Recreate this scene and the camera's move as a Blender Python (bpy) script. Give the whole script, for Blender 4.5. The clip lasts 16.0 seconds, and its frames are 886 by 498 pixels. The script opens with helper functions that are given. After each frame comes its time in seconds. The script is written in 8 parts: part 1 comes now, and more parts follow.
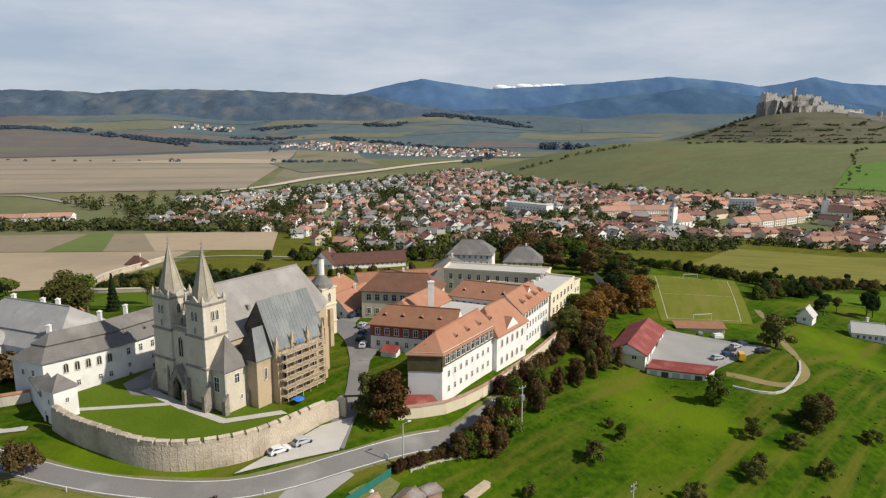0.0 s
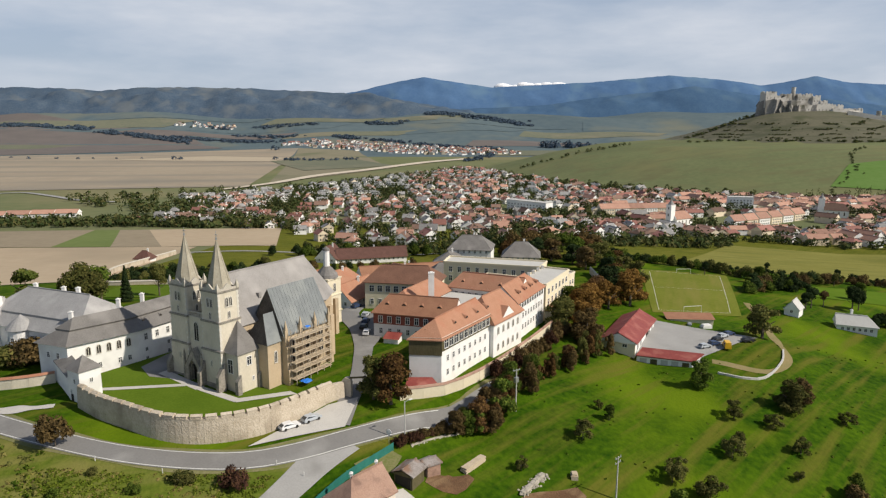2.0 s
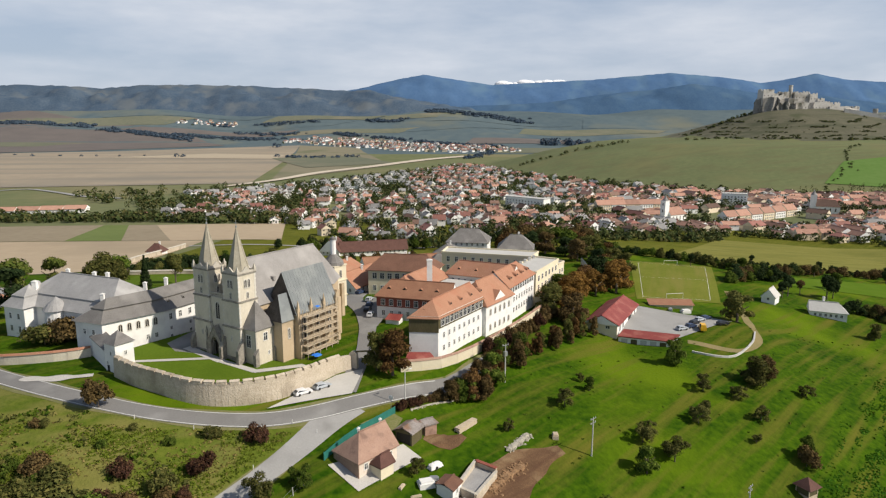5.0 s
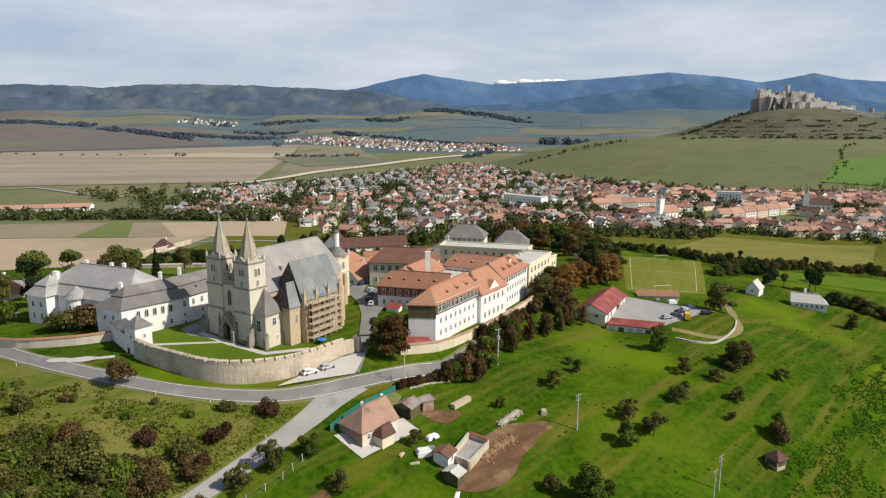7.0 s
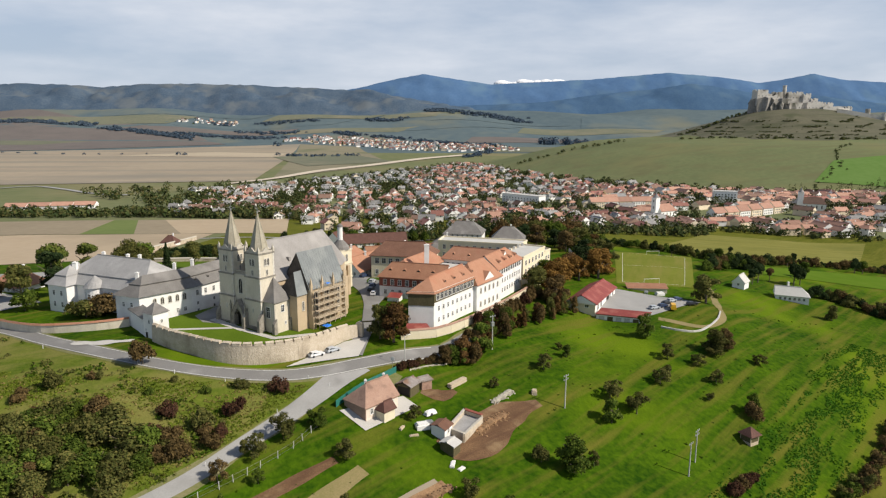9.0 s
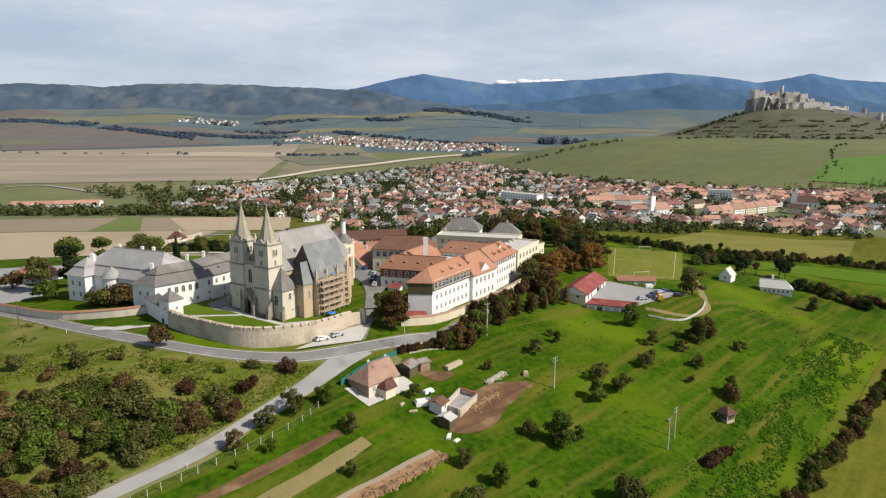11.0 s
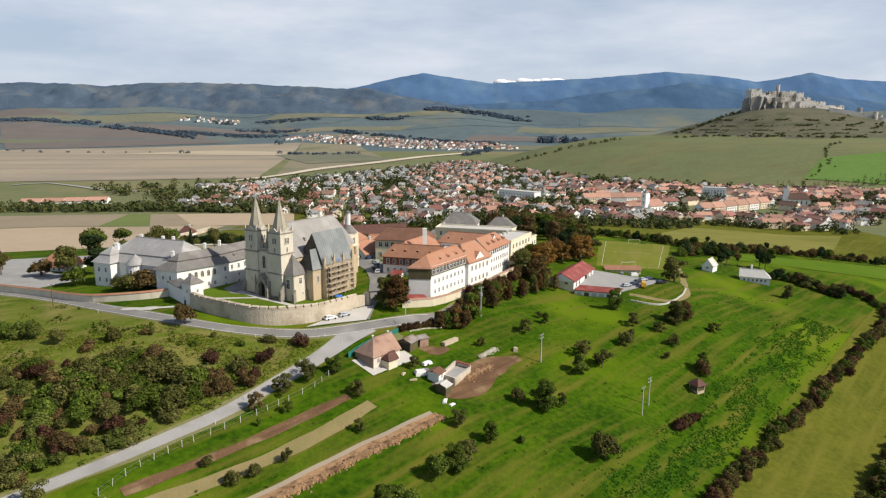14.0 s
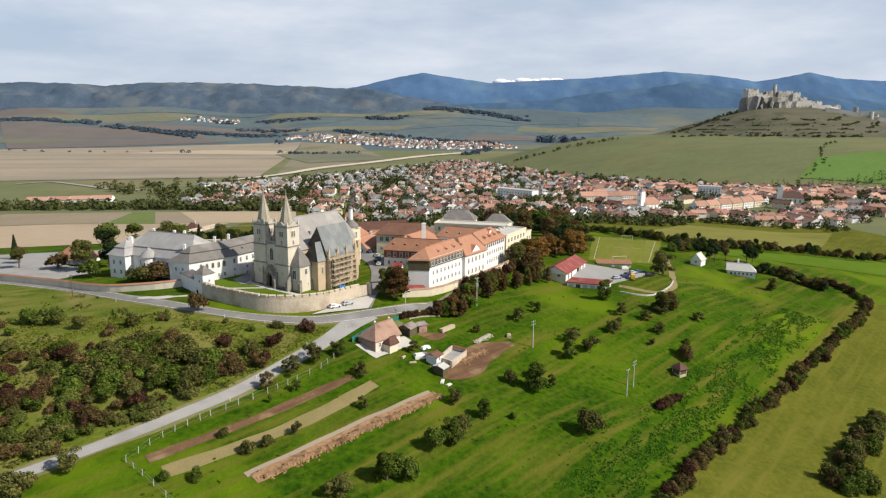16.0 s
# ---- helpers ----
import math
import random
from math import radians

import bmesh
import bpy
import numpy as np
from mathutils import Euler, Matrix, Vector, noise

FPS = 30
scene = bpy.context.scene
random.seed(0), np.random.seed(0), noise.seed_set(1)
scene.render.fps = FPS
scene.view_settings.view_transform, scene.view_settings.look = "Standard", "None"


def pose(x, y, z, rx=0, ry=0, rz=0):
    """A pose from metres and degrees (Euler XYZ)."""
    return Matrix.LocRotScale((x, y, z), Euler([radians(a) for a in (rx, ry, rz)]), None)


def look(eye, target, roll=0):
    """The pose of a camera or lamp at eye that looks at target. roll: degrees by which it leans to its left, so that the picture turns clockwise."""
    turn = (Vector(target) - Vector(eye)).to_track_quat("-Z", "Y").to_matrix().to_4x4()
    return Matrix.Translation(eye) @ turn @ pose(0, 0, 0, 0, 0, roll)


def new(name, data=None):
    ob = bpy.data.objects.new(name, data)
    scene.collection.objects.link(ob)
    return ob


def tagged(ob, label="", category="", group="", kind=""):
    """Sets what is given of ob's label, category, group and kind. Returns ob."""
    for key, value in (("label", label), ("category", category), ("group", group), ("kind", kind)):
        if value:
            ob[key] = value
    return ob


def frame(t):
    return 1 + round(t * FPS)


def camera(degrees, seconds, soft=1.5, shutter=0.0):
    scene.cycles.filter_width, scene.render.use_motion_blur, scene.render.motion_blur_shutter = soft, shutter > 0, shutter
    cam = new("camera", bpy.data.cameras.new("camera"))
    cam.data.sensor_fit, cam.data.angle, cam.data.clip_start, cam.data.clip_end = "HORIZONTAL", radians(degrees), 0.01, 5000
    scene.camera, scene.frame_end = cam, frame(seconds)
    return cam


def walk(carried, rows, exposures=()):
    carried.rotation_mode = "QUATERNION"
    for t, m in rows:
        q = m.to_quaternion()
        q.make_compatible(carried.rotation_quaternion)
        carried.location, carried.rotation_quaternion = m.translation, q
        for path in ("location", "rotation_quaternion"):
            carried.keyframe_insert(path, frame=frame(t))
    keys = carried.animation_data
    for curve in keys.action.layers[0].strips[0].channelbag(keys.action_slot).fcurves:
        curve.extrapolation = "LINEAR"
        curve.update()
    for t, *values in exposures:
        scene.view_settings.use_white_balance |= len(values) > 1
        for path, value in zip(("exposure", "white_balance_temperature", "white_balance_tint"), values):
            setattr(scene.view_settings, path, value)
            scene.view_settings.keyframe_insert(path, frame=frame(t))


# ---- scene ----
cam = camera(69.3, 16.0, 1.25)
PATH = [
    (0, (0.144, -2.608, 71.888), (0.25, -0.643, 71.532), 0.1),
    (0.5, (-0.155, -4.709, 71.719), (-0.047, -2.743, 71.364), 0.2),
    (1, (-0.026, -7.021, 71.82), (0.079, -5.056, 71.463), 0.1),
    (1.5, (-0.083, -9.289, 71.817), (0.023, -7.324, 71.458), 0.2),
    (2, (0.005, -11.975, 71.868), (0.108, -10.011, 71.507), 0.2),
    (2.5, (-0.036, -14.526, 71.974), (0.068, -12.562, 71.611), 0.2),
    (3, (0.135, -17.382, 72.043), (0.236, -15.418, 71.679), 0.1),
    (3.5, (0.133, -19.971, 72.082), (0.234, -18.007, 71.716), 0.2),
    (4, (0.167, -23.017, 72.169), (0.267, -21.053, 71.802), 0.2),
    (6.5, (0.271, -37.927, 72.328), (0.373, -35.964, 71.957), 0.2),
    (7, (0.341, -41.038, 72.208), (0.443, -39.075, 71.837), 0.2),
    (7.5, (0.441, -43.807, 72.183), (0.543, -41.844, 71.811), 0.2),
    (8, (0.412, -47.074, 72.157), (0.513, -45.111, 71.786), 0.3),
    (8.5, (0.322, -49.946, 72.103), (0.424, -47.984, 71.732), 0.3),
    (9, (0.244, -53.154, 72.027), (0.347, -51.192, 71.656), 0.3),
    (11.5, (0.3, -68.597, 71.779), (0.404, -66.634, 71.407), 0.3),
    (12, (0.178, -71.771, 71.768), (0.283, -69.808, 71.396), 0.3),
    (12.5, (0.242, -75.002, 71.871), (0.346, -73.04, 71.498), 0.3),
    (13, (0.196, -78.195, 71.78), (0.301, -76.232, 71.407), 0.3),
    (13.5, (0.309, -81.206, 71.629), (0.413, -79.244, 71.255), 0.2),
    (14, (0.209, -84.495, 71.651), (0.312, -82.533, 71.276), 0.3),
    (14.5, (0.187, -87.784, 71.681), (0.29, -85.823, 71.305), 0.3),
    (15, (0.175, -90.709, 71.54), (0.279, -88.748, 71.164), 0.3),
    (15.5, (0.238, -94.167, 71.557), (0.341, -92.205, 71.181), 0.3),
    (16, (0.198, -97.373, 71.569), (0.302, -95.412, 71.193), 0.3),
]
EXPOSURES = [(0, -0.15), (3, -0.12), (6.5, -0.03), (9, 0.0), (13.5, 0.06), (16, 0.10)]
walk(cam, [(t, look(eye, target, roll)) for t, eye, target, roll in PATH], EXPOSURES)

# ---- daylight: broken high cloud, sun low from the right ----
SUN_AZ, SUN_EL = math.atan2(-0.37, 0.93), radians(41)
sun = new("sun", bpy.data.lights.new("sun", "SUN"))
sun.data.energy, sun.data.angle, sun.data.color = 5.4, radians(0.8), (1.0, 0.915, 0.79)
sun_dir = Vector((math.cos(SUN_AZ) * math.cos(SUN_EL), math.sin(SUN_AZ) * math.cos(SUN_EL), math.sin(SUN_EL)))
sun.matrix_world = look(sun_dir * 300, (0, 0, 0))

world = bpy.data.worlds.new("world")
scene.world = world
world.use_nodes = True
wn, wl = world.node_tree.nodes, world.node_tree.links
wn.clear()
w_out, w_bg = wn.new("ShaderNodeOutputWorld"), wn.new("ShaderNodeBackground")
w_sky = wn.new("ShaderNodeTexSky")
w_sky.sky_type, w_sky.sun_disc = "NISHITA", False
w_sky.sun_elevation, w_sky.sun_rotation = SUN_EL, math.pi / 2 - SUN_AZ
w_co, w_map = wn.new("ShaderNodeTexCoord"), wn.new("ShaderNodeMapping")
w_map.inputs["Scale"].default_value = (2.2, 2.2, 9.0)
w_no = wn.new("ShaderNodeTexNoise")
w_no.inputs["Scale"].default_value, w_no.inputs["Detail"].default_value, w_no.inputs["Roughness"].default_value = 1.6, 7, 0.55
w_ramp = wn.new("ShaderNodeValToRGB")
w_ramp.color_ramp.elements[0].position, w_ramp.color_ramp.elements[0].color = 0.30, (0.8, 0.8, 0.8, 1)
w_ramp.color_ramp.elements[1].position, w_ramp.color_ramp.elements[1].color = 0.72, (1, 1, 1, 1)
w_col = wn.new("ShaderNodeValToRGB")
w_col.color_ramp.elements[0].position, w_col.color_ramp.elements[0].color = 0.33, (4.6, 5.45, 6.85, 1)
w_col.color_ramp.elements[1].position, w_col.color_ramp.elements[1].color = 0.70, (7.0, 7.45, 8.25, 1)
w_mix = wn.new("ShaderNodeMix")
w_mix.data_type = "RGBA"
wl.new(w_co.outputs["Generated"], w_map.inputs["Vector"])
wl.new(w_map.outputs["Vector"], w_no.inputs["Vector"])
wl.new(w_no.outputs["Fac"], w_ramp.inputs["Fac"])
wl.new(w_no.outputs["Fac"], w_col.inputs["Fac"])
w_sep, w_high = wn.new("ShaderNodeSeparateXYZ"), wn.new("ShaderNodeMapRange")
wl.new(w_co.outputs["Generated"], w_sep.inputs["Vector"])
wl.new(w_sep.outputs["Z"], w_high.inputs["Value"])
w_high.inputs["From Min"].default_value, w_high.inputs["From Max"].default_value = 0.20, 0.42
w_high.inputs["To Min"].default_value, w_high.inputs["To Max"].default_value = 1.0, 0.06
w_thin = wn.new("ShaderNodeMath")
w_thin.operation = "MULTIPLY"
wl.new(w_ramp.outputs["Color"], w_thin.inputs[0])
wl.new(w_high.outputs["Result"], w_thin.inputs[1])
wl.new(w_thin.outputs[0], w_mix.inputs["Factor"])
wl.new(w_sky.outputs["Color"], w_mix.inputs["A"])
wl.new(w_col.outputs["Color"], w_mix.inputs["B"])
wl.new(w_mix.outputs["Result"], w_bg.inputs["Color"])
w_bg.inputs["Strength"].default_value = 0.10
wl.new(w_bg.outputs["Background"], w_out.inputs["Surface"])


# ---- materials ----
def surface(name, a, b, rough=0.8, scale=0.4, fine=6.0, bump=0.15, bump_scale=8.0, vary=0.0, island=0.0, metal=0.0, c=None, c_scale=0.05, spec=0.3, stretch=(1, 1, 1), local=False, c_at=(0.52, 0.66), streak=None):
    """Two tones mixed at two scales, with relief; c: a third tone in large patches; vary: from object to object; island: from piece to piece."""
    m = bpy.data.materials.new(name)
    m.use_nodes = True
    n, l = m.node_tree.nodes, m.node_tree.links
    p = n["Principled BSDF"]
    p.inputs["Roughness"].default_value, p.inputs["Metallic"].default_value = rough, metal
    p.inputs["Specular IOR Level"].default_value = spec
    if local:
        vec = n.new("ShaderNodeTexCoord").outputs["Object"]
    else:
        vec = n.new("ShaderNodeNewGeometry").outputs["Position"]
    mp = n.new("ShaderNodeMapping")
    mp.inputs["Scale"].default_value = stretch
    l.new(vec, mp.inputs["Vector"])

    def noise_at(sc, detail=4):
        t = n.new("ShaderNodeTexNoise")
        t.inputs["Scale"].default_value, t.inputs["Detail"].default_value = sc, detail
        l.new(mp.outputs["Vector"], t.inputs["Vector"])
        return t.outputs["Fac"]

    def remap(sock, lo, hi):
        r = n.new("ShaderNodeMapRange")
        r.inputs["From Min"].default_value, r.inputs["From Max"].default_value = lo, hi
        l.new(sock, r.inputs["Value"])
        return r.outputs["Result"]

    def mix(fac, x, y, mode="MIX"):
        k = n.new("ShaderNodeMix")
        k.data_type, k.blend_type = "RGBA", mode
        for sock, v in ((k.inputs["Factor"], fac), (k.inputs["A"], x), (k.inputs["B"], y)):
            if isinstance(v, bpy.types.NodeSocket):
                l.new(v, sock)
            elif isinstance(v, tuple):
                sock.default_value = (*v, 1)
            else:
                sock.default_value = v
        return k.outputs["Result"]

    add = n.new("ShaderNodeMath")
    add.operation = "MULTIPLY_ADD"
    l.new(noise_at(fine, 3), add.inputs[0])
    add.inputs[1].default_value = 0.5
    half = n.new("ShaderNodeMath")
    half.operation = "MULTIPLY"
    l.new(noise_at(scale, 6), half.inputs[0])
    half.inputs[1].default_value = 0.5
    l.new(half.outputs[0], add.inputs[2])
    col = mix(remap(add.outputs[0], 0.36, 0.64), a, b)
    if c:
        col = mix(remap(noise_at(c_scale, 5), *c_at), col, c)
    if streak:
        tone, turn, along_, across = streak
        mq = n.new("ShaderNodeMapping")
        mq.vector_type = "TEXTURE"
        mq.inputs["Rotation"].default_value, mq.inputs["Scale"].default_value = (0, 0, radians(turn)), (1 / along_, 1 / across, 10)
        l.new(vec, mq.inputs["Vector"])
        ts = n.new("ShaderNodeTexNoise")
        ts.inputs["Scale"].default_value, ts.inputs["Detail"].default_value = 1.0, 4
        l.new(mq.outputs["Vector"], ts.inputs["Vector"])
        col = mix(remap(ts.outputs["Fac"], 0.47, 0.72), col, tone)
    for amount, sock in ((vary, n.new("ShaderNodeObjectInfo").outputs["Random"] if vary else None), (island, n.new("ShaderNodeNewGeometry").outputs["Random Per Island"] if island else None)):
        if amount:
            hsv = n.new("ShaderNodeHueSaturation")
            l.new(remap(sock, 0, 1), hsv.inputs["Fac"])
            hsv.inputs["Fac"].default_value = 1
            r = n.new("ShaderNodeMapRange")
            r.inputs["To Min"].default_value, r.inputs["To Max"].default_value = 1 - amount, 1 + amount
            l.new(sock, r.inputs["Value"])
            l.new(r.outputs["Result"], hsv.inputs["Value"])
            for link in list(hsv.inputs["Fac"].links):
                l.remove(link)
            l.new(col, hsv.inputs["Color"])
            col = hsv.outputs["Color"]
    l.new(col, p.inputs["Base Color"])
    if bump:
        bm_ = n.new("ShaderNodeBump")
        bm_.inputs["Strength"].default_value, bm_.inputs["Distance"].default_value = bump, 0.2
        l.new(noise_at(bump_scale, 3), bm_.inputs["Height"])
        l.new(bm_.outputs["Normal"], p.inputs["Normal"])
    return m


M_grass = surface("meadow_grass", (0.014, 0.045, 0.002), (0.06, 0.114, 0.004), 0.95, 0.05, 0.6, 1.0, 1.2, c=(0.10, 0.155, 0.006), c_scale=0.022, spec=0.03, streak=((0.115, 0.115, 0.017), 42, 0.025, 0.28))
M_lawn = surface("mown_lawn", (0.07, 0.115, 0.01), (0.095, 0.145, 0.014), 0.95, 0.1, 2.0, 0.3, 3, spec=0.03)
M_scrub = surface("rough_grass", (0.062, 0.098, 0.010), (0.125, 0.148, 0.022), 0.95, 0.09, 0.7, 1.0, 1.2, c=(0.20, 0.175, 0.06), c_scale=0.05, c_at=(0.50, 0.68), spec=0.03, streak=((0.17, 0.16, 0.045), 20, 0.05, 0.22))
# Grass of plain and castle hill, with some haze blue added to the colour.
M_plain = surface("hazed_plain_grassland", (0.115, 0.135, 0.06), (0.16, 0.165, 0.08), 0.95, 0.006, 0.05, 0.0, c=(0.19, 0.17, 0.09), c_scale=0.0025, spec=0.1)
M_castle = surface("hazed_hill_pasture", (0.112, 0.132, 0.06), (0.148, 0.165, 0.074), 0.95, 0.008, 0.12, 0.0, c=(0.155, 0.155, 0.07), c_scale=0.006, spec=0.1, streak=((0.125, 0.125, 0.06), 8, 0.004, 0.04))
M_steep = surface("dry_hillside", (0.078, 0.076, 0.046), (0.118, 0.11, 0.068), 0.95, 0.02, 0.2, 0.0, c=(0.06, 0.066, 0.03), c_scale=0.015, streak=((0.055, 0.06, 0.03), 0, 0.006, 0.03))
M_far_stubble = surface("valley_stubble_field", (0.27, 0.222, 0.16), (0.325, 0.27, 0.192), 0.95, 0.004, 0.05, 0.0, c=(0.235, 0.205, 0.155), c_scale=0.003, streak=((0.20, 0.178, 0.14), 8, 0.0012, 0.009))
M_valley_olive = surface("valley_fallow_field", (0.19, 0.178, 0.125), (0.235, 0.21, 0.15), 0.95, 0.004, 0.05, 0.0, c=(0.15, 0.155, 0.10), c_scale=0.004, spec=0.0)
# Olive fallow greyed and blued: haze of distance painted into the colour.
M_far_olive = surface("haze_tinted_fallow", (0.13, 0.142, 0.105), (0.165, 0.168, 0.12), 0.95, 0.004, 0.05, 0.0, c=(0.20, 0.185, 0.135), c_scale=0.003, spec=0.0)
M_crop = surface("young_crop", (0.09, 0.165, 0.035), (0.115, 0.19, 0.05), 0.95, 0.01, 0.1, 0.0, spec=0.05)
M_stubble = surface("stubble_field", (0.36, 0.28, 0.185), (0.41, 0.325, 0.22), 0.95, 0.01, 0.15, 0.2, 1, c=(0.30, 0.24, 0.16), c_scale=0.006)
# Brown soil shifted towards blue-grey as painted haze; far fields only.
M_soil = surface("hazed_ploughed_field", (0.125, 0.112, 0.106), (0.158, 0.139, 0.127), 0.95, 0.01, 0.2, 0.2, 1, spec=0.05)
M_olive = surface("olive_field", (0.165, 0.16, 0.08), (0.205, 0.19, 0.10), 0.95, 0.01, 0.15, 0.2, 1)
M_bright = surface("sown_field", (0.075, 0.135, 0.010), (0.10, 0.16, 0.016), 0.95, 0.01, 0.1, 0.0, spec=0.02)
# Meadow green pushed towards blue to imitate haze over the far valley.
M_dkgreen = surface("haze_tinted_meadow", (0.084, 0.116, 0.132), (0.112, 0.145, 0.152), 0.95, 0.002, 0.02, 0.0, c=(0.155, 0.165, 0.135), c_scale=0.0022, spec=0.0)
M_yellow = surface("hay_meadow", (0.16, 0.155, 0.035), (0.20, 0.19, 0.05), 0.95, 0.03, 0.4, 0.2, 1, spec=0.05, streak=((0.13, 0.135, 0.03), 10, 0.02, 0.15))
M_lower = surface("olive_meadow", (0.07, 0.085, 0.010), (0.125, 0.128, 0.018), 0.95, 0.06, 0.6, 0.8, 1.5, spec=0.03, streak=((0.135, 0.13, 0.022), 45, 0.03, 0.35))
M_pitch = surface("pitch_grass", (0.115, 0.135, 0.016), (0.155, 0.17, 0.026), 0.9, 0.05, 0.8, 0.2, 2, spec=0.05, streak=((0.18, 0.17, 0.04), 68, 0.02, 0.2))
M_line = surface("white_line_paint", (0.7, 0.7, 0.66), (0.62, 0.62, 0.57), 0.8)
M_asphalt = surface("worn_asphalt", (0.165, 0.16, 0.152), (0.205, 0.20, 0.19), 0.9, 0.12, 3.0, 0.2, 10, c=(0.25, 0.245, 0.232), c_scale=0.08)
M_gravel = surface("pale_gravel", (0.42, 0.40, 0.37), (0.50, 0.48, 0.44), 0.95, 0.2, 5, 0.4, 12)
M_lane = surface("pale_lane_asphalt", (0.27, 0.265, 0.252), (0.325, 0.32, 0.305), 0.9, 0.15, 3.0, 0.2, 10, c=(0.235, 0.23, 0.218), c_scale=0.1)
M_verge = surface("sandy_verge", (0.20, 0.18, 0.09), (0.12, 0.135, 0.035), 0.95, 0.2, 2, 0.3, 6)
M_motor = surface("raw_earthworks", (0.50, 0.43, 0.33), (0.55, 0.48, 0.38), 0.95, 0.02, 0.3, 0.0)
M_dirt = surface("bare_earth", (0.10, 0.055, 0.027), (0.175, 0.10, 0.05), 0.95, 0.25, 2.5, 0.7, 4, c=(0.235, 0.16, 0.085), c_scale=0.12, streak=((0.085, 0.042, 0.022), 40, 0.06, 0.5))
M_clod = surface("dug_clods", (0.22, 0.13, 0.066), (0.33, 0.205, 0.11), 0.95, 0.8, 5, 0.6, 6, island=0.2, c=(0.15, 0.085, 0.045), c_scale=0.5)
M_straw = surface("cut_straw_strip", (0.25, 0.195, 0.09), (0.175, 0.155, 0.056), 0.95, 0.2, 2.5, 0.4, 4)
# Forest colour with aerial haze mixed in as blue-grey.
M_forest = surface("haze_tinted_forest", (0.052, 0.082, 0.124), (0.086, 0.116, 0.152), 0.95, 0.016, 0.11, 0.0, c=(0.118, 0.138, 0.155), c_scale=0.007, spec=0.0)
# The blue of range and foothills is distance haze put into the base colour.
M_mount = surface("haze_tinted_mountain", (0.066, 0.128, 0.24), (0.082, 0.15, 0.262), 0.95, 0.012, 0.06, 0.0, c=(0.098, 0.17, 0.262), c_scale=0.005, spec=0.0)
M_mount2 = surface("haze_tinted_foothill", (0.05, 0.098, 0.175), (0.066, 0.12, 0.197), 0.95, 0.02, 0.09, 0.0, c=(0.078, 0.132, 0.198), c_scale=0.006, spec=0.0)

M_render = surface("aged_lime_render", (0.52, 0.47, 0.375), (0.62, 0.565, 0.46), 0.9, 0.35, 3.0, 0.3, 6, c=(0.40, 0.36, 0.285), c_scale=0.3, c_at=(0.54, 0.74), stretch=(1, 1, 0.5))
M_ochre = surface("ochre_render", (0.43, 0.335, 0.22), (0.50, 0.395, 0.27), 0.9, 0.3, 3.0, 0.1, 10, c=(0.36, 0.285, 0.19), c_scale=0.2)
M_stone = surface("grey_quoin_stone", (0.40, 0.37, 0.31), (0.52, 0.48, 0.41), 0.85, 0.6, 4, 0.3, 6)
M_quoin = surface("pale_quoin_stone", (0.54, 0.51, 0.45), (0.66, 0.63, 0.56), 0.85, 0.6, 4, 0.3, 6)
M_soot = surface("weathered_dark_stone", (0.17, 0.155, 0.13), (0.34, 0.31, 0.265), 0.9, 0.7, 3, 0.5, 5)
M_nave = surface("warm_grey_slate_roof", (0.235, 0.222, 0.208), (0.30, 0.285, 0.27), 0.7, 0.3, 3.5, 0.4, 6, c=(0.335, 0.318, 0.30), c_scale=0.12, spec=0.25)
M_gable = surface("dark_shingled_gable", (0.05, 0.043, 0.037), (0.12, 0.10, 0.085), 0.85, 0.5, 4, 0.5, 6)
M_wall = surface("rubble_wall_stone", (0.43, 0.36, 0.27), (0.55, 0.48, 0.38), 0.95, 0.5, 2.2, 0.7, 3, c=(0.33, 0.275, 0.205), c_scale=0.18)
M_white = surface("white_limewash", (0.73, 0.72, 0.69), (0.78, 0.77, 0.74), 0.9, 0.3, 2, 0.05, 6, c=(0.66, 0.645, 0.62), c_scale=0.25)
M_slate = surface("grey_slate_roof", (0.135, 0.127, 0.118), (0.19, 0.18, 0.168), 0.7, 0.35, 3.5, 0.5, 6, c=(0.22, 0.208, 0.195), c_scale=0.15, spec=0.25)
M_slate_pale = surface("pale_grey_slate_roof", (0.27, 0.265, 0.258), (0.35, 0.342, 0.332), 0.7, 0.35, 3.5, 0.5, 6, c=(0.40, 0.39, 0.38), c_scale=0.15, spec=0.25)
M_lead = surface("blue_grey_metal_roof", (0.15, 0.165, 0.168), (0.195, 0.21, 0.212), 0.6, 0.4, 3, 0.2, 5, c=(0.22, 0.235, 0.23), c_scale=0.2, spec=0.35)
M_spire = surface("weathered_spire_slabs", (0.30, 0.27, 0.205), (0.40, 0.365, 0.29), 0.85, 0.5, 3, 0.4, 5)
M_tile = surface("orange_clay_tile", (0.33, 0.165, 0.098), (0.41, 0.215, 0.138), 0.85, 0.4, 5, 0.5, 8, c=(0.36, 0.165, 0.1), c_scale=0.2)
M_tile_old = surface("brown_clay_tile", (0.26, 0.125, 0.075), (0.33, 0.17, 0.10), 0.85, 0.4, 4, 0.5, 8)
M_tile_brown = surface("weathered_brown_tile", (0.135, 0.07, 0.046), (0.195, 0.10, 0.066), 0.85, 0.4, 4, 0.5, 8)
M_fallow = surface("brown_fallow_field", (0.235, 0.195, 0.135), (0.28, 0.235, 0.165), 0.95, 0.01, 0.15, 0.2, 1, spec=0.05)
M_strip = surface("green_crop_strip", (0.115, 0.15, 0.05), (0.145, 0.18, 0.062), 0.95, 0.02, 0.2, 0.2, 1, spec=0.03)
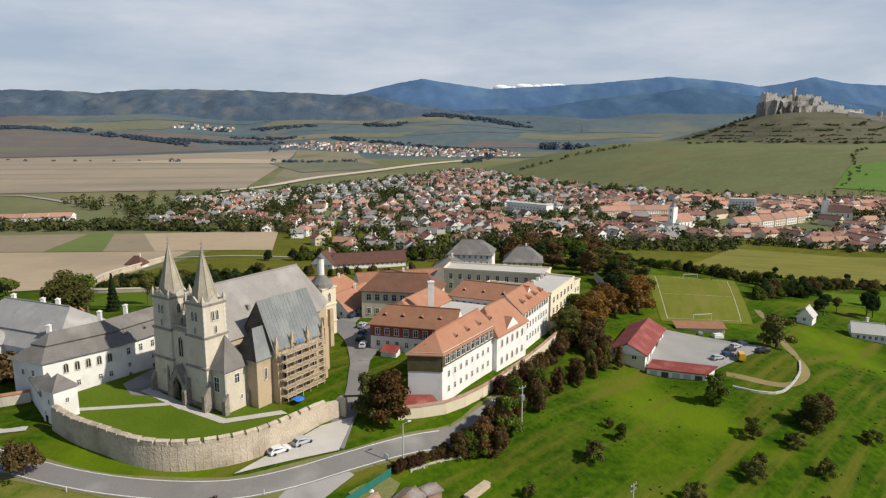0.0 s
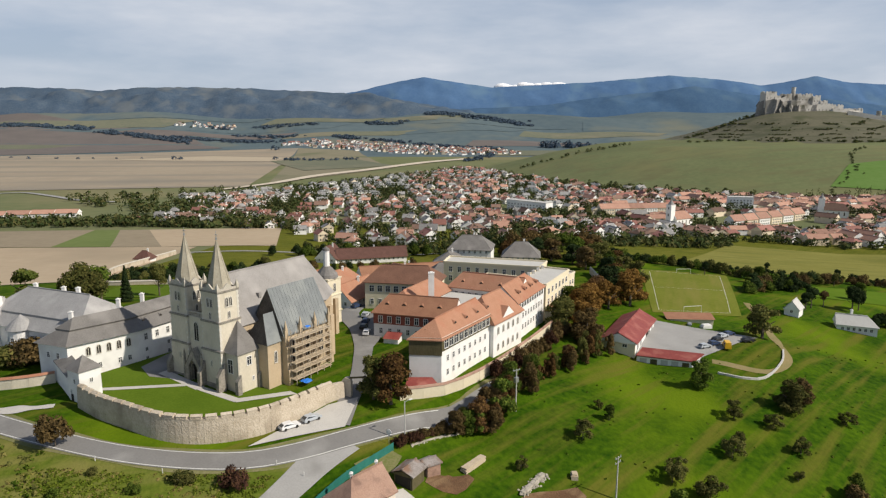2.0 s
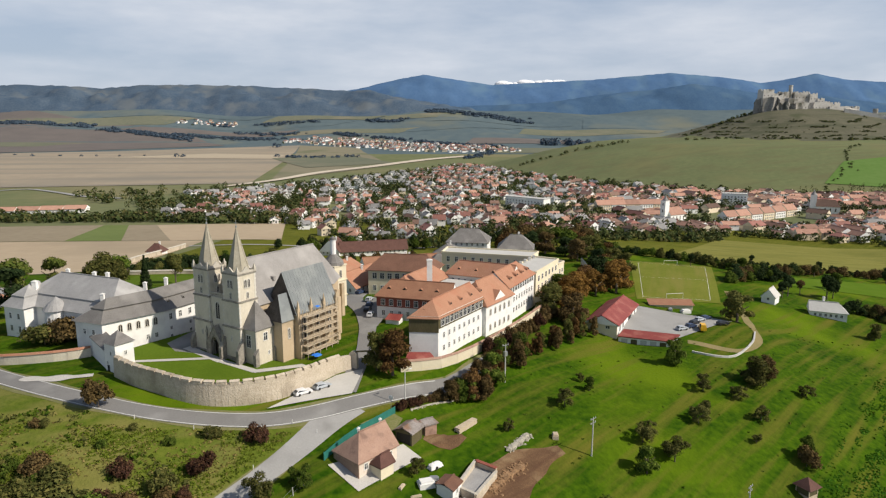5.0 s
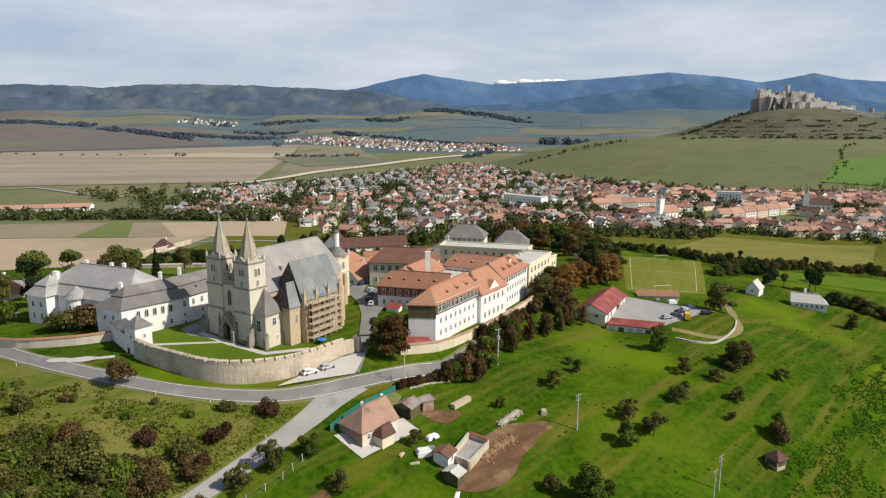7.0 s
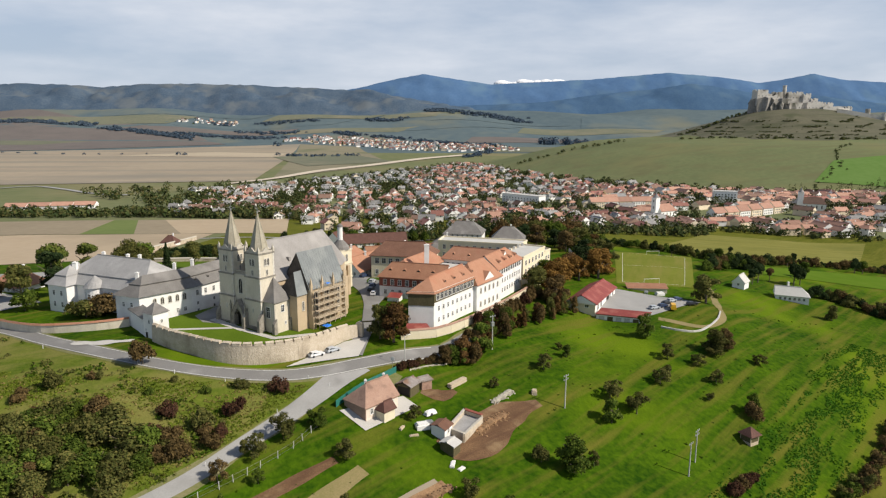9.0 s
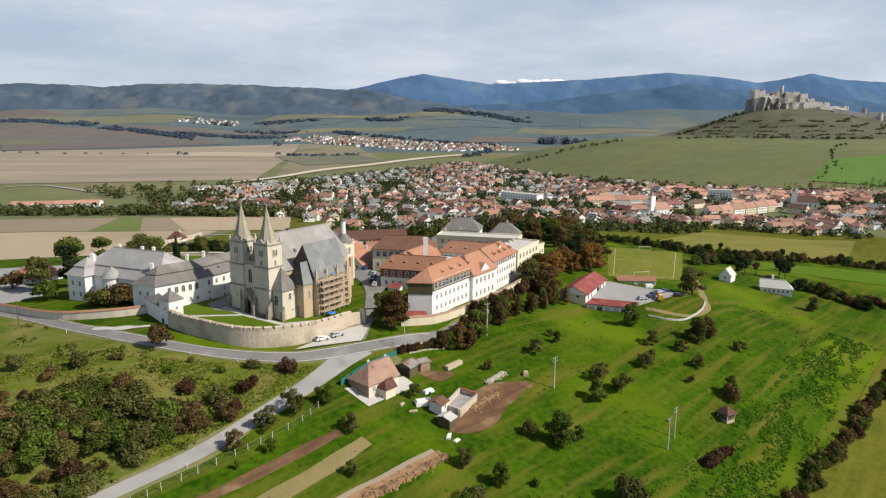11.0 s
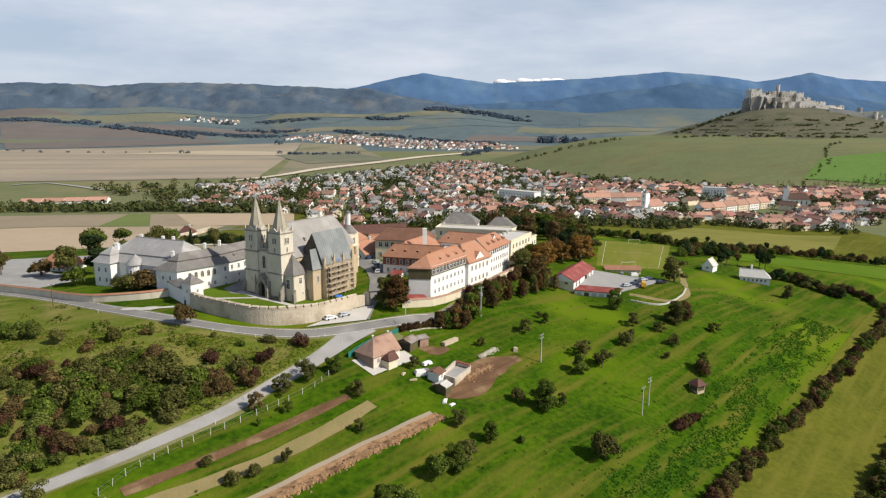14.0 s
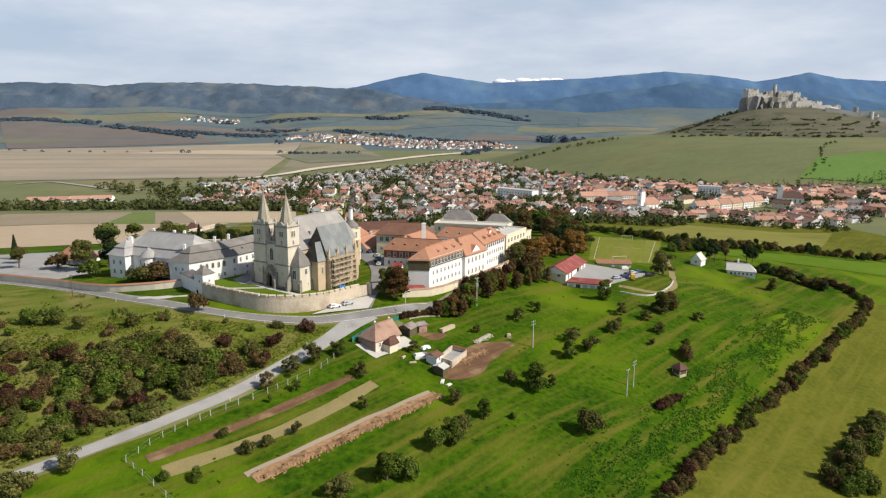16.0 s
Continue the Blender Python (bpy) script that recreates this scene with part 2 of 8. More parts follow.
M_pale_stubble = surface("bleached_stubble_field", (0.36, 0.30, 0.215), (0.40, 0.335, 0.24), 0.95, 0.004, 0.05, 0.0)
M_tile_pale = surface("faded_pink_tile", (0.30, 0.185, 0.135), (0.40, 0.26, 0.195), 0.85, 0.7, 5, 0.6, 8, c=(0.21, 0.13, 0.10), c_scale=0.35)
M_tile_dark = surface("dark_brown_tile", (0.09, 0.044, 0.034), (0.13, 0.064, 0.05), 0.85, 0.5, 5, 0.5, 8)
M_sheet = surface("rusty_grey_sheet_roof", (0.19, 0.16, 0.14), (0.32, 0.29, 0.27), 0.6, 0.6, 3, 0.3, 6, c=(0.20, 0.125, 0.085), c_scale=0.4)
M_redroof = surface("red_sheet_roof", (0.20, 0.042, 0.034), (0.265, 0.06, 0.046), 0.55, 0.3, 2, 0.2, 4, spec=0.4, c=(0.30, 0.10, 0.075), c_scale=0.3)
M_redband = surface("dark_red_band", (0.22, 0.07, 0.05), (0.28, 0.09, 0.06), 0.85, 0.5, 4, 0.1)
M_cream = surface("cream_render", (0.68, 0.60, 0.43), (0.74, 0.66, 0.49), 0.9, 0.3, 2, 0.05)
M_cream2 = surface("pale_sand_render", (0.62, 0.55, 0.40), (0.68, 0.61, 0.46), 0.9, 0.3, 2, 0.05)
M_wooddark = surface("dark_weathered_boards", (0.075, 0.065, 0.03), (0.12, 0.10, 0.05), 0.85, 0.6, 5, 0.4, 6, stretch=(1, 1, 0.2))
M_timber = surface("pale_timber", (0.42, 0.34, 0.24), (0.54, 0.45, 0.33), 0.8, 1.0, 6, 0.3, 8)
M_flat = surface("pale_flat_roofing", (0.45, 0.44, 0.41), (0.52, 0.51, 0.48), 0.85, 0.2, 2, 0.1)
M_glass = surface("window_glass", (0.03, 0.035, 0.04), (0.05, 0.055, 0.06), 0.12, 0.5, 2, 0.0, spec=0.6)
M_frame = surface("white_window_frame", (0.74, 0.73, 0.70), (0.68, 0.67, 0.64), 0.6)
M_dark = surface("dark_opening", (0.025, 0.022, 0.02), (0.04, 0.035, 0.03), 0.9)
M_bark = surface("grey_bark", (0.10, 0.08, 0.06), (0.15, 0.12, 0.09), 0.95, 1.5, 8, 0.6, 12)
M_pole = surface("concrete_pole", (0.45, 0.44, 0.41), (0.52, 0.51, 0.48), 0.9, 1, 6, 0.1)
M_metal = surface("galvanised_metal", (0.42, 0.43, 0.43), (0.5, 0.5, 0.5), 0.45, 1, 6, 0.05, metal=0.7)
M_rock = surface("castle_limestone", (0.48, 0.455, 0.41), (0.63, 0.60, 0.545), 0.95, 0.05, 0.4, 0.5, 0.6, c=(0.27, 0.25, 0.21), c_scale=0.03)
M_crag = surface("grey_crag", (0.19, 0.18, 0.16), (0.33, 0.31, 0.28), 0.95, 0.05, 0.3, 0.6, 0.5, c=(0.10, 0.10, 0.07), c_scale=0.03)


def foliage(name, cols):
    """Leaves: tones from leaf to leaf, with a little light passing through."""
    m = bpy.data.materials.new(name)
    m.use_nodes = True
    n, l = m.node_tree.nodes, m.node_tree.links
    p = n["Principled BSDF"]
    p.inputs["Roughness"].default_value, p.inputs["Specular IOR Level"].default_value = 0.85, 0.03
    g, ramp = n.new("ShaderNodeNewGeometry"), n.new("ShaderNodeValToRGB")
    e = ramp.color_ramp.elements
    e[0].color, e[0].position = (*cols[0], 1), 0.1
    e[1].color, e[1].position = (*cols[-1], 1), 0.95
    for k, c in enumerate(cols[1:-1], 1):
        x = e.new(0.1 + 0.85 * k / (len(cols) - 1))
        x.color = (*c, 1)
    l.new(g.outputs["Random Per Island"], ramp.inputs["Fac"])
    hsv, oi, r = n.new("ShaderNodeHueSaturation"), n.new("ShaderNodeObjectInfo"), n.new("ShaderNodeMapRange")
    r.inputs["To Min"].default_value, r.inputs["To Max"].default_value = 0.62, 1.12
    l.new(oi.outputs["Random"], r.inputs["Value"])
    l.new(r.outputs["Result"], hsv.inputs["Value"])
    l.new(ramp.outputs["Color"], hsv.inputs["Color"])
    l.new(hsv.outputs["Color"], p.inputs["Base Color"])
    tr, mixs = n.new("ShaderNodeBsdfTranslucent"), n.new("ShaderNodeMixShader")
    l.new(hsv.outputs["Color"], tr.inputs["Color"])
    mixs.inputs["Fac"].default_value = 0.14
    l.new(p.outputs["BSDF"], mixs.inputs[1])
    l.new(tr.outputs["BSDF"], mixs.inputs[2])
    l.new(mixs.outputs["Shader"], n["Material Output"].inputs["Surface"])
    return m


L_green = foliage("green_leaves", [(0.04, 0.07, 0.012), (0.08, 0.12, 0.018), (0.14, 0.175, 0.03)])
L_olive = foliage("olive_leaves", [(0.06, 0.07, 0.02), (0.105, 0.11, 0.03), (0.165, 0.15, 0.045)])
L_brown = foliage("autumn_brown_leaves", [(0.07, 0.05, 0.022), (0.125, 0.085, 0.034), (0.18, 0.125, 0.05)])
L_russet = foliage("russet_leaves", [(0.06, 0.032, 0.016), (0.125, 0.068, 0.026), (0.19, 0.115, 0.04)])
L_orange = foliage("autumn_orange_leaves", [(0.12, 0.065, 0.02), (0.21, 0.115, 0.03), (0.29, 0.17, 0.045)])
L_red = foliage("dark_red_leaves", [(0.035, 0.02, 0.015), (0.075, 0.036, 0.024), (0.11, 0.06, 0.03)])
L_pine = foliage("dark_conifer_needles", [(0.018, 0.032, 0.012), (0.03, 0.05, 0.018), (0.05, 0.07, 0.025)])
L_fresh = foliage("yellow_green_leaves", [(0.07, 0.10, 0.02), (0.11, 0.14, 0.03), (0.16, 0.17, 0.04)])
L_town = foliage("town_tree_leaves", [(0.035, 0.052, 0.02), (0.065, 0.085, 0.028), (0.11, 0.10, 0.038)])
# Leaf tones lightened and blued, so the haze sits in the leaf colour.
L_far = foliage("haze_tinted_leaves", [(0.075, 0.115, 0.165), (0.095, 0.135, 0.185), (0.112, 0.15, 0.19)])
L_tuft = foliage("grass_blades", [(0.04, 0.085, 0.006), (0.07, 0.12, 0.01), (0.12, 0.145, 0.025)])
L_thicket = foliage("bright_thicket_leaves", [(0.045, 0.075, 0.012), (0.09, 0.13, 0.02), (0.14, 0.18, 0.03)])
L_wild = foliage("sunlit_weed_leaves", [(0.105, 0.15, 0.014), (0.15, 0.195, 0.022), (0.2, 0.235, 0.035)])
L_dry = foliage("withering_weed_leaves", [(0.16, 0.155, 0.035), (0.22, 0.19, 0.055), (0.28, 0.21, 0.085)])
L_weed = foliage("dark_weed_leaves", [(0.032, 0.11, 0.008), (0.052, 0.145, 0.012), (0.08, 0.18, 0.018)])


# ---- building blocks ----
class Mesh:
    """Collects verts and faces with a material slot each."""

    def __init__(self):
        self.v, self.f, self.k = [], [], []

    def face(self, pts, k=0):
        b = len(self.v)
        self.v += [tuple(p) for p in pts]
        self.f.append(tuple(range(b, b + len(pts))))
        self.k.append(k)

    def prism(self, poly, z0, z1, k=0, top=True, bottom=False, k_top=None):
        """poly: plan points counter-clockwise; z1 may be a number."""
        n, b = len(poly), len(self.v)
        self.v += [(p[0], p[1], z0) for p in poly] + [(p[0], p[1], z1) for p in poly]
        for i in range(n):
            j = (i + 1) % n
            self.f.append((b + i, b + j, b + n + j, b + n + i))
            self.k.append(k)
        if top:
            self.f.append(tuple(range(b + n, b + 2 * n)))
            self.k.append(k if k_top is None else k_top)
        if bottom:
            self.f.append(tuple(range(b + n - 1, b - 1, -1)))
            self.k.append(k)

    def box(self, x0, x1, y0, y1, z0, z1, k=0):
        self.prism([(x0, y0), (x1, y0), (x1, y1), (x0, y1)], z0, z1, k, True, True)

    def tube(self, x, y, z0, z1, r0, r1, n=8, k=0, turn=0.0):
        b = len(self.v)
        for z, r in ((z0, r0), (z1, r1)):
            self.v += [(x + r * math.cos(turn + 2 * math.pi * i / n), y + r * math.sin(turn + 2 * math.pi * i / n), z) for i in range(n)]
        for i in range(n):
            j = (i + 1) % n
            self.f.append((b + i, b + j, b + n + j, b + n + i))
            self.k.append(k)
        self.f += [tuple(range(b + n, b + 2 * n)), tuple(range(b + n - 1, b - 1, -1))]
        self.k += [k, k]

    def beam(self, p, q, w, k=0, h=None):
        """A square bar from p to q."""
        p, q = Vector(p), Vector(q)
        d = (q - p).normalized()
        s = d.cross(Vector((0, 0, 1)))
        s = s.normalized() * w / 2 if s.length > 1e-4 else Vector((w / 2, 0, 0))
        u = s.cross(d).normalized() * (h or w) / 2
        b = len(self.v)
        self.v += [tuple(e + a * s + c * u) for e in (p, q) for a, c in ((-1, -1), (1, -1), (1, 1), (-1, 1))]
        for i in range(4):
            j = (i + 1) % 4
            self.f.append((b + i, b + j, b + 4 + j, b + 4 + i))
            self.k.append(k)
        self.f += [(b + 3, b + 2, b + 1, b), (b + 4, b + 5, b + 6, b + 7)]
        self.k += [k, k]

    def data(self, name, mats, smooth=False):
        me = bpy.data.meshes.new(name)
        me.from_pydata(self.v, [], self.f)
        for m in mats if isinstance(mats, (list, tuple)) else [mats]:
            me.materials.append(m)
        me.polygons.foreach_set("material_index", self.k)
        if smooth:
            me.shade_smooth()
        me.update()
        return me


def part(name, mesh, mats=None, parent=None, label="", smooth=False):
    ob = new(name, mesh.data(name, mats, smooth) if isinstance(mesh, Mesh) else mesh)
    if parent:
        ob.parent = parent
    if label:
        ob["label"] = label
    return ob


def thing(name, label, category, at=None, group=""):
    ob = tagged(new(name), label, category, group)
    if at is not None:
        ob.matrix_world = at
    return ob


def structure(name, mesh, mats, label, category, smooth=False):
    return tagged(part(name, mesh, mats, None, "", smooth), label, category, kind="structure")


# ---- lie of the land: a ridge that falls to a valley, a castle hill, a plain that rises to the hills ----
GX = np.array([-260, -120, -70, -30, 10, 50, 95, 170, 350.0])
GY = np.array([-130, 20, 55, 85, 112, 145, 190, 260, 400, 650.0])
HEIGHTS = np.array([
    [-19.2, -14.4, -16, -18.2, -20.8, -24.2, -28.8, -37.3, -58.8],
    [-2.8, 0.7, -2.1, -6.3, -11, -13.5, -19, -27, -41],
    [2.7, 4.5, 3.1, -0.5, -4.5, -9.2, -17.1, -24.8, -36.6],
    [5.8, 10.2, 10.9, 6.7, 1.3, -5.9, -13.2, -22.3, -32.9],
    [7.4, 11.8, 13.6, 11.6, 5.6, 1.1, -5.1, -18.3, -29.9],
    [8.1, 11.3, 13.8, 13.6, 12.1, 5.3, 2, -9.8, -27],
    [7.1, 11.6, 12.5, 13.2, 13.1, 9.6, 5.1, -4.9, -23.3],
    [3.1, 6.8, 6.4, 5.5, 5, 5.5, 4.7, -0.4, -19.2],
    [-8.7, -6, -7.8, -9.2, -7.9, -4.6, -2.1, -7.3, -23.8],
    [-22.6, -24.7, -25, -24.8, -24.6, -24.4, -24.5, -25.1, -28],
])
HILL_R, HILL_Z = [0, 60, 95, 225, 305, 463, 595, 760], [151, 149, 138, 96, 76, 66, 41, 0]
PLAIN_Y, PLAIN_Z = [1900, 2500, 3000, 3300, 3500, 3820, 4150, 4800], [0, 8, 30, 68, 104, 178, 212, 230]
SWELLS = [(-48, 130, 21, -2.7), (68, 164, 14, -2.6), (116, 180, 17, 2.2), (13, 123, 7, -2.2)]


def along(grid, v):
    i = np.clip(np.searchsorted(grid, v) - 1, 0, len(grid) - 2)
    v = np.clip(v, grid[0], grid[-1])
    f, h = (v - grid[i]) / (grid[i + 1] - grid[i]), grid[i + 1] - grid[i]
    w = np.zeros(v.shape + (len(grid),))
    rows = np.arange(len(v))

    def put(k, x):
        np.add.at(w, (rows, k), x)

    put(i, 2 * f**3 - 3 * f**2 + 1)
    put(i + 1, -2 * f**3 + 3 * f**2)
    for j, s in ((i, f**3 - 2 * f**2 + f), (i + 1, f**3 - f**2)):
        a, b = np.maximum(j - 1, 0), np.minimum(j + 1, len(grid) - 1)
        d = grid[b] - grid[a]
        put(b, s * h / d)
        put(a, -s * h / d)
    return w


def from_castle(x, y):
    """Distance from the castle rock; the hill runs out longer on one side near the top."""
    d = x - 960
    return np.hypot(np.where(d > 0, d - 0.45 * np.clip(d, 0, 260), d), y - 1590)


def land(x, y):
    """Height of the ground."""
    x, y = np.broadcast_arrays(np.asarray(x, float), np.asarray(y, float))
    shape = x.shape
    x, y = x.ravel(), y.ravel()
    near = np.einsum("ni,nj,ji->n", along(GX, x), along(GY, y), HEIGHTS)
    w = np.clip(np.hypot(np.maximum(np.maximum(-260 - x, x - 350), 0), np.maximum(np.maximum(-130 - y, y - 650), 0)) / 300, 0, 1)
    w = w * w * (3 - 2 * w)
    far = np.maximum(-25 + np.interp(y, PLAIN_Y, PLAIN_Z), -25 + np.interp(from_castle(x, y), HILL_R, HILL_Z))
    far = far + np.clip((y - 2900) / 500, 0, 1) * (13 * np.sin(x / 290 + 1.1) + 8 * np.sin(x / 127 + y / 300) + 6 * np.sin(y / 90 + x / 500))
    for cx, cy, r, h in SWELLS:
        near = near + h * np.exp(-((x - cx) ** 2 + (y - cy) ** 2) / (r * r))
    far = far + 2.0 * np.sin(x / 37 + y / 53) * np.clip((far - 30) / 40, 0, 1) * (y < 1900)
    return (near * (1 - w) + far * w).reshape(shape)


def at_land(x, y):
    return float(land(np.array([x]), np.array([y]))[0])


def axis(lo, a, b, hi, step, grow):
    mid = list(np.arange(a, b + 0.01, step))
    out, s, v = [], step, b
    while v < hi:
        s = min(s * grow, 90)
        v += s
        out.append(v)
    back, s, v = [], step, a
    while v > lo:
        s = min(s * grow, 90)
        v -= s
        back.append(v)
    return np.array(back[::-1] + mid + out)


def sheet(name, xs, ys, zf, mats, label, category, pick=None):
    X, Y = np.meshgrid(xs, ys)
    Z = zf(X, Y)
    nx, ny = len(xs), len(ys)
    me = bpy.data.meshes.new(name)
    i = np.arange(nx * ny).reshape(ny, nx)
    f = np.stack([i[:-1, :-1], i[:-1, 1:], i[1:, 1:], i[1:, :-1]], -1).reshape(-1, 4)
    me.from_pydata(np.stack([X, Y, Z], -1).reshape(-1, 3).tolist(), [], f.tolist())
    for m in mats:
        me.materials.append(m)
    if pick is not None:
        c = lambda A: (A[:-1, :-1] + A[1:, 1:]) / 2
        me.polygons.foreach_set("material_index", pick(c(X), c(Y)).ravel().astype(int))
    me.shade_smooth()
    return structure(name, me, mats, label, category)


def cover(x, y):
    """0 meadow, 1 rough slope, 2 plain, 3 pasture of the castle hill, 4 its steep top."""
    k = np.full(x.shape, 0)
    lane = np.interp(y, [-15, 21, 35.6, 45.4, 55.1, 65, 75.8, 85.5, 95, 104], [-130, -90, -74.5, -64, -54.1, -44, -35.6, -28.5, -22.7, -18.1])
    bank = np.interp(x, [-230, -165, -125, -98, -77, -61, -46, -32, -22], [190, 160, 141, 122, 110.6, 104, 101.7, 102.4, 106])
    k[(x < lane) & (y < bank) & (x < -15)] = 1
    k[y > 330] = 2
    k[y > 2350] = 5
    k[(y > 330) & (y < 640 - 0.2 * x) & (x > -140) & (x < 440)] = 6
    r = from_castle(x, y)
    k[(r < 780) & (y > 700)] = 3
    k[r < 300 + 12 * np.sin(x / 40)] = 4
    return k


sheet("ground", axis(-5200, -200, 260, 5200, 3.0, 1.06), axis(-700, -140, 340, 4800, 3.0, 1.045), land,
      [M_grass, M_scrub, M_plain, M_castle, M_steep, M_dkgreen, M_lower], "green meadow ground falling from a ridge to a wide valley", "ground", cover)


def inside(poly, n, m):
    """A grid of n by m points over a four-cornered plot."""
    a, b, c, d = [np.array(p, float) for p in poly]
    u, v = np.meshgrid(np.linspace(0, 1, n), np.linspace(0, 1, m))
    u, v = u[..., None], v[..., None]
    return (a * (1 - u) + b * u) * (1 - v) + (d * (1 - u) + c * u) * v


def plot(name, poly, mat, label, category="field", lift=0.12, step=12.0):
    a, b, c, d = [np.array(p, float) for p in poly]
    n = int(np.clip(max(np.linalg.norm(b - a), np.linalg.norm(c - d)) / step, 2, 60)) + 1
    m = int(np.clip(max(np.linalg.norm(d - a), np.linalg.norm(c - b)) / step, 2, 60)) + 1
    P = inside(poly, n, m)
    Z = land(P[..., 0], P[..., 1]) + lift
    i = np.arange(n * m).reshape(m, n)
    f = np.stack([i[:-1, :-1], i[:-1, 1:], i[1:, 1:], i[1:, :-1]], -1).reshape(-1, 4)
    me = bpy.data.meshes.new(name)
    me.from_pydata(np.concatenate([P, Z[..., None]], -1).reshape(-1, 3).tolist(), [], f.tolist())
    me.materials.append(mat)
    me.shade_smooth()
    return structure(name, me, mat, label, category)


def smooth_line(pts, step=3.0):
    """A rounded line through plan points."""
    p = [np.array(q, float) for q in pts]
    p = [2 * p[0] - p[1]] + p + [2 * p[-1] - p[-2]]
    out = []
    for i in range(1, len(p) - 2):
        n = max(2, int(np.linalg.norm(p[i + 1] - p[i]) / step))
        for t in np.arange(n) / n:
            out.append(0.5 * (2 * p[i] + (p[i + 1] - p[i - 1]) * t + (2 * p[i - 1] - 5 * p[i] + 4 * p[i + 1] - p[i + 2]) * t**2 + (3 * p[i] - p[i - 1] - 3 * p[i + 1] + p[i + 2]) * t**3))
    return np.array(out + [p[-2]])


def strip(name, pts, width, mat, label, category="road", lift=0.1, step=3.0, wobble=0.0):
    L = smooth_line(pts, step)
    d = np.gradient(L, axis=0)
    n = np.stack([d[:, 1], -d[:, 0]], -1) / np.linalg.norm(d, axis=1)[:, None]
    w = np.interp(np.linspace(0, 1, len(L)), np.linspace(0, 1, len(width)), width) if isinstance(width, (list, tuple)) else np.full(len(L), width)
    w = w + wobble * np.sin(np.arange(len(L)) * 0.9) + wobble * np.sin(np.arange(len(L)) * 0.37 + 1)
    offs = np.linspace(-0.5, 0.5, 5)
    P = L[:, None] + n[:, None] * (w[:, None, None] * offs[None, :, None])
    Z = land(P[..., 0], P[..., 1]) + lift
    i = np.arange(len(L) * 5).reshape(len(L), 5)
    f = np.stack([i[:-1, :-1], i[:-1, 1:], i[1:, 1:], i[1:, :-1]], -1).reshape(-1, 4)
    me = bpy.data.meshes.new(name)
    me.from_pydata(np.concatenate([P, Z[..., None]], -1).reshape(-1, 3).tolist(), [], f.tolist())
    me.materials.append(mat)
    me.shade_smooth()
    return structure(name, me, mat, label, category)


MAIN_ROAD = [(-230, 190), (-165, 160), (-125.5, 141.5), (-97.9, 122.2), (-77.4, 110.6), (-60.7, 104.2), (-46, 101.7), (-32.1, 102.4), (-22, 106.5), (-13, 112.5), (-3.9, 118.3), (7.4, 124.3), (14, 129), (24, 140)]
SIDE_ROAD = [(-13.6, 111.4), (-18.1, 104), (-22.7, 95), (-28.5, 85.5), (-35.6, 75.8), (-44, 65), (-54.1, 55.1), (-64, 45.4), (-74.5, 35.6), (-90, 21), (-130, -15)]
strip("verge_main", MAIN_ROAD, 7.2, M_verge, "sandy grass verge along the road", "verge", 0.05, wobble=0.5)
strip("verge_side", SIDE_ROAD, 5.6, M_verge, "sandy grass verge along the lane", "verge", 0.06, wobble=0.6)
strip("road_main", MAIN_ROAD, 5.6, M_asphalt, "worn grey asphalt road curving below the wall", "road", 0.12)
strip("road_side", SIDE_ROAD, [7.5, 4.8, 3.8, 3.6, 3.6, 3.6, 3.6, 3.6], M_lane, "narrow pale asphalt lane running downhill", "road", 0.1)
axis_line = smooth_line(MAIN_ROAD[:-2], 6.0)
side_step = np.gradient(axis_line, axis=0)
side_step = np.stack([side_step[:, 1], -side_step[:, 0]], 1) / np.linalg.norm(side_step, axis=1)[:, None]
for off in (-2.45, 2.45):
    strip("road_marking", [tuple(p) for p in axis_line + side_step * off][:: 2], 0.16, M_line, "faded white edge line of the road", "marking", 0.15)
strip("soil_strip", [(-58, 36.3), (-40, 51.6), (-28, 62.5), (-15.8, 73.7)], 2.8, M_dirt, "dark tilled garden strip", "garden bed", 0.08, 2.0, 0.3)
strip("straw_strip", [(-53, 32.5), (-32.5, 48.4), (-20, 60), (-9.7, 71.5)], 4.0, M_straw, "straw-coloured mown garden strip", "garden bed", 0.08, 2.0, 0.3)
strip("bare_strip", [(-36, 33.5), (-17.5, 50.6), (-5, 61), (5.5, 70.2)], 1.6, M_far_stubble, "pale worn strip beside the dug trench", "garden bed", 0.09, 2.0, 0.2)
strip("dug_trench", [(-34, 32.5), (-15.7, 49.4), (-3, 60), (7.5, 69.4)], 3.2, M_clod, "orange-brown dug earth trench", "trench", 0.1, 2.0, 0.3)
strip("dirt_yard", [(8, 80), (14, 84.5), (20, 92), (26, 98.5), (34, 103.5)], [6, 14, 12, 7, 2], M_dirt, "bare brown earth of a building plot", "ground", 0.07, 1.5, 0.7)
strip("dirt_patch", [(3, 103), (8, 102), (12, 105)], [2, 5, 2], M_dirt, "bare earth beside the shed", "ground", 0.07, 1.5, 0.4)
strip("sand_yard", [(-9.5, 102.5), (-5.5, 106), (-3, 109.5)], [5, 5.5, 3], M_verge, "sandy yard behind the green fence", "ground", 0.09, 1.5, 0.3)
plot("forecourt", [(-32, 106.5), (-14, 116), (-12, 128), (-18.5, 124)], M_gravel, "pale gravel parking place below the wall", "pavement", 0.3, 3)
strip("gravel_apron", [(-93, 120.6), (-86, 119.8), (-81, 120.4), (-76.5, 121.6)], [1.0, 3.2, 4.6, 0.6], M_gravel, "pale gravel apron before the gatehouse", "pavement", 0.18, 1.0, 0.8)
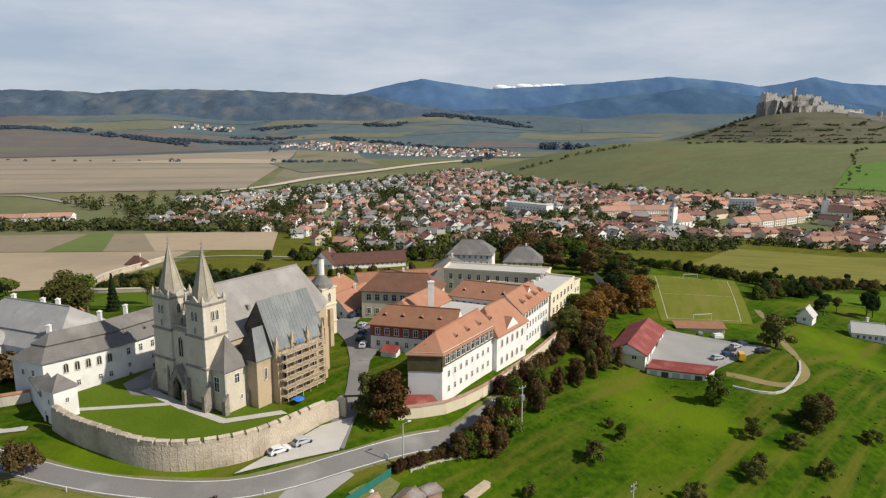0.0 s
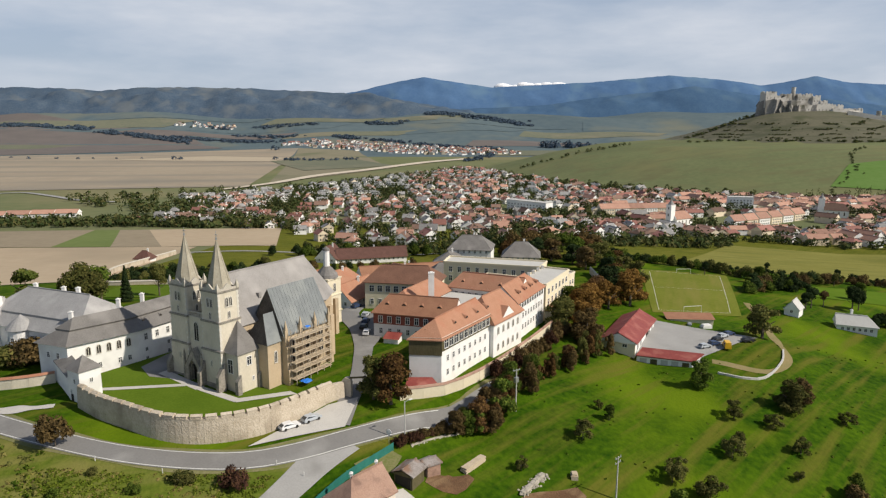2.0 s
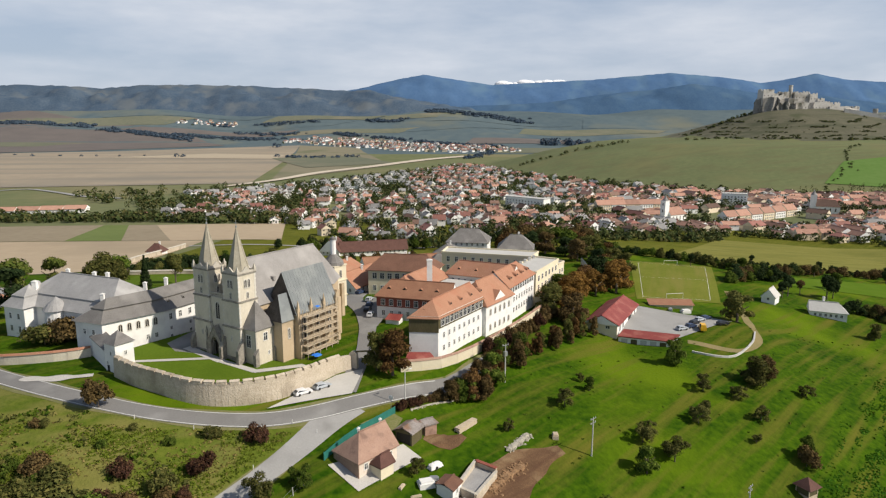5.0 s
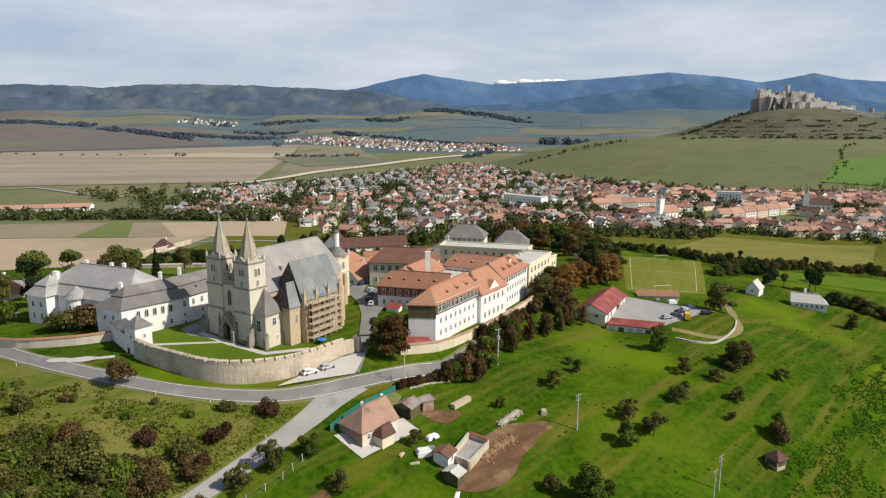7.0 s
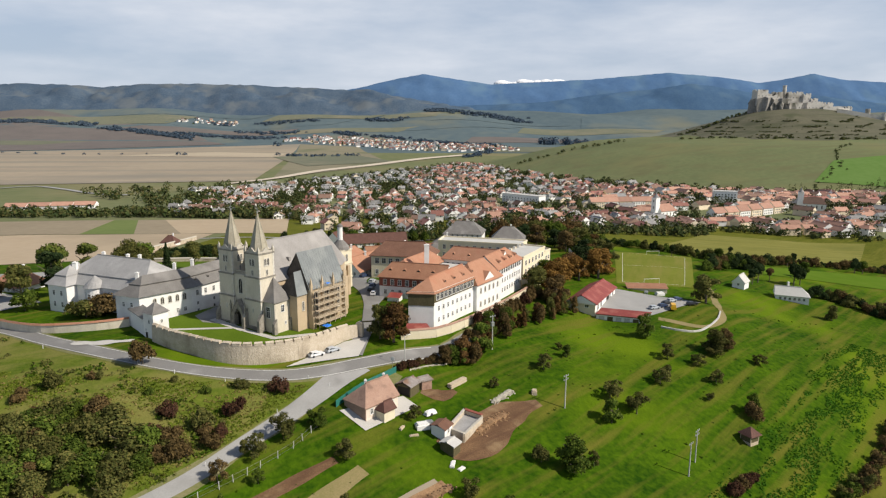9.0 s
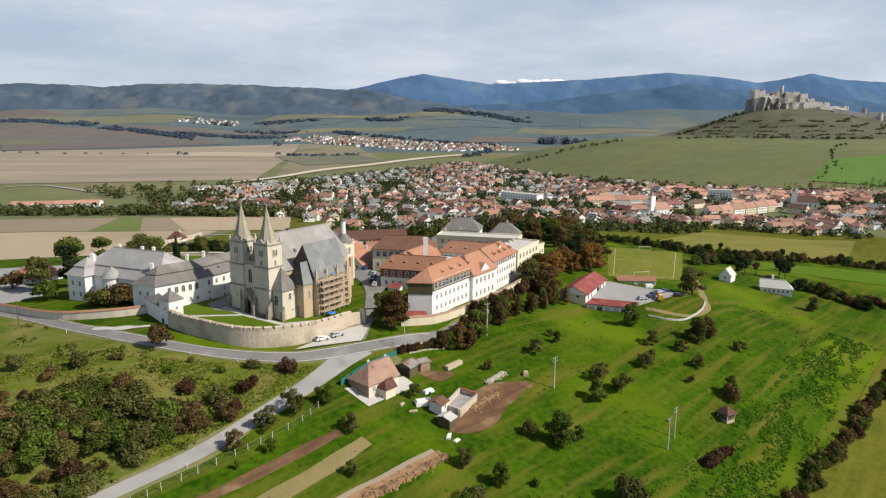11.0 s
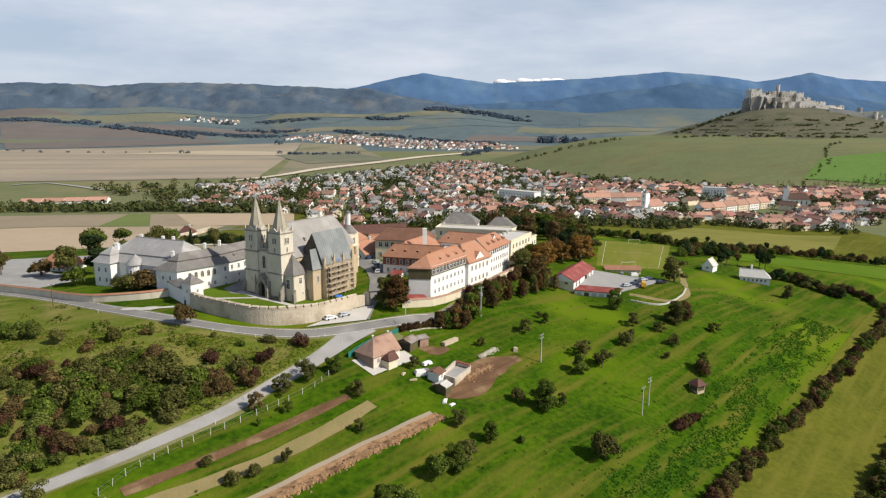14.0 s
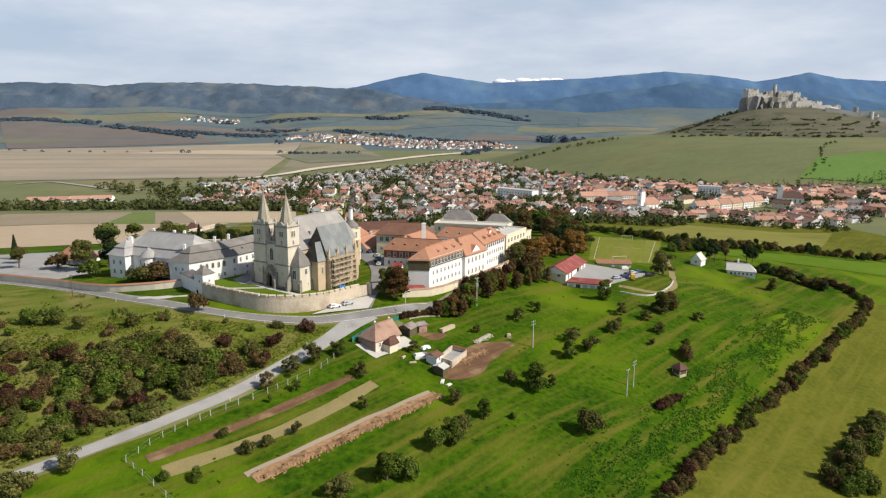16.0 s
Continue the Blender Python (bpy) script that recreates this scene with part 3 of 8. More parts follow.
strip("village_road", [(-15.5, 117), (-14.2, 126), (-12.7, 136), (-12.6, 148), (-12.9, 158), (-15, 172), (-19.3, 186), (-19.6, 196), (-16.4, 210)], [5, 4.4, 4.4, 5, 6, 6.5, 6.5, 6], M_asphalt, "grey asphalt street between cathedral and seminary", "road", 0.22)
strip("village_square", [(-11.6, 156), (-10.8, 168), (-11.6, 180), (-14, 192)], [3, 7, 6, 3], M_asphalt, "grey asphalt parking place beside the street", "road", 0.27)
plot("bus_yard", [(-290, 205), (-170, 166), (-158, 182), (-260, 262)], M_lane, "grey asphalt yard beside the road", "pavement", 0.3, 8)
plot("side_yard", [(-310, 196), (-168, 186), (-146, 236), (-310, 216)], M_lane, "grey asphalt yard before the stubble field", "pavement", 0.24, 8)
plot("palace_drive", [(-188, 178), (-140, 157), (-128, 170), (-166, 196)], M_lane, "grey asphalt drive beside the palace garden", "pavement", 0.22, 5)
plot("car_park", [(69, 171), (86, 167), (116, 188), (83, 204)], M_lane, "grey concrete yard beside the red barn", "pavement", 0.18, 4)
strip("farm_track", [(90, 166), (104, 161), (116, 170), (122, 186), (133, 215), (140, 240)], 2.6, M_straw, "worn track across the meadow", "track", 0.08, wobble=0.5)

plot("sports_pitch", [(90, 214), (127, 219), (163, 303), (119, 307)], M_pitch, "mown football pitch with worn lines", "pitch", 0.15, 8)
plot("hay_field", [(146, 331), (285, 332), (396, 476), (259, 493)], M_yellow, "yellowish mown hay field", "field", 0.2)
plot("green_field", [(183, 262), (330, 232), (370, 300), (200, 290)], M_bright, "bright green sown field", "field", 0.2)
plot("lower_field", [(29, 5), (230, -70), (300, 165), (213, 189)], M_lower, "olive stubble field beyond the hedge", "field", 0.2)
plot("tan_field", [(-430, 226), (-141, 279), (-152, 447), (-430, 480)], M_stubble, "pale tan stubble field", "field", 0.25)
plot("brown_strip", [(-430, 484), (-262, 463), (-292, 592), (-430, 604)], M_fallow, "brown fallow strip", "field", 0.25)
plot("green_strip", [(-262, 463), (-217, 457), (-268, 590), (-292, 592)], M_strip, "narrow green crop strip", "field", 0.25)
plot("dark_strip", [(-217, 457), (-178, 451), (-243, 594), (-268, 590)], M_fallow, "olive-brown ploughed strip", "field", 0.25)
plot("tan_strip", [(-178, 451), (-97, 452), (-126, 620), (-243, 594)], M_stubble, "pale tan stubble strip", "field", 0.25)
plot("valley_stubble", [(-900, 1000), (-285, 1130), (-480, 2834), (-1500, 2300)], M_far_stubble, "wide tan stubble field in the valley", "field", 0.8, 60)
plot("valley_stubble_far", [(-262, 1195), (-45, 1700), (-215, 2700), (-480, 2834)], M_valley_olive, "olive field along the motorway", "field", 0.8, 60)
plot("valley_soil", [(-1484, 2380), (-793, 2800), (-1134, 3330), (-2485, 4000)], M_soil, "dark brown ploughed field in the valley", "field", 1.2, 80)
plot("valley_pale", [(-960, 2080), (-420, 2020), (-430, 2240), (-700, 2330)], M_pale_stubble, "bleached patch in the stubble", "field", 1.4, 60)
plot("valley_olive", [(-258, 1582), (-41, 1821), (-204, 2214), (-438, 2047)], M_far_olive, "olive scrubby field", "field", 1.6, 60)
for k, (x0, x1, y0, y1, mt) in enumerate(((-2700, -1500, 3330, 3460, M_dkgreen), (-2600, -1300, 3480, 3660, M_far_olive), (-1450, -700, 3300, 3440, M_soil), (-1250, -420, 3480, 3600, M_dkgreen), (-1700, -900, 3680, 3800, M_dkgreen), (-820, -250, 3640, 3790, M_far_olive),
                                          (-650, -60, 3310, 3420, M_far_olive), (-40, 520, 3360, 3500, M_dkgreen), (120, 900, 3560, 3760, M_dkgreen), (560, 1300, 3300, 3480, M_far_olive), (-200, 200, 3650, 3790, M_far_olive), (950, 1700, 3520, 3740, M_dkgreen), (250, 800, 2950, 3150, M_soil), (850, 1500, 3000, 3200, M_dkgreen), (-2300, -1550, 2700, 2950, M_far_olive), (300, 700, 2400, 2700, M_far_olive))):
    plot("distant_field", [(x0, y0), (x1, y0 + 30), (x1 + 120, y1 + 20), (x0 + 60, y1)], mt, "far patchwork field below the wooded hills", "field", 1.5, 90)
plot("castle_crop", [(655, 955), (800, 870), (960, 1080), (748, 1050)], M_crop, "bright green crop on the castle slope", "field", 0.8, 20)
strip("field_lane", [(-150, 408), (-100, 416), (-40, 413), (20, 402)], 5.0, M_lane, "pale country lane behind the gardens", "road", 0.3, 10)
strip("flyover_road", [(-640, 985), (-606, 1020), (-534, 969), (-461, 905), (-400, 880)], 9.0, M_lane, "pale road crossing the valley floor", "road", 1.0, 20)
strip("motorway", [(-310, 1060), (-252, 1194), (-199, 1402), (-103, 1622), (30, 1951), (197, 2191)], [14, 32, 38, 44], M_motor, "pale earthworks of a motorway under construction", "road", 2.0, 40)


def pitch_line(a, b, w=0.13):
    strip("trim_line", [a, ((a[0] + b[0]) / 2, (a[1] + b[1]) / 2), b], w, M_line, "white chalk line on the pitch", "marking", 0.19, 6)


for a, b in (((94, 218), (124, 222)), ((124, 222), (157, 298)), ((157, 298), (122, 302)), ((122, 302), (94, 218)), ((108, 260), (140, 260))):
    pitch_line(a, b)


# ---- hills at the end of the view ----
def ridge(name, y, pts, foot, mat, label, rough, depth=420.0):
    px, pz = zip(*pts)
    xs = np.arange(px[0], px[-1], 28.0)
    rows = np.linspace(0, 1, 20)

    def height(X, Y):
        t = np.clip((Y - (y - depth)) / depth, 0, 1)
        top = np.interp(X, px, pz)
        w = np.array([noise.fractal(Vector((a / 330, b / 190, y / 1000)), 0.9, 2.1, 5) for a, b in zip(X.ravel(), Y.ravel())]).reshape(X.shape) * 2.4
        gully = rough * w * np.sin(np.pi * np.clip(t, 0, 1)) ** 1.0
        base = np.minimum(land(X, np.full(X.shape, y - depth)), foot) - 12
        return base + (top - base) * (1 - (1 - t) ** 1.6) + gully + rough * 0.10 * np.sin(X / 19 + 2 * np.sin(X / 57))

    sheet(name, xs, y - depth + depth * rows, height, [mat], label, "hills")


FOREST = [(-5200, 300), (-3600, 330), (-2503, 324), (-2167, 326), (-1897, 311), (-1623, 333), (-1141, 333), (-724, 319), (-302, 301), (-18, 261), (487, 179), (853, 131), (1000, 120)]
FAR = [(-1500, 150), (-665, 299), (-343, 356), (-100, 416), (102, 453), (305, 423), (591, 385), (920, 403), (1333, 426), (1665, 457), (1894, 478), (2127, 464), (2383, 442), (2599, 411), (2810, 445), (2999, 483), (3242, 440), (3539, 426), (5200, 400)]
MID = [(-300, 120), (-97, 165), (366, 224), (911, 246), (1301, 305), (1695, 345), (1971, 385), (2377, 330), (2825, 314), (3357, 259), (5200, 200)]
ridge("backdrop_mountains", 4720, FAR, 140, M_mount, "long mountain range on the horizon, coloured blue for haze", 14, 300)
ridge("backdrop_foothills", 4450, MID, 90, M_mount2, "wooded foothills coloured dark blue for haze", 14, 300)
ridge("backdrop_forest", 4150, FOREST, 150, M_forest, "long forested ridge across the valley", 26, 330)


# bank of white cloud behind the range
M_cloud = surface("white_cloud", (0.80, 0.81, 0.83), (0.88, 0.88, 0.89), 1.0, 0.002, 0.01, 0.0, spec=0.0)
m = Mesh()
cl = np.random.default_rng(12)
for k in range(16):
    cx, r = 690 + 40 * k + cl.normal(0, 14), cl.uniform(18, 32)
    n = 12
    for j in range(4):
        z0, z1 = 0.5 * math.pi * j / 4, 0.5 * math.pi * (j + 1) / 4
        for i in range(n):
            a, b = 2 * math.pi * i / n, 2 * math.pi * (i + 1) / n
            m.face([(cx + 2.0 * r * math.cos(t) * math.cos(z), 4850 + r * math.sin(t) * math.cos(z), 393 + (10 if 3 < k < 12 else 0) + 1.0 * r * math.sin(z)) for t, z in ((a, z0), (b, z0), (b, z1), (a, z1))])
structure("backdrop_cloud", m, M_cloud, "low white cloud bank behind the mountains", "cloud", True)


# ---- windows and houses ----
WINDOWS = {}


def ring(mesh, inner, outer, y0, y1):
    """A joined surround between two outlines, from y0 (face) back to y1."""
    n, b = len(inner), len(mesh.v)
    for y in (y0, y1):
        mesh.v += [(p[0], y, p[1]) for p in inner] + [(p[0], y, p[1]) for p in outer]
    for i in range(n - 1):
        a, c = b + i, b + n + i
        mesh.f += [(a, a + 1, c + 1, c), (c, c + 1, c + 1 + 2 * n, c + 2 * n), (a + 1, a, a + 2 * n, a + 1 + 2 * n)]
        mesh.k += [0, 0, 0]


def window_data(w, h, style):
    key = (w, h, style)
    if key not in WINDOWS:
        f, g, sill, bar = Mesh(), Mesh(), Mesh(), Mesh()
        t = 0.14
        if style == "arch":
            n = 7
            top = [(w / 2 * math.cos(math.pi * i / (n - 1)), h - w / 2 + (w * 0.62) * math.sin(math.pi * i / (n - 1))) for i in range(n)]
            line = [(w / 2, 0)] + top + [(-w / 2, 0)]
            big = [(x * (1 + 2 * t / w), z + (t * 1.3 if z > 0 else 0)) for x, z in line]
            ring(f, line, big, -0.12, 0)
            sill.box(-w / 2 - t, w / 2 + t, -0.2, 0, -0.14, 0)
            bar.box(-0.05, 0.05, -0.07, -0.02, 0, h)
            g.face([(x, -0.02, z) for x, z in line][::-1])
        else:
            line = [(w / 2, 0), (w / 2, h), (-w / 2, h), (-w / 2, 0)]
            ring(f, line, [(w / 2 + t, 0), (w / 2 + t, h + t), (-w / 2 - t, h + t), (-w / 2 - t, 0)], -0.08, 0)
            sill.box(-w / 2 - t - 0.05, w / 2 + t + 0.05, -0.16, 0, -0.1, 0)
            z, c, e = h * 0.62, 0.05, w / 2
            cross = [(-c, 0), (c, 0), (c, z), (e, z), (e, z + 0.08), (c, z + 0.08), (c, h), (-c, h), (-c, z + 0.08), (-e, z + 0.08), (-e, z), (-c, z)] if h > 1.1 else [(-c, 0), (c, 0), (c, h), (-c, h)]
            bar.face([(x, -0.06, q) for x, q in cross])
            g.face([(-w / 2, -0.025, 0), (w / 2, -0.025, 0), (w / 2, -0.025, h), (-w / 2, -0.025, h)])
        stone = M_quoin if style == "arch" else M_frame
        WINDOWS[key] = (f.data("window", stone), g.data("pane", M_dark if style == "arch" else M_glass), sill.data("sill", stone), bar.data("glazing_bar", stone))
    return WINDOWS[key]


def put_window(parent, m, w, h, style="plain"):
    """m: the pose of the middle of the sill, looking out along -y; in the parent's own space where the parent stands turned."""
    f, g, sill, bar = window_data(w, h, style)
    a = part("window", f, None, parent)
    a.matrix_basis = m
    part("pane", g, None, a)
    part("sill", sill, None, a)
    part("glazing_bar", bar, None, a)
    return a


def world_part(name, mesh, mats, parent, label=""):
    ob = part(name, mesh, mats, parent, label)
    ob.matrix_parent_inverse = parent.matrix_basis.inverted()
    return ob


def wall_windows(parent, p, q, zs, n, w, h, margin=1.5, style="plain", skip=()):
    p, q = Vector((*p, 0)), Vector((*q, 0))
    d = q - p
    turn = math.degrees(math.atan2(d.y, d.x))
    for z in zs:
        for i in range(n):
            if i in skip:
                continue
            c = p + d.normalized() * (margin + (d.length - 2 * margin) * (i + 0.5) / n)
            o = put_window(parent, pose(c.x, c.y, z, 0, 0, turn), w, h, style)
            o.matrix_parent_inverse = parent.matrix_basis.inverted()


def roof_mesh(q, eave, top, hips=(0, 0), over=0.5, thick=0.25, k=0, k_gable=1):
    """A pitched roof over the plan corners a b c d; the ridge runs from the middle of ab to the middle of dc."""
    a, b, c, d = [Vector((*p, 0)) for p in q]
    ax = ((d + c) / 2 - (a + b) / 2).normalized()
    s0, s1 = (b - a).normalized(), (c - d).normalized()
    A, B, C, D = a - s0 * over - ax * over, b + s0 * over - ax * over, c + s1 * over + ax * over, d - s1 * over + ax * over
    drop = (top - eave) * over / max(0.1, (b - a).length / 2)
    for p in (A, B, C, D):
        p.z = eave - drop
    R0, R1 = (a + b) / 2 + ax * (hips[0] if hips[0] else -over), (c + d) / 2 - ax * (hips[1] if hips[1] else -over)
    R0.z = R1.z = top
    m = Mesh()
    m.face([B, C, R1, R0], k)
    m.face([D, A, R0, R1], k)
    if hips[0]:
        m.face([A, B, R0], k)
    if hips[1]:
        m.face([C, D, R1], k)
    lo = [Vector((p.x, p.y, p.z - thick)) for p in (A, B, C, D)]
    up = [A, B, C, D]
    for i in range(4):
        j = (i + 1) % 4
        if (i == 0 and not hips[0]) or (i == 2 and not hips[1]):
            continue
        m.face([lo[i], lo[j], up[j], up[i]], k)
    m.face(lo[::-1], k)
    if not hips[0]:
        m.face([lo[0], lo[1], R0 - Vector((0, 0, thick))], k_gable)
    if not hips[1]:
        m.face([lo[2], lo[3], R1 - Vector((0, 0, thick))], k_gable)
    # ridge capping
    m.beam(R0 + Vector((0, 0, 0.04)), R1 + Vector((0, 0, 0.04)), 0.3, k)
    return m


def quad_house(name, label, category, q, z0, eave, top, wall, roof, hips=(0, 0), over=0.5, group="", broken=None):
    cx, cy = sum(p[0] for p in q) / 4, sum(p[1] for p in q) / 4
    o = thing(name, label, category, pose(cx, cy, z0), group)
    m = Mesh()
    m.prism(q, z0, eave, 0, False)
    world_part("wall", m, wall, o)
    if broken:
        broken_roof(o, q, eave, broken[0], top, broken[1], hips, roof, over)
    else:
        world_part("roof", roof_mesh(q, eave, top, hips, over), [roof, wall], o)
    return o


def broken_roof(o, q, eave, mid, top, inset, hips, mat, over=0.7):
    """A two-stage roof: a skirt from the eaves, a small step, then a hipped top."""
    c = Vector((sum(p[0] for p in q) / 4, sum(p[1] for p in q) / 4, 0))
    m, low, up = Mesh(), [], []
    for i in range(4):
        p, a, b = (Vector((*q[k % 4], 0)) for k in (i, i - 1, i + 1))
        d = (p - a).normalized() + (p - b).normalized()
        low.append(p + d * over + Vector((0, 0, eave - 0.3)))
        up.append(p - d * inset + Vector((0, 0, mid)))
    for i in range(4):
        m.face([low[i], low[(i + 1) % 4], up[(i + 1) % 4], up[i]])
    m.face(low[::-1])
    world_part("skirt_roof", m, mat, o)
    world_part("roof", roof_mesh([(p.x, p.y) for p in up], mid + 0.5, top, hips, 0.35, 0.45), [mat, mat], o)


def chimney(parent, x, y, z0, z1, s, mat, world=True):
    m = Mesh()
    m.box(x - s / 2, x + s / 2, y - s / 2, y + s / 2, z0, z1)
    m.box(x - s / 2 - 0.1, x + s / 2 + 0.1, y - s / 2 - 0.1, y + s / 2 + 0.1, z1, z1 + 0.18)
    m.box(x - s / 4, x + s / 4, y - s / 4, y + s / 4, z1 + 0.18, z1 + 0.4)
    return (world_part if world else part)("chimney", m, mat, parent)


def dormer(parent, p, turn, w, h, roof):
    """A low eyelid dormer on a roof slope."""
    o = Mesh()
    n = 7
    arc = [(w * (i / (n - 1) - 0.5), h * math.sin(math.pi * i / (n - 1))) for i in range(n)]
    for i in range(n - 1):
        o.face([(arc[i][0], 0, arc[i][1]), (arc[i + 1][0], 0, arc[i + 1][1]), (arc[i + 1][0], 1.6, arc[i + 1][1] * 0.9 + 0.5), (arc[i][0], 1.6, arc[i][1] * 0.9 + 0.5)], 0)
    o.face([(x, -0.02, z) for x, z in arc], 1)
    a = part("dormer", o, [roof, M_dark], parent)
    a.matrix_basis = pose(*p, 0, 0, turn)
    a.matrix_parent_inverse = parent.matrix_basis.inverted()
    return a


# ---- the cathedral: local x to its long side, local y along its ridge ----
church = thing("cathedral", "twin-towered medieval stone cathedral with grey roofs", "church", pose(-48.8, 137.9, 13, 0, 0, -35))


def shade_recess(mesh, x0, x1, y, z0, z1):
    mesh.box(x0, x1, y, y + 0.05, z0, z1)


def tower(x):
    w, s, plinth = Mesh(), Mesh(), Mesh()
    stages = ((3.25, -1.5, 9.0), (3.05, 9.0, 15.8), (2.9, 15.8, 22.9))
    for r, a, b in stages:
        w.box(x - r, x + r, -r, r, a, b)
    t = part("tower", w, M_render, church)
    for r, a, b in stages:
        band = Mesh()
        band.prism([(x - r - 0.2, -r - 0.2), (x + r + 0.2, -r - 0.2), (x + r + 0.2, r + 0.2), (x - r - 0.2, r + 0.2)], b - 0.28, b + 0.14, 0, True, True)
        part("string_course", band, M_soot, t, "dark weathered string course")
        for sx, sy in ((-1, -1), (-1, 1), (1, -1), (1, 1)):
            q = Mesh()
            for i in range(int((b - max(a, 0)) / 0.62)):
                z, e = max(a, 0) + i * 0.62, 0.62 if i % 2 else 0.38
                cx, cy = x + sx * (r - e / 2 + 0.05), sy * (r - 0.5 + e / 2 + 0.05 - (e - 0.38) * 0.5)
                q.box(cx - e / 2, cx + e / 2, cy - (1.0 - e) / 2, cy + (1.0 - e) / 2, z, z + 0.56)
            part("corner_stonework", q, M_quoin, t, "pale corner stones")
    plinth.box(x - 3.45, x + 3.45, -3.45, 3.45, -1.5, 1.0)
    part("plinth", plinth, M_soot, t, "dark weathered plinth")
    # parapet with a small gable on each side and corner pinnacles
    z = 22.9
    for sx, sy in ((0, -1), (0, 1), (-1, 0), (1, 0)):
        a = Vector((x + sx * 2.95 - sy * 2.95, sy * 2.95 + sx * 2.95, z))
        b = Vector((x + sx * 2.95 + sy * 2.95, sy * 2.95 - sx * 2.95, z))
        mid, inn = (a + b) / 2, Vector((sx, sy, 0)) * -0.35
        for g0, g1, h in ((0.0, 0.28, 0.5), (0.28, 0.5, 1.5), (0.5, 0.72, 1.5), (0.72, 1.0, 0.5)):
            p0, p1 = a.lerp(b, g0), a.lerp(b, g1)
            h0, h1 = (0.6, 0.6) if h == 0.5 else ((0.6, 1.7) if g0 < 0.4 else (1.7, 0.6))
            s.face([p1, p0, p0 + Vector((0, 0, h0)), p1 + Vector((0, 0, h1))])
            s.face([p0 + inn, p1 + inn, p1 + inn + Vector((0, 0, h1)), p0 + inn + Vector((0, 0, h0))])
            s.face([p0 + Vector((0, 0, h0)), p0 + inn + Vector((0, 0, h0)), p1 + inn + Vector((0, 0, h1)), p1 + Vector((0, 0, h1))])
    for sx in (-1, 1):
        for sy in (-1, 1):
            s.box(x + sx * 2.75 - 0.35, x + sx * 2.75 + 0.35, sy * 2.75 - 0.35, sy * 2.75 + 0.35, z, z + 1.1)
            s.tube(x + sx * 2.75, sy * 2.75, z + 1.1, z + 2.2, 0.42, 0.02, 4, 0, math.pi / 4)
    part("parapet", s, M_stone, t, "stone gables and pinnacles round the spire")
    sp = Mesh()
    for z0, z1, r0, r1 in ((22.95, 24.6, 2.95, 2.6), (24.6, 29.4, 2.6, 1.32), (29.4, 34.3, 1.32, 0.07)):
        sp.tube(x, 0, z0, z1, r0, r1, 8, 0, math.pi / 8)
    spire = part("spire", sp, M_spire, t, "weathered stone spire")
    for i in range(8):
        a = math.pi / 8 + i * math.pi / 4
        rb = Mesh()
        rb.beam((x + 2.6 * math.cos(a), 2.6 * math.sin(a), 24.6), (x + 1.32 * math.cos(a), 1.32 * math.sin(a), 29.4), 0.14)
        rb.beam((x + 1.32 * math.cos(a), 1.32 * math.sin(a), 29.4), (x + 0.08 * math.cos(a), 0.08 * math.sin(a), 34.2), 0.14)
        part("rib", rb, M_spire, spire)
    c = Mesh()
    c.tube(x, 0, 34.2, 36.4, 0.07, 0.05, 6)
    c.tube(x, 0, 34.4, 34.9, 0.22, 0.22, 8)
    c.box(x - 0.5, x + 0.5, -0.05, 0.05, 35.5, 35.62)
    part("cross", c, M_metal, spire, "thin metal cross on a ball")
    # openings
    for turn, sx, sy in ((0, 0, -1), (90, 1, 0), (-90, -1, 0)):
        for zz, ww, hh, r, dx in ((19.2, 0.75, 2.0, 2.9, -0.55), (19.2, 0.75, 2.0, 2.9, 0.55), (16.4, 0.6, 1.5, 2.9, 0), (11.3, 0.35, 1.2, 3.05, 0), (5.2, 0.35, 1.2, 3.25, 0)):
            if sy and zz == 11.3:
                continue
            put_window(t, pose(x + sx * r + (dx if sy else 0), sy * r + (dx if sx else 0), zz, 0, 0, turn), ww, hh, "arch")
    return t


tower(-5.75)
tower(5.75)

# front between the towers, with the portal
m = Mesh()
m.box(-2.6, 2.6, -2.6, 2.0, -1.5, 15.8)
front = part("front_wall", m, M_render, church)
m = Mesh()
for i in range(9):
    m.tube(-2.2 + i * 0.55, -2.45, 15.9, 16.9, 0.11, 0.11, 6)
m.box(-2.6, 2.6, -2.62, -2.28, 16.9, 17.1)
m.box(-2.6, 2.6, -2.65, -2.25, 15.75, 15.92)
part("balustrade", m, M_stone, front, "stone balustrade between the towers")
put_window(front, pose(0, -2.6, 10.1), 1.5, 4.3, "arch")
m = Mesh()
m.box(-2.9, -1.7, -4.3, -2.6, -1.5, 3.8)
m.box(1.7, 2.9, -4.3, -2.6, -1.5, 3.8)
for k in (-1, 1):
    m.face([(k * 2.9, -4.3, 3.8), (0, -4.3, 8.4), (0, -4.3, 6.2), (k * 1.7, -4.3, 3.8)][::k])
    m.face([(k * 3.0, -4.4, 3.7), (0, -4.4, 8.6), (0, -2.6, 8.6), (k * 3.0, -2.6, 3.7)][::k])
    for i in range(3):
        m.beam((k * (1.65 - i * 0.2), -4.1 + i * 0.45, 0), (k * (1.65 - i * 0.2), -4.1 + i * 0.45, 3.6), 0.22)
    m.tube(k * 3.1, -4.1, -1, 6.4, 0.4, 0.3, 4, 0, math.pi / 4)
    m.tube(k * 3.1, -4.1, 6.4, 8.2, 0.4, 0.02, 4, 0, math.pi / 4)
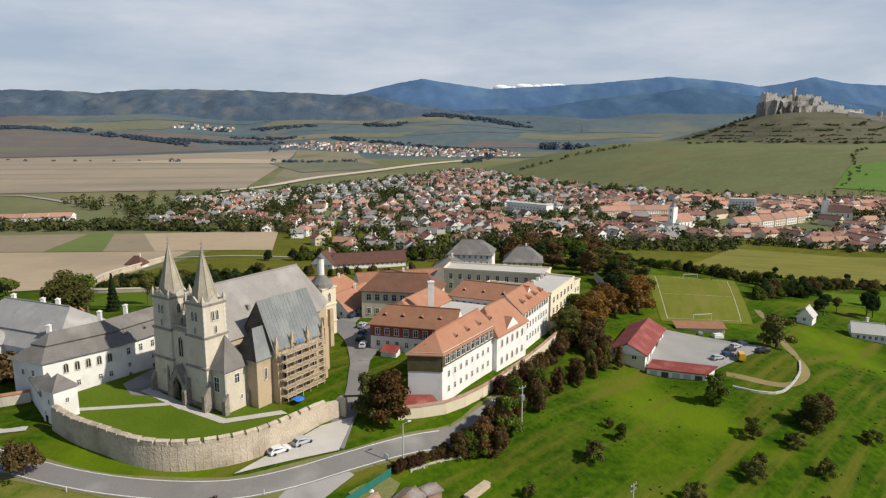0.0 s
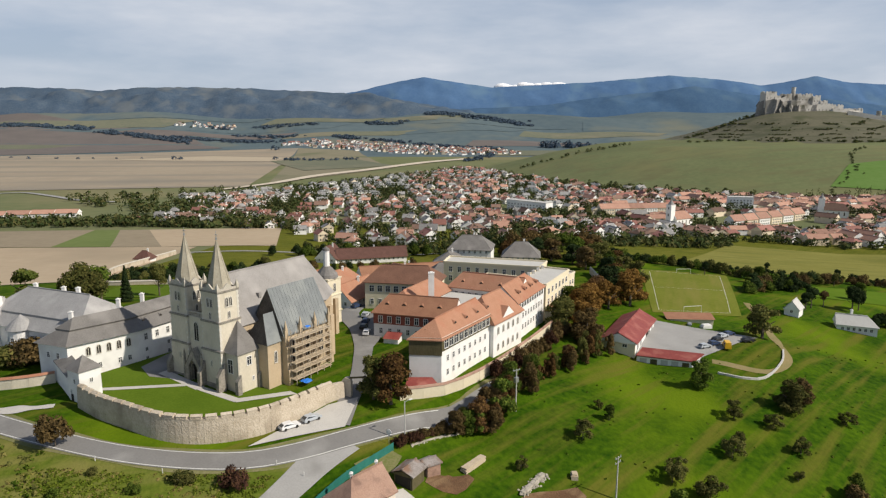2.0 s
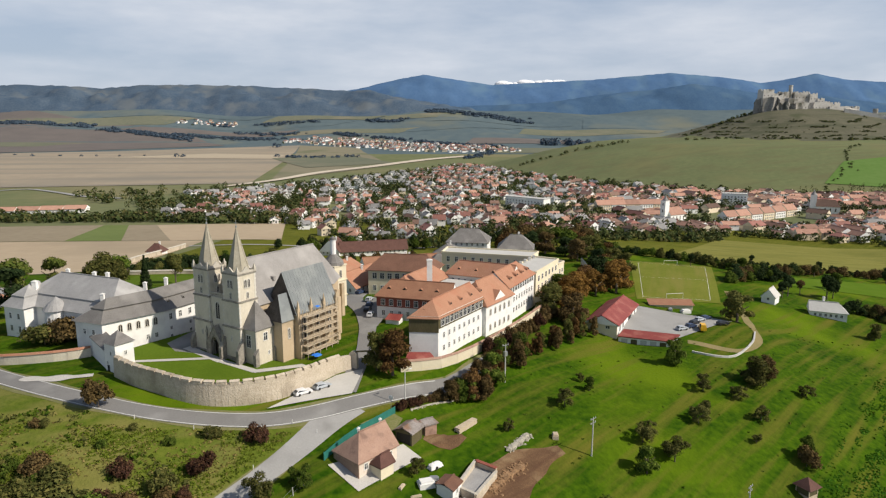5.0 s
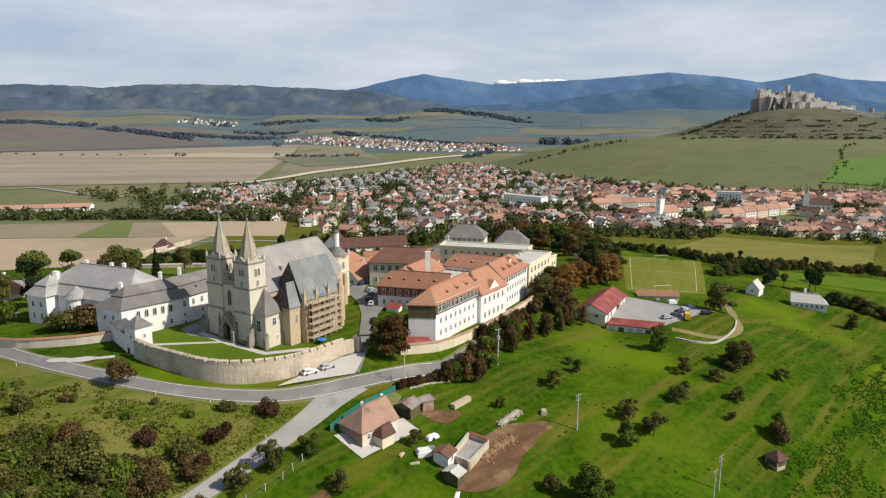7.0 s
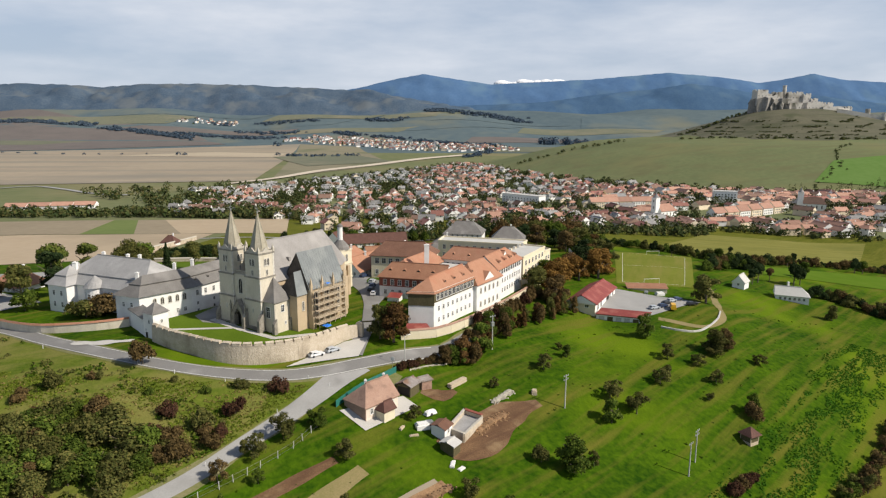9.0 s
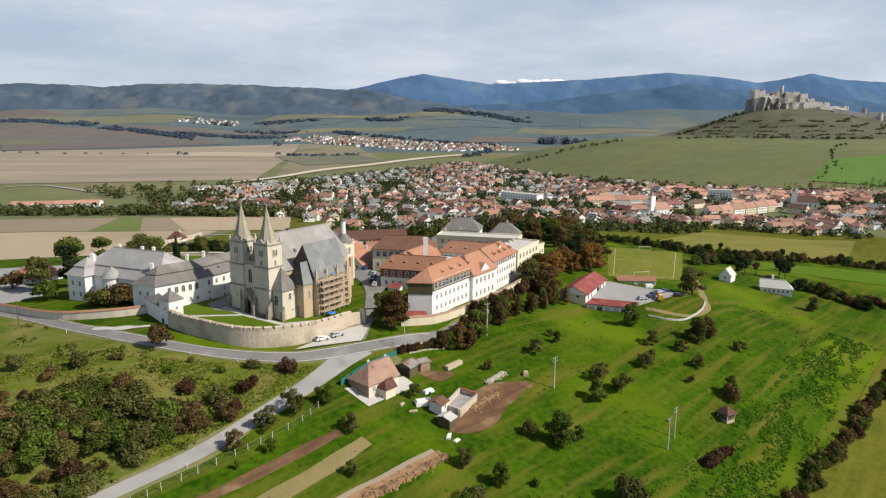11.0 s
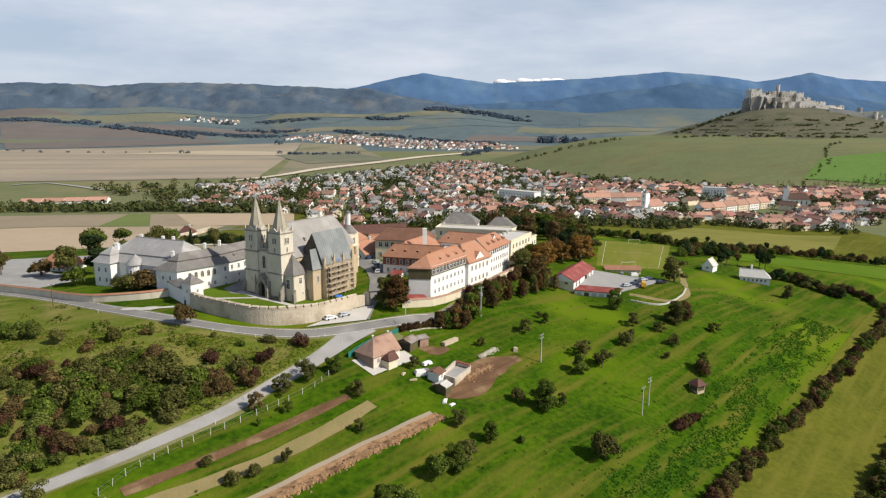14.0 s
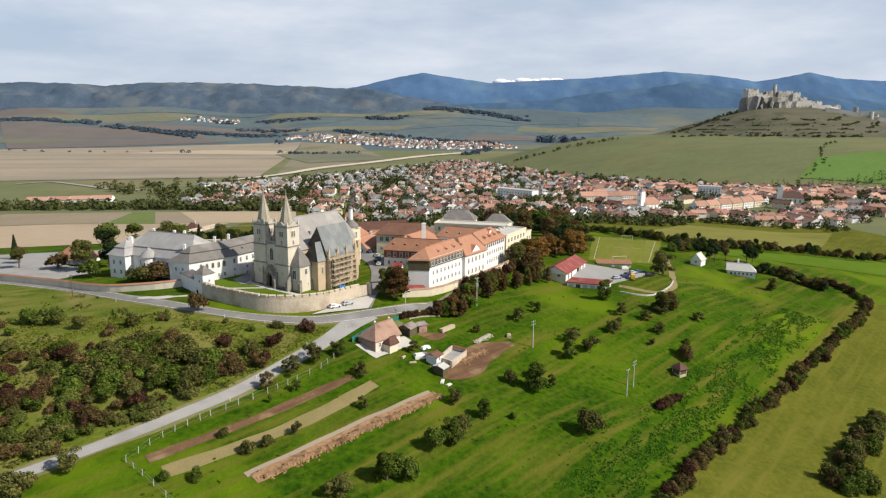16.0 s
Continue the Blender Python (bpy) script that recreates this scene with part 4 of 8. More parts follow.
for i in range(6):
    a0, a1 = math.pi * i / 6, math.pi * (i + 1) / 6
    for r, y in ((1.7, -4.15), (1.4, -3.6)):
        m.beam((r * math.cos(a0), y, 3.6 + 1.3 * r * math.sin(a0)), (r * math.cos(a1), y, 3.6 + 1.3 * r * math.sin(a1)), 0.26)
m.tube(0, -4.35, 8.5, 9.6, 0.16, 0.02, 4)
portal = part("portal", m, M_soot, front, "dark weathered gothic stone portal")
m = Mesh()
m.face([(-1.7, -2.68, -1), (1.7, -2.68, -1), (1.7, -2.68, 3.8), (1.0, -2.68, 5.2), (0, -2.68, 5.8), (-1.0, -2.68, 5.2), (-1.7, -2.68, 3.8)])
part("door", m, M_dark, portal, "dark double door deep in the portal")

# nave and its roof
plan = [(-9, 2.5), (9, 2.5), (9, 32), (4.4, 39.5), (-4.4, 39.5), (-9, 32)]
m = Mesh()
m.prism(plan, -2, 14.0, 0, True)
nave = part("nave_wall", m, M_ochre, church)
m = Mesh()
E0, E1, Z0, Z1 = 9.5, 4.8, 13.7, 24.6
R0, R1 = (0, 2.4, Z1), (0, 33.5, Z1)
m.face([(E0, 2.4, Z0), (E0, 32.2, Z0), R1, R0])
m.face([(-E0, 32.2, Z0), (-E0, 2.4, Z0), R0, R1])
m.face([(E0, 32.2, Z0), (E1, 40.2, Z0), R1])
m.face([(E1, 40.2, Z0), (-E1, 40.2, Z0), R1])
m.face([(-E1, 40.2, Z0), (-E0, 32.2, Z0), R1])
m.face([(-E0, 2.4, Z0), (E0, 2.4, Z0), R0], 1)
m.face([(-E0, 2.4, Z0), (-E0, 32.2, Z0), (-E1, 40.2, Z0), (E1, 40.2, Z0), (E0, 32.2, Z0), (E0, 2.4, Z0)])
m.beam((0, 2.4, Z1 + 0.05), (0, 33.5, Z1 + 0.05), 0.35)
roof = part("nave_roof", m, [M_nave, M_render], church, "steep grey slate roof")
for y, z, x in ((12, 19, 5), (20, 19, 5), (28, 17, 6)):
    h = Mesh()
    h.box(x - 0.3, x + 0.9, y - 0.4, y + 0.4, z - 0.8, z + 0.35)
    part("roof_hatch", h, M_nave, roof)

# tall chapel on the long side
m = Mesh()
plan = [(8.5, 8.4), (17, 8.4), (17, 23.8), (14.8, 26.6), (11, 26.6), (8.5, 24)]
m.prism(plan, -2, 11.7, 0, False)
m.face([(8.5, 8.4, 11.7), (17, 8.4, 11.7), (12.6, 8.4, 21.9)])
chapel = part("chapel_wall", m, M_ochre, church, "ochre rendered side chapel with buttresses")
m = Mesh()
T0, T1, A = (12.6, 8.1, 22.1), (12.6, 23.8, 22.1), 17.5
m.face([(A, 8.1, 11.2), (A, 24.0, 11.2), T1, T0])
m.face([(A, 24.0, 11.2), (15, 27.1, 11.2), T1])
m.face([(15, 27.1, 11.2), (10.8, 27.1, 11.2), T1])
m.face([(10.8, 27.1, 11.2), (7.5, 24, 14.5), T1])
m.face([(7.5, 24, 14.5), (7.5, 8.1, 14.5), T0, T1])
m.face([(A, 8.1, 10.95), (A, 24.0, 10.95), (A, 24.0, 11.2), (A, 8.1, 11.2)][::-1])
m.face([(A, 8.1, 11.15), (T0[0], T0[1], 21.9), (8, 8.1, 14.3), (8, 8.1, 11.1)], 1)
chapel_roof = part("chapel_roof", m, [M_lead, M_gable], church, "blue-grey standing seam metal roof")
for i in range(15):
    y = 8.6 + i * 1.05
    m = Mesh()
    m.beam((A, y, 11.2), (12.7, y, 22.05), 0.03, 0, 0.03)
    part("seam", m, M_lead, chapel_roof)
m = Mesh()
m.box(9, 16.4, 4.0, 8.4, -2, 10.2)
bay = part("chapel_bay", m, M_ochre, church)
m = Mesh()
ra, rb = (14.3, 5.0, 16.9), (14.3, 8.05, 16.9)
m.face([(16.8, 3.6, 10.0), (16.8, 8.05, 10.0), rb, ra], 1)
m.face([(8.6, 3.6, 10.0), (16.8, 3.6, 10.0), ra])
m.face([(8.6, 8.05, 10.0), (8.6, 3.6, 10.0), ra, rb])
m.face([(16.8, 8.05, 10.0), (8.6, 8.05, 10.0), rb])
m.face([(8.6, 3.6, 10.0), (8.6, 8.05, 10.0), (16.8, 8.05, 10.0), (16.8, 3.6, 10.0)])
part("bay_roof", m, [M_gable, M_lead], bay, "steep dark roof with a metal flank")
put_window(bay, pose(16.4, 6.4, 5.2, 0, 0, 90), 0.7, 2.6, "arch")
for y in (8.8, 13.6, 18.6, 23.6):
    b = Mesh()
    for x1, z0, z1 in ((18.6, -2, 3), (18.2, 3, 8.5), (17.8, 8.5, 12.6)):
        b.box(17, x1, y - 0.45, y + 0.45, z0, z1)
    b.tube(17.5, y, 12.6, 14.9, 0.5, 0.03, 4, 0, math.pi / 4)
    part("buttress", b, M_ochre, chapel)
for y in (11.2, 16.1, 21.1):
    put_window(chapel, pose(17, y, 3.2, 0, 0, 90), 1.5, 6.6, "arch")
put_window(chapel, pose(15.9, 25.2, 3.2, 0, 0, 128), 1.2, 6.4, "arch")
for x, y in ((4.9, 40.2), (8.8, 33.5), (15, 27)):
    b = Mesh()
    b.box(x - 0.5, x + 0.5, y - 0.2, y + 1.1, -2, 11.5)
    part("buttress", b, M_ochre, church)

# porch chapel beside the tower
m = Mesh()
m.box(8.2, 13.2, -2.0, 4.0, -2, 9.0)
for z in range(0, 14):
    for x, y in ((13.2, -2.0), (13.2, 4.0), (8.9, -2.0)):
        e = 0.5 if z % 2 else 0.35
        m.box(x - e, x + 0.05, y - (0.85 - e) if y > 0 else y - 0.05, y + 0.05 if y > 0 else y + 0.85 - e, z * 0.64, z * 0.64 + 0.58, 1)
porch = part("porch_wall", m, [M_render, M_stone], church)
m = Mesh()
e, P = 8.8, (9.0, 2.0, 15.4)
c = [(7.9, -2.5, e), (13.7, -2.5, e), (13.7, 4.4, e), (7.9, 4.4, e)]
for i in range(4):
    m.face([c[i], c[(i + 1) % 4], P])
m.face(c[::-1])
part("porch_roof", m, M_slate, porch, "steep hipped slate roof")
put_window(porch, pose(13.2, 1.2, 5.6, 0, 0, 90), 1.2, 2.0)
put_window(porch, pose(13.2, 2.2, 1.6, 0, 0, 90), 0.5, 0.9)
put_window(porch, pose(10.6, -2.0, 4.0), 1.5, 3.2)
for x, y in ((13.4, -2.2), (13.4, 4.1), (3.0, -3.6), (-9.2, -3.0), (9.1, -3.2)):
    b = Mesh()
    h0, h1, dy = (3.4, 6.2, 1.5) if y < -2.5 else (2.6, 4.0, 0.7)
    b.box(x - 0.5, x + 0.5, y - dy, y + 0.5, -2, h0)
    b.face([(x - 0.5, y - dy, h0), (x + 0.5, y - dy, h0), (x + 0.5, y + 0.5, h1), (x - 0.5, y + 0.5, h1)])
    b.face([(x + 0.5, y - dy, h0), (x + 0.5, y + 0.5, h0), (x + 0.5, y + 0.5, h1)])
    b.face([(x - 0.5, y - dy, h0), (x - 0.5, y + 0.5, h1), (x - 0.5, y + 0.5, h0)])
    part("buttress", b, M_soot, church)

# scaffolding on the chapel
scaffold = thing("scaffold", "timber scaffolding with plank decks against the chapel", "scaffolding", pose(-48.8, 137.9, 13, 0, 0, -35))
for i in range(6):
    for x in (18.75, 20.2):
        m = Mesh()
        m.tube(x, 9.2 + i * 2.35, -1.5, 12.6, 0.09, 0.09, 6)
        part("upright", m, M_timber, scaffold)
for k in range(6):
    z = 0.6 + k * 2.0
    m = Mesh()
    m.box(18.6, 20.3, 8.8, 21.4, z, z + 0.12)
    part("deck", m, M_timber, scaffold)
    for h in (0.55, 1.05):
        m = Mesh()
        m.beam((20.25, 8.8, z + h), (20.25, 21.4, z + h), 0.09)
        part("guard_rail", m, M_timber, scaffold)
    m = Mesh()
    m.beam((20.3, 9.2 + 2.35 * (k % 5), z), (20.3, 9.2 + 2.35 * (k % 5 + 1), z + 2.0), 0.1)
    part("brace", m, M_timber, scaffold)
M_blue = surface("blue_tarpaulin", (0.02, 0.13, 0.5), (0.03, 0.19, 0.6), 0.45, 1, 3, 0.3, 3)
for nm, x, y, z, s in (("tarpaulin", 21.8, 10.5, 0.2, 0.95), ("tarpaulin", 18.9, 14.5, 12.2, 0.55)):
    m = Mesh()
    for i in range(7):
        for j in range(5):
            P = [(x + (a - 3) * 0.33 * s, y + (b - 2.5) * 0.5 * s, z + 0.5 * s * math.cos((a - 3) / 3.2) * math.cos((b - 2.5) / 2.6) + 0.1 * math.sin(a * 2.1 + b)) for a, b in ((i, j), (i + 1, j), (i + 1, j + 1), (i, j + 1))]
            m.face(P)
    o = tagged(part(nm, m, M_blue), "crumpled blue plastic tarpaulin over building stock", "tarpaulin")
    o.matrix_world = pose(-48.8, 137.9, 13, 0, 0, -35)


# ---- churchyard: walled lawn ----
def yard(x, y):
    return 12.75 - 0.058 * (x + 45) + 0.02 * (y - 125)


RING = [(-71, 121.8), (-64.5, 116.8), (-58, 113.3), (-50, 109.2), (-43.3, 107.8), (-36.5, 109.0), (-30, 112.4), (-25, 117.8), (-18.9, 125.8), (-15.5, 128.2)]
line = smooth_line(RING, 1.2)
m = Mesh()
pts = [(p[0], p[1], yard(*p)) for p in line] + [(-12, 134, yard(-12, 134)), (-14, 160, yard(-14, 160)), (-40, 178, yard(-40, 178)), (-64, 152, yard(-64, 152)), (-78, 132, yard(-78, 132))]
mid = (-48, 128, yard(-48, 128))
for i in range(len(pts)):
    m.face([pts[i], pts[(i + 1) % len(pts)], mid])
structure("lawn", m, M_lawn, "mown green churchyard lawn inside the wall", "lawn")
o = thing("churchyard_wall", "curved rubble stone wall with a notched top", "wall", pose(-43, 108, 11))
m = Mesh()
tops = np.interp(np.arange(len(line)), [0, len(line) * 0.45, len(line) - 1], [18.6, 17.3, 16.0])
for i in range(len(line) - 1):
    a, b = Vector((*line[i], 0)), Vector((*line[i + 1], 0))
    n = (b - a).cross(Vector((0, 0, 1))).normalized()
    n = n * 0.55
    za, zb = at_land(a.x, a.y) - 1.5, at_land(b.x, b.y) - 1.5
    ta, tb = tops[i] - 0.8, tops[i + 1] - 0.8
    m.face([(a.x + n.x * 1.5, a.y + n.y * 1.5, za), (b.x + n.x * 1.5, b.y + n.y * 1.5, zb), (b.x + n.x, b.y + n.y, tb), (a.x + n.x, a.y + n.y, ta)])
    m.face([(b.x - n.x, b.y - n.y, zb), (a.x - n.x, a.y - n.y, za), (a.x - n.x, a.y - n.y, ta), (b.x - n.x, b.y - n.y, tb)])
    m.face([(a.x + n.x, a.y + n.y, ta), (b.x + n.x, b.y + n.y, tb), (b.x - n.x, b.y - n.y, tb), (a.x - n.x, a.y - n.y, ta)])
world_part("wall_body", m, M_wall, o)
mer = Mesh()
mer.box(-1.02, 1.02, -0.6, 0.6, -0.3, 0.42)
mer.face([(-1.06, -0.68, 0.40), (1.06, -0.68, 0.40), (1.06, 0, 0.72), (-1.06, 0, 0.72)])
mer.face([(1.06, 0.68, 0.40), (-1.06, 0.68, 0.40), (-1.06, 0, 0.72), (1.06, 0, 0.72)])
for sx in (-1.06, 1.06):
    mer.face([(sx, -0.68, 0.40), (sx, 0.68, 0.40), (sx, 0, 0.72)])
mer_data = mer.data("merlon", M_wall)
for i in range(1, len(line) - 2, 2):
    d = line[i + 1] - line[i - 1]
    k = part("merlon", mer_data, None, o)
    k.matrix_basis = pose(line[i][0], line[i][1], tops[i] - 0.7 + 0.05 * math.sin(i * 3.1), 0, 0, math.degrees(math.atan2(d[1], d[0])))
    k.matrix_parent_inverse = o.matrix_basis.inverted()

pier = thing("gate_pier", "pale round-topped stone gate pier at the end of the churchyard wall", "gate", pose(-14.6, 128.6, at_land(-14.6, 128.6), 0, 0, -20))
m = Mesh()
prof = [(-1.1, -0.5), (1.1, -0.5)] + [(1.1 * math.cos(math.pi * i / 10), 3.4 + 1.2 * math.sin(math.pi * i / 10)) for i in range(11)]
m.face([(x, -0.55, z) for x, z in prof])
m.face([(x, 0.55, z) for x, z in prof][::-1])
for i in range(len(prof)):
    a, b = prof[i], prof[(i + 1) % len(prof)]
    m.face([(a[0], -0.55, a[1]), (a[0], 0.55, a[1]), (b[0], 0.55, b[1]), (b[0], -0.55, b[1])])
part("body", m, M_wall, pier)
m = Mesh()
m.beam((0.6, 0, 4.5), (4.4, 0.6, 4.9), 0.35)
part("beam", m, M_wooddark, pier, "dark timber lintel over the gateway")
yard_path = Mesh()
def by_church(x, y):
    c, s = math.cos(radians(-35)), math.sin(radians(-35))
    return (-48.8 + c * x - s * y, 137.9 + s * x + c * y)


LEGS = [((-72, 128), by_church(0, -6.5), 1.6), (by_church(-10.5, -5.2), by_church(4, -5.6), 2.4), (by_church(4, -5.6), by_church(15.6, -4.6), 2.0), (by_church(15.2, -5), by_church(22.6, 7.5), 2.2), (by_church(22.4, 7), by_church(22.6, 26), 2.2)]
for k_leg, (a, b, w) in enumerate(LEGS):
    d = (Vector((*b, 0)) - Vector((*a, 0))).normalized().cross(Vector((0, 0, 1))) * w / 2
    yard_path.face([(p[0] + s * d.x, p[1] + s * d.y, yard(*p) + 0.06 + 0.01 * k_leg) for p, s in ((a, 1), (b, 1), (b, -1), (a, -1))])
court_yard = Mesh()
court_yard.face([(x, y, yard(x, y) + 0.03) for x, y in ((-66.5, 142.2), (-62.4, 136.6), (-56.6, 135.9), by_church(-9.4, 1), by_church(-9.4, 20), (-60.4, 160.5))])
structure("courtyard", court_yard, M_asphalt, "grey paved court between church and palace wing", "pavement")
structure("path", yard_path, M_gravel, "pale gravel path across the lawn", "path")


def garden_wall(name, pts, h, thick, wall, cap, label, base=None, cap_w=0.9):
    L = smooth_line(pts, 4)
    o = thing(name, label, "wall", pose(L[0][0], L[0][1], at_land(*L[0])))
    m, c = Mesh(), Mesh()
    for i in range(len(L) - 1):
        a, b = L[i], L[i + 1]
        za, zb = at_land(*a), at_land(*b)
        m.beam((a[0], a[1], za - 1 + (h + 1) / 2), (b[0], b[1], zb - 1 + (h + 1) / 2), thick, 0, h + 1)
        n = np.array([b[1] - a[1], a[0] - b[0]])
        n = n / np.linalg.norm(n) * cap_w / 2
        for s in (1, -1):
            f = [(a[0] + s * n[0], a[1] + s * n[1], za + h), (b[0] + s * n[0], b[1] + s * n[1], zb + h), (b[0], b[1], zb + h + 0.55), (a[0], a[1], za + h + 0.55)]
            c.face(f[::s])
    world_part("wall_body", m, wall, o)
    world_part("coping", c, cap, o, "sloping tiled coping")
    return o


garden_wall("road_wall", [(-83.6, 135.6), (-88.5, 133.6), (-96, 132.6), (-108, 133.5), (-120, 139), (-133, 146.5), (-163, 160)], 2.4, 0.5, M_render, M_tile, "aged plaster garden wall with an orange tile coping")
garden_wall("seminary_wall", [(-2.5, 128.3), (8, 132.2), (17, 139.5), (26, 152), (35, 166), (46, 184)], 2.6, 0.6, M_cream2, M_tile_pale, "tall rendered boundary wall with tile coping")
garden_wall("field_wall", [(-140, 281), (-147.4, 311), (-149, 352), (-149.5, 399)], 2.6, 0.6, M_wall, M_stone, "long pale stone wall beside the fields")
garden_wall("garden_wall", [(-138, 276), (-131, 263), (-103, 263), (-70, 262)], 1.5, 0.6, M_wall, M_stone, "pale stone wall behind the palace garden")
strip("lawn_palace", [(-122, 244), (-100, 243), (-66, 240)], 27, M_lawn, "green palace garden lawn", "lawn", 0.2)
strip("garden_path", [(-134, 268), (-103, 268), (-66, 267)], 4.5, M_gravel, "pale gravel walk along the garden wall", "path", 0.22)

# gatehouse
gate = thing("gatehouse", "white gatehouse with a dark pyramid roof", "gatehouse", pose(-71.8, 126.2, 13, 0, 0, -35))
m = Mesh()
m.box(-2.3, 2.3, -2.6, 2.2, -1.5, 7.6)
part("wall", m, M_white, gate)
m = Mesh()
c = [(-2.7, -3.0, 7.5), (2.7, -3.0, 7.5), (2.7, 2.6, 7.5), (-2.7, 2.6, 7.5)]
for i in range(4):
    m.face([c[i], c[(i + 1) % 4], (0, -0.2, 10.4)])
m.face(c[::-1])
part("roof", m, M_slate, gate, "dark grey pyramid roof")
m = Mesh()
m.prism([(-83.8, 136.4), (-75.3, 125.7), (-74.2, 126.7), (-82.2, 137.6)], 10.5, 18.6)
annex_wall = world_part("side_wall", m, M_white, gate)
m = Mesh()
m.face([(-84.1, 136.3, 18.5), (-75.3, 125.3, 18.5), (-73.0, 127.4, 20.0), (-81.4, 138.3, 20.0)])
m.face([(-84.1, 136.3, 18.3), (-75.3, 125.3, 18.3), (-75.3, 125.3, 18.5), (-84.1, 136.3, 18.5)])
world_part("side_roof", m, M_slate, gate, "narrow grey lean-to roof")
put_window(gate, pose(0.4, -2.6, 4.6), 0.6, 1.0)
put_window(gate, pose(2.3, 0.0, 4.6, 0, 0, 90), 0.6, 0.9)
put_window(gate, pose(-1.3, -2.6, 2.2), 0.4, 0.7)
m = Mesh()
m.box(-1.5, -0.6, -2.66, -2.58, -0.5, 1.9)
part("door", m, M_dark, gate, "dark wooden door")

# bishop's palace: main block, end pavilion and a long bent wing
def bent_range(o, front, back, base, eave, mid, top, inset, hip, wall, roof):
    """Walls and a two-stage roof swept along a bent plan; hipped at the start."""
    F, B = [Vector((*p, 0)) for p in front], [Vector((*p, 0)) for p in back]
    n = len(F)
    m = Mesh()
    m.prism(front + back[::-1], base, eave, 0, False)
    world_part("wall", m, wall, o)

    def lift(p, z):
        return Vector((p.x, p.y, z))

    rows = []
    for i in range(n):
        u = (F[i] - B[i]).normalized()
        w = (F[min(i + 1, n - 1)] + B[min(i + 1, n - 1)] - F[max(i - 1, 0)] - B[max(i - 1, 0)]).normalized()
        step = w * inset if i == 0 else Vector()
        out = w * -0.7 if i == 0 else Vector()
        rows.append([lift(F[i] + u * 0.7 + out, eave - 0.3), lift(F[i] - u * inset + step, mid), lift(F[i] - u * (inset - 0.3) + step, mid + 0.45),
                     lift((F[i] + B[i]) / 2 + (w * hip if i == 0 else Vector()), top),
                     lift(B[i] + u * (inset - 0.3) + step, mid + 0.45), lift(B[i] + u * inset + step, mid), lift(B[i] - u * 0.7 + out, eave - 0.3)])
    low, up = Mesh(), Mesh()
    for a, b in zip(rows[:-1], rows[1:]):
        for k in range(6):
            (low if k in (0, 5) else up).face([a[k], b[k], b[k + 1], a[k + 1]])
        low.face([a[6], b[6], b[0], a[0]])
    a = rows[0]
    low.face([a[0], a[1], a[5], a[6]])
    up.face([a[1], a[2], a[4], a[5]])
    up.face([a[2], a[3], a[4]])
    world_part("skirt_roof", low, roof, o)
    world_part("roof", up, roof, o)


wing = thing("palace_wing", "long bent white palace wing with a grey broken roof", "building", pose(-72, 148, 12))
W_FRONT, W_BACK = [(-79.9, 134.9), (-68.6, 146.3), (-59.6, 162.6)], [(-88.3, 138.4), (-77.9, 151.8), (-68.2, 167.6)]
bent_range(wing, W_FRONT, W_BACK, 10, 22.6, 24.9, 27.7, 2.5, 5.0, M_white, M_slate)
wall_windows(wing, W_FRONT[0], W_FRONT[1], (19.0,), 6, 0.95, 1.9, 1.0, "arch", (0,))
wall_windows(wing, W_FRONT[0], W_FRONT[1], (15.4,), 6, 0.75, 1.2, 1.0, "plain", (0, 1, 3))
wall_windows(wing, W_FRONT[1], W_FRONT[2], (19.4,), 5, 0.9, 1.6, 0.8)
wall_windows(wing, W_FRONT[1], W_FRONT[2], (16.4, 14.0), 5, 0.7, 0.9, 0.8, "plain", (1, 4))
wall_windows(wing, W_BACK[0], W_FRONT[0], (19.0,), 2, 0.8, 1.3, 1.5)
m = Mesh()
m.prism([(-62.6, 157.3), (-62.4, 157.2), (-61.2, 159.4), (-61.4, 159.5)], 12, 15.6)
world_part("doorway", m, M_dark, wing, "dark arched doorway")
pal = quad_house("palace", "white palace with a broad broken grey roof", "building", [(-82.5, 146.4), (-74.5, 163.0), (-110, 179.5), (-118, 163.1)], 11, 21.0, 28.9, M_white, M_slate_pale, (4.5, 6), 0.8, "", (23.6, 2.4))
wall_windows(pal, (-118, 163.1), (-82.5, 146.4), (17.2,), 11, 0.95, 1.7, 1.0, "plain", (0, 1, 2, 9, 10))
wall_windows(pal, (-118, 163.1), (-82.5, 146.4), (13.4,), 11, 0.85, 1.2, 1.0, "plain", (0, 1, 2, 9, 10))
endp = quad_house("palace_pavilion", "projecting white end pavilion of the palace", "building", [(-119.6, 159.8), (-111.8, 156.0), (-107.4, 165.4), (-115.2, 169.2)], 11, 21.0, 26.4, M_white, M_slate_pale, (3.5, 0), 0.7, "", (23.5, 1.9))
wall_windows(endp, (-119.6, 159.8), (-111.8, 156.0), (17.2, 13.4), 2, 0.9, 1.6, 0.8)
bayt = thing("palace_bay", "rounded white bay with a conical grey roof", "bay", pose(-102.4, 156.0, 12))
m = Mesh()
m.tube(0, 0, -1, 8.7, 3.1, 3.1, 18)
part("wall", m, M_white, bayt)
m = Mesh()
m.tube(0, 0, 8.6, 10.2, 3.7, 2.4, 18)
m.tube(0, 0, 10.2, 12.2, 2.4, 0.15, 18)
part("roof", m, M_slate_pale, bayt, "conical grey roof")
for a in (-60, -15, 30):
    put_window(bayt, pose(3.1 * math.sin(radians(a)), -3.1 * math.cos(radians(a)), 5, 0, 0, a), 0.9, 1.6)
